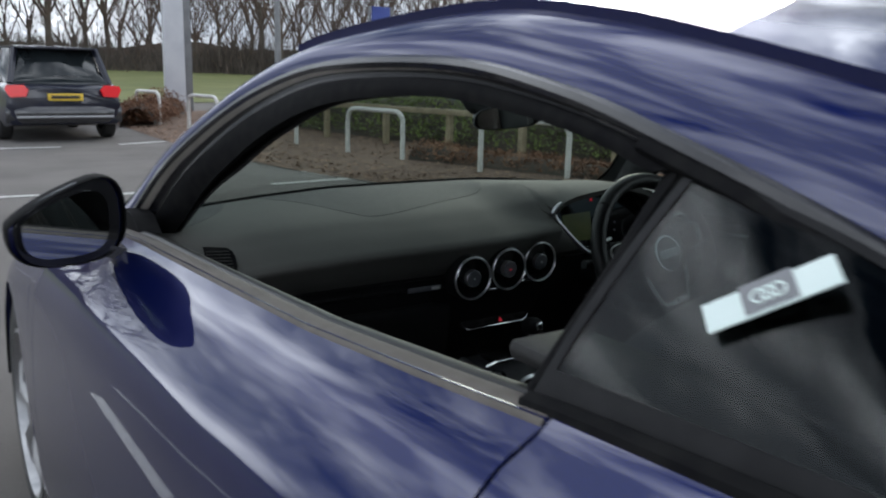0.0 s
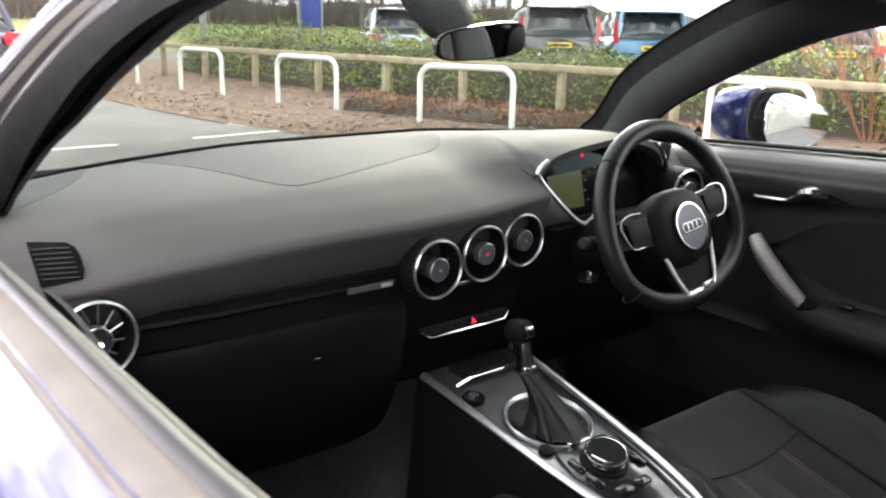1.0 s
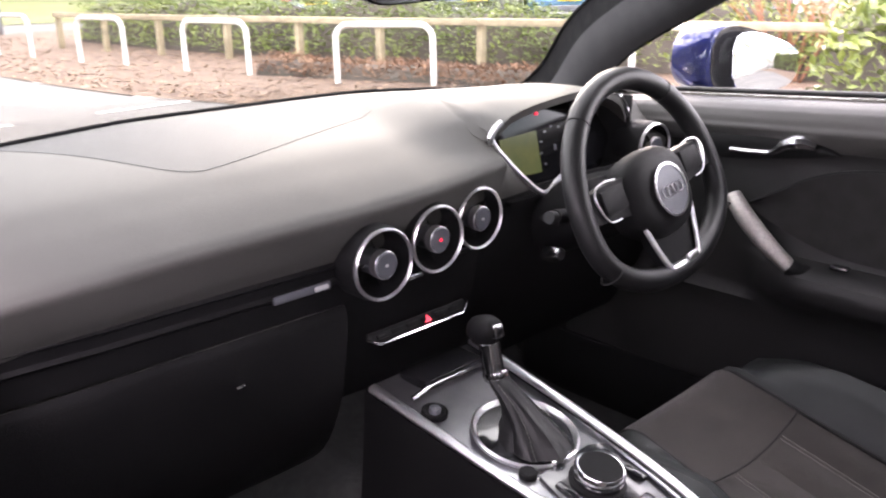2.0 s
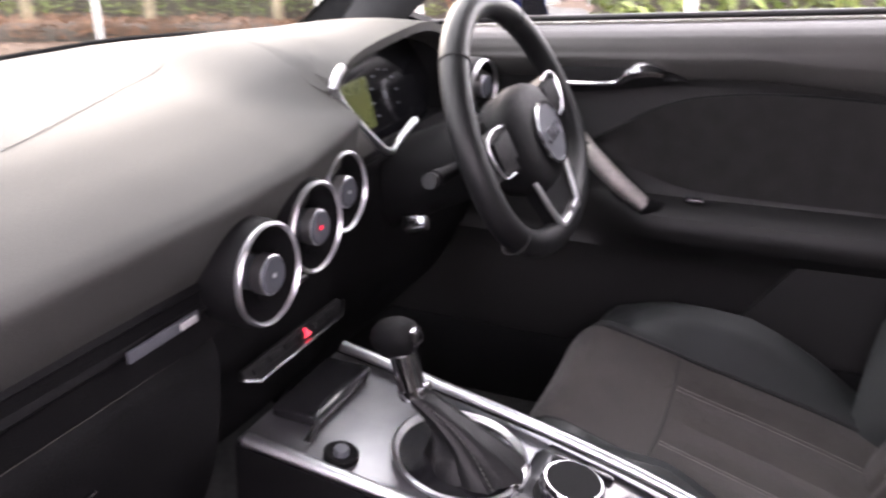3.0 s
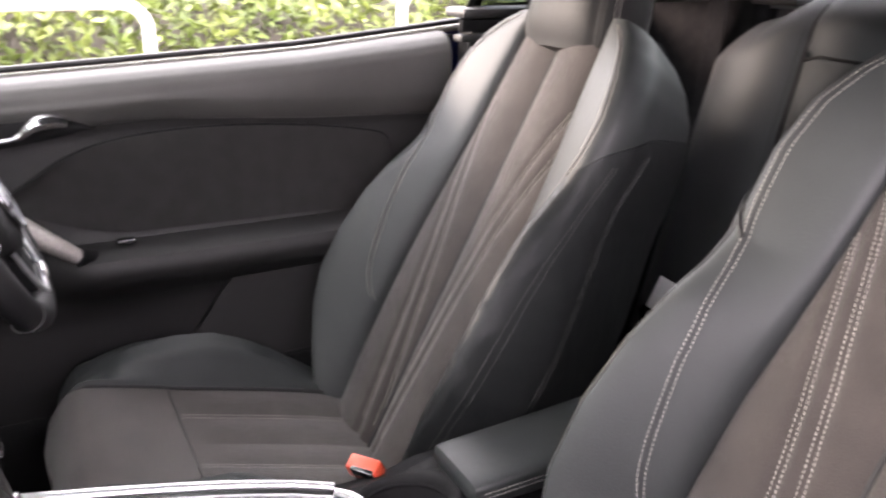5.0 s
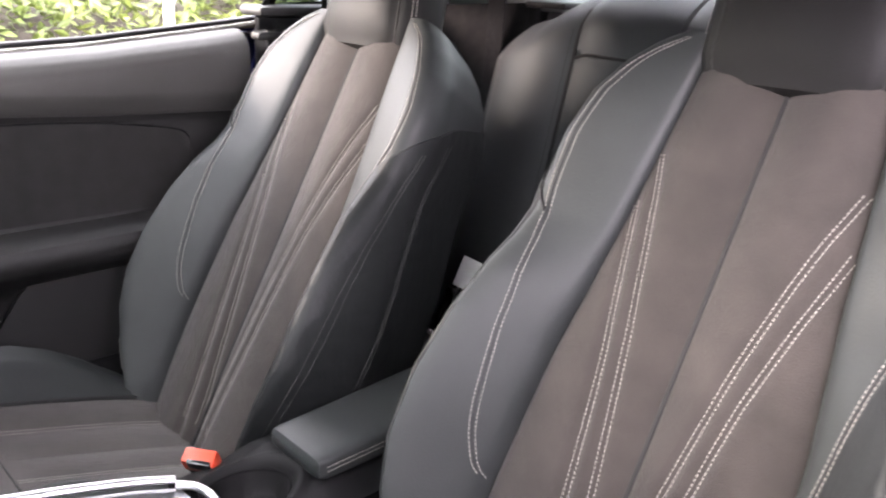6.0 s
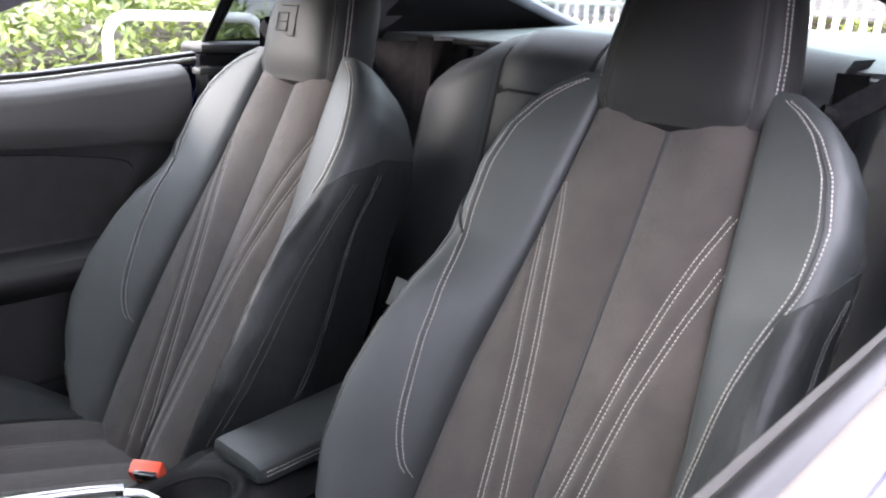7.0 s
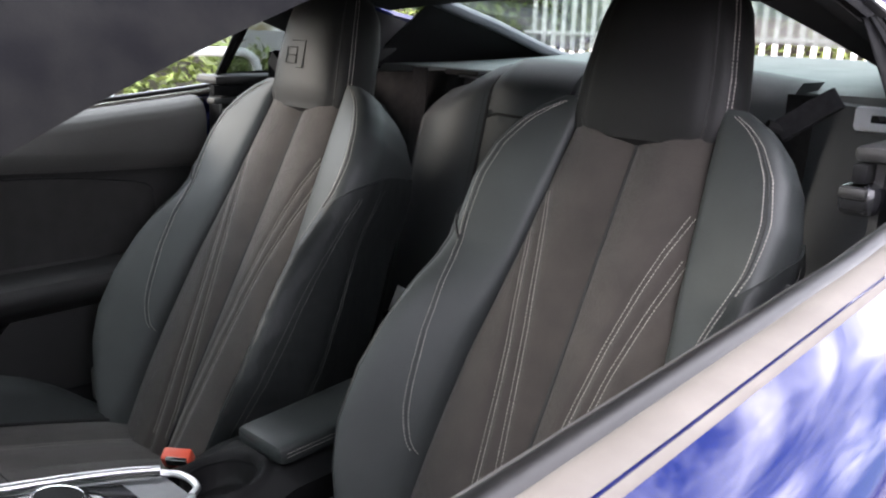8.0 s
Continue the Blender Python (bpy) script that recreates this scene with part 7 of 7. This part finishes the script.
    part("bumper", loft(bmesh.new(), [[Vector((a * h, -L / 2 - 0.04 + 0.10 * abs(a) ** 4 + d, z)) for a in [-0.96 + 0.16 * k for k in range(13)]] for z, d in ((0.30, 0.05), (0.36, 0.0), (0.50, -0.01), (0.56, 0.03))], closed=False), CAR_GREY, car, "dark lower bumper")
    part("bumper_trim", sweep([(a * h, -L / 2 - 0.06 + 0.10 * abs(a) ** 4, 0.40) for a in [-0.8 + 0.16 * k for k in range(11)]], 0.018, 6), ALLOY, car)
    pl = part("number_plate", block((0, -L / 2 - 0.03, mid - 0.20), (0.52, 0.016, 0.112), 0.004), PLATE_YELLOW, car, "yellow rear number plate")
    part("plate_bars", block((0, -L / 2 - 0.040, mid - 0.20), (0.42, 0.004, 0.05), 0.001), PLATE_MARK, pl)
    part("rear_wiper", block((0.05, -L / 2 + 0.13, mid + 0.12), (0.36, 0.02, 0.02), 0.006), CAR_GREY, car)
    car.matrix_basis = pose(x, y, 0, 0, 0, heading)
    return car


parked_car("parked_suv", 1.23, 15.4, 2, (4.19, 1.79), CAR_NAVY, TAIL_LIT, "dark navy compact SUV with glowing tail lamps", 1.51)
parked_car("parked_hatchback", 11.6, 17.3, -28, (4.2, 1.78), CAR_SILVER, TAIL_RED, "pale silver-blue hatchback beyond the hedge", 1.47)
parked_car("parked_estate", 13.57, 13.9, -36, (4.5, 1.86), CAR_GREY, TAIL_RED, "dark estate car with tall red tail lamps beyond the hedge", 1.56, True)
parked_car("parked_blue_car", 15.3, 12.6, -40, (4.5, 1.84), CAR_BLUE, TAIL_RED, "blue car beyond the hedge", 1.50, True)
parked_car("parked_grey_car", 17.4, 9.4, -44, (4.4, 1.82), CAR_GREY, TAIL_RED, "dark grey car beyond the hedge", 1.5)

# ---- signs and posts ----
totem = thing("totem_sign", (5.6, 21.8, 0), "tall pale totem sign with a grey side", "sign")
part("totem_face", block((5.45, 21.7, 3.2), (0.52, 0.22, 6.5), 0.01), TOTEM_WHITE, totem)
part("totem_side", block((5.83, 21.85, 3.2), (0.22, 0.26, 6.5), 0.01), TOTEM_GREY, totem)
lamp_post = thing("street_lamp", (10.6, 27.0, 0), "grey tapered street lamp column", "street lamp")
part("column", sweep([(10.6, 27.0, -0.1), (10.6, 27.0, 4.0), (10.6, 27.0, 8.0)], lambda f: 0.12 - 0.05 * f, 12), TOTEM_GREY, lamp_post)
part("lamp_head", block((10.6, 26.6, 8.02), (0.25, 0.9, 0.12), 0.03), TOTEM_GREY, lamp_post)
sign = thing("blue_sign", (7.6, 14.3, 0), "blue rectangular sign on grey posts behind the hedge", "sign")
part("sign_panel", block((7.55, 14.3, 1.75), (0.42, 0.04, 1.5), 0.008), SIGN_BLUE, sign)
part("sign_post", sweep([(7.80, 14.33, -0.1), (7.80, 14.33, 2.5)], 0.035, 10), TOTEM_GREY, sign)
part("sign_post", sweep([(7.32, 14.36, -0.1), (7.32, 14.36, 2.5)], 0.035, 10), TOTEM_GREY, sign)

# ---- behind the car: white palisade, shrubs and a pale building ----
palisade = thing("palisade_fence", (3.2, -8.6, 0), "white vertical-bar palisade fence behind the car", "fence")
for k in range(56):
    t = k / 55
    x, y = -1.5 + 7.2 * t, -9.8 + 1.4 * t
    part("pale", block((x, y, 0.92), (0.062, 0.022, 1.84), 0.005), WHITE_STEEL, palisade)
for z in (0.45, 1.18, 1.66):
    part("rail", sweep([(-1.6, -9.79, z), (5.8, -8.35, z)], 0.028, 6), WHITE_STEEL, palisade)
hedge("rear_shrubs", [(2.2, -11.5), (4.6, -10.4), (6.6, -8.6), (7.6, -6.4)], 1.6, 2.4, 9000, 0.15, LEAF, "mixed green shrubs behind the palisade", 44)
building = thing("pale_building", (2, -24, 0), "pale low commercial building far behind the car", "building")
part("wall", block((2, -26, 2.6), (34, 8, 5.4), 0.03), PLASTER, building)
part("roof", block((2, -26, 5.45), (34.8, 8.8, 0.35), 0.05), TOTEM_GREY, building)
for k in range(9):
    win = part("window", block((-11 + 3.2 * k, -21.99, 2.3), (1.9, 0.10, 2.4), 0.02), TOTEM_WHITE, building)
    part("pane", block((-11 + 3.2 * k, -21.95, 2.3), (1.7, 0.06, 2.2), 0.01), CAR_GLASS, win)
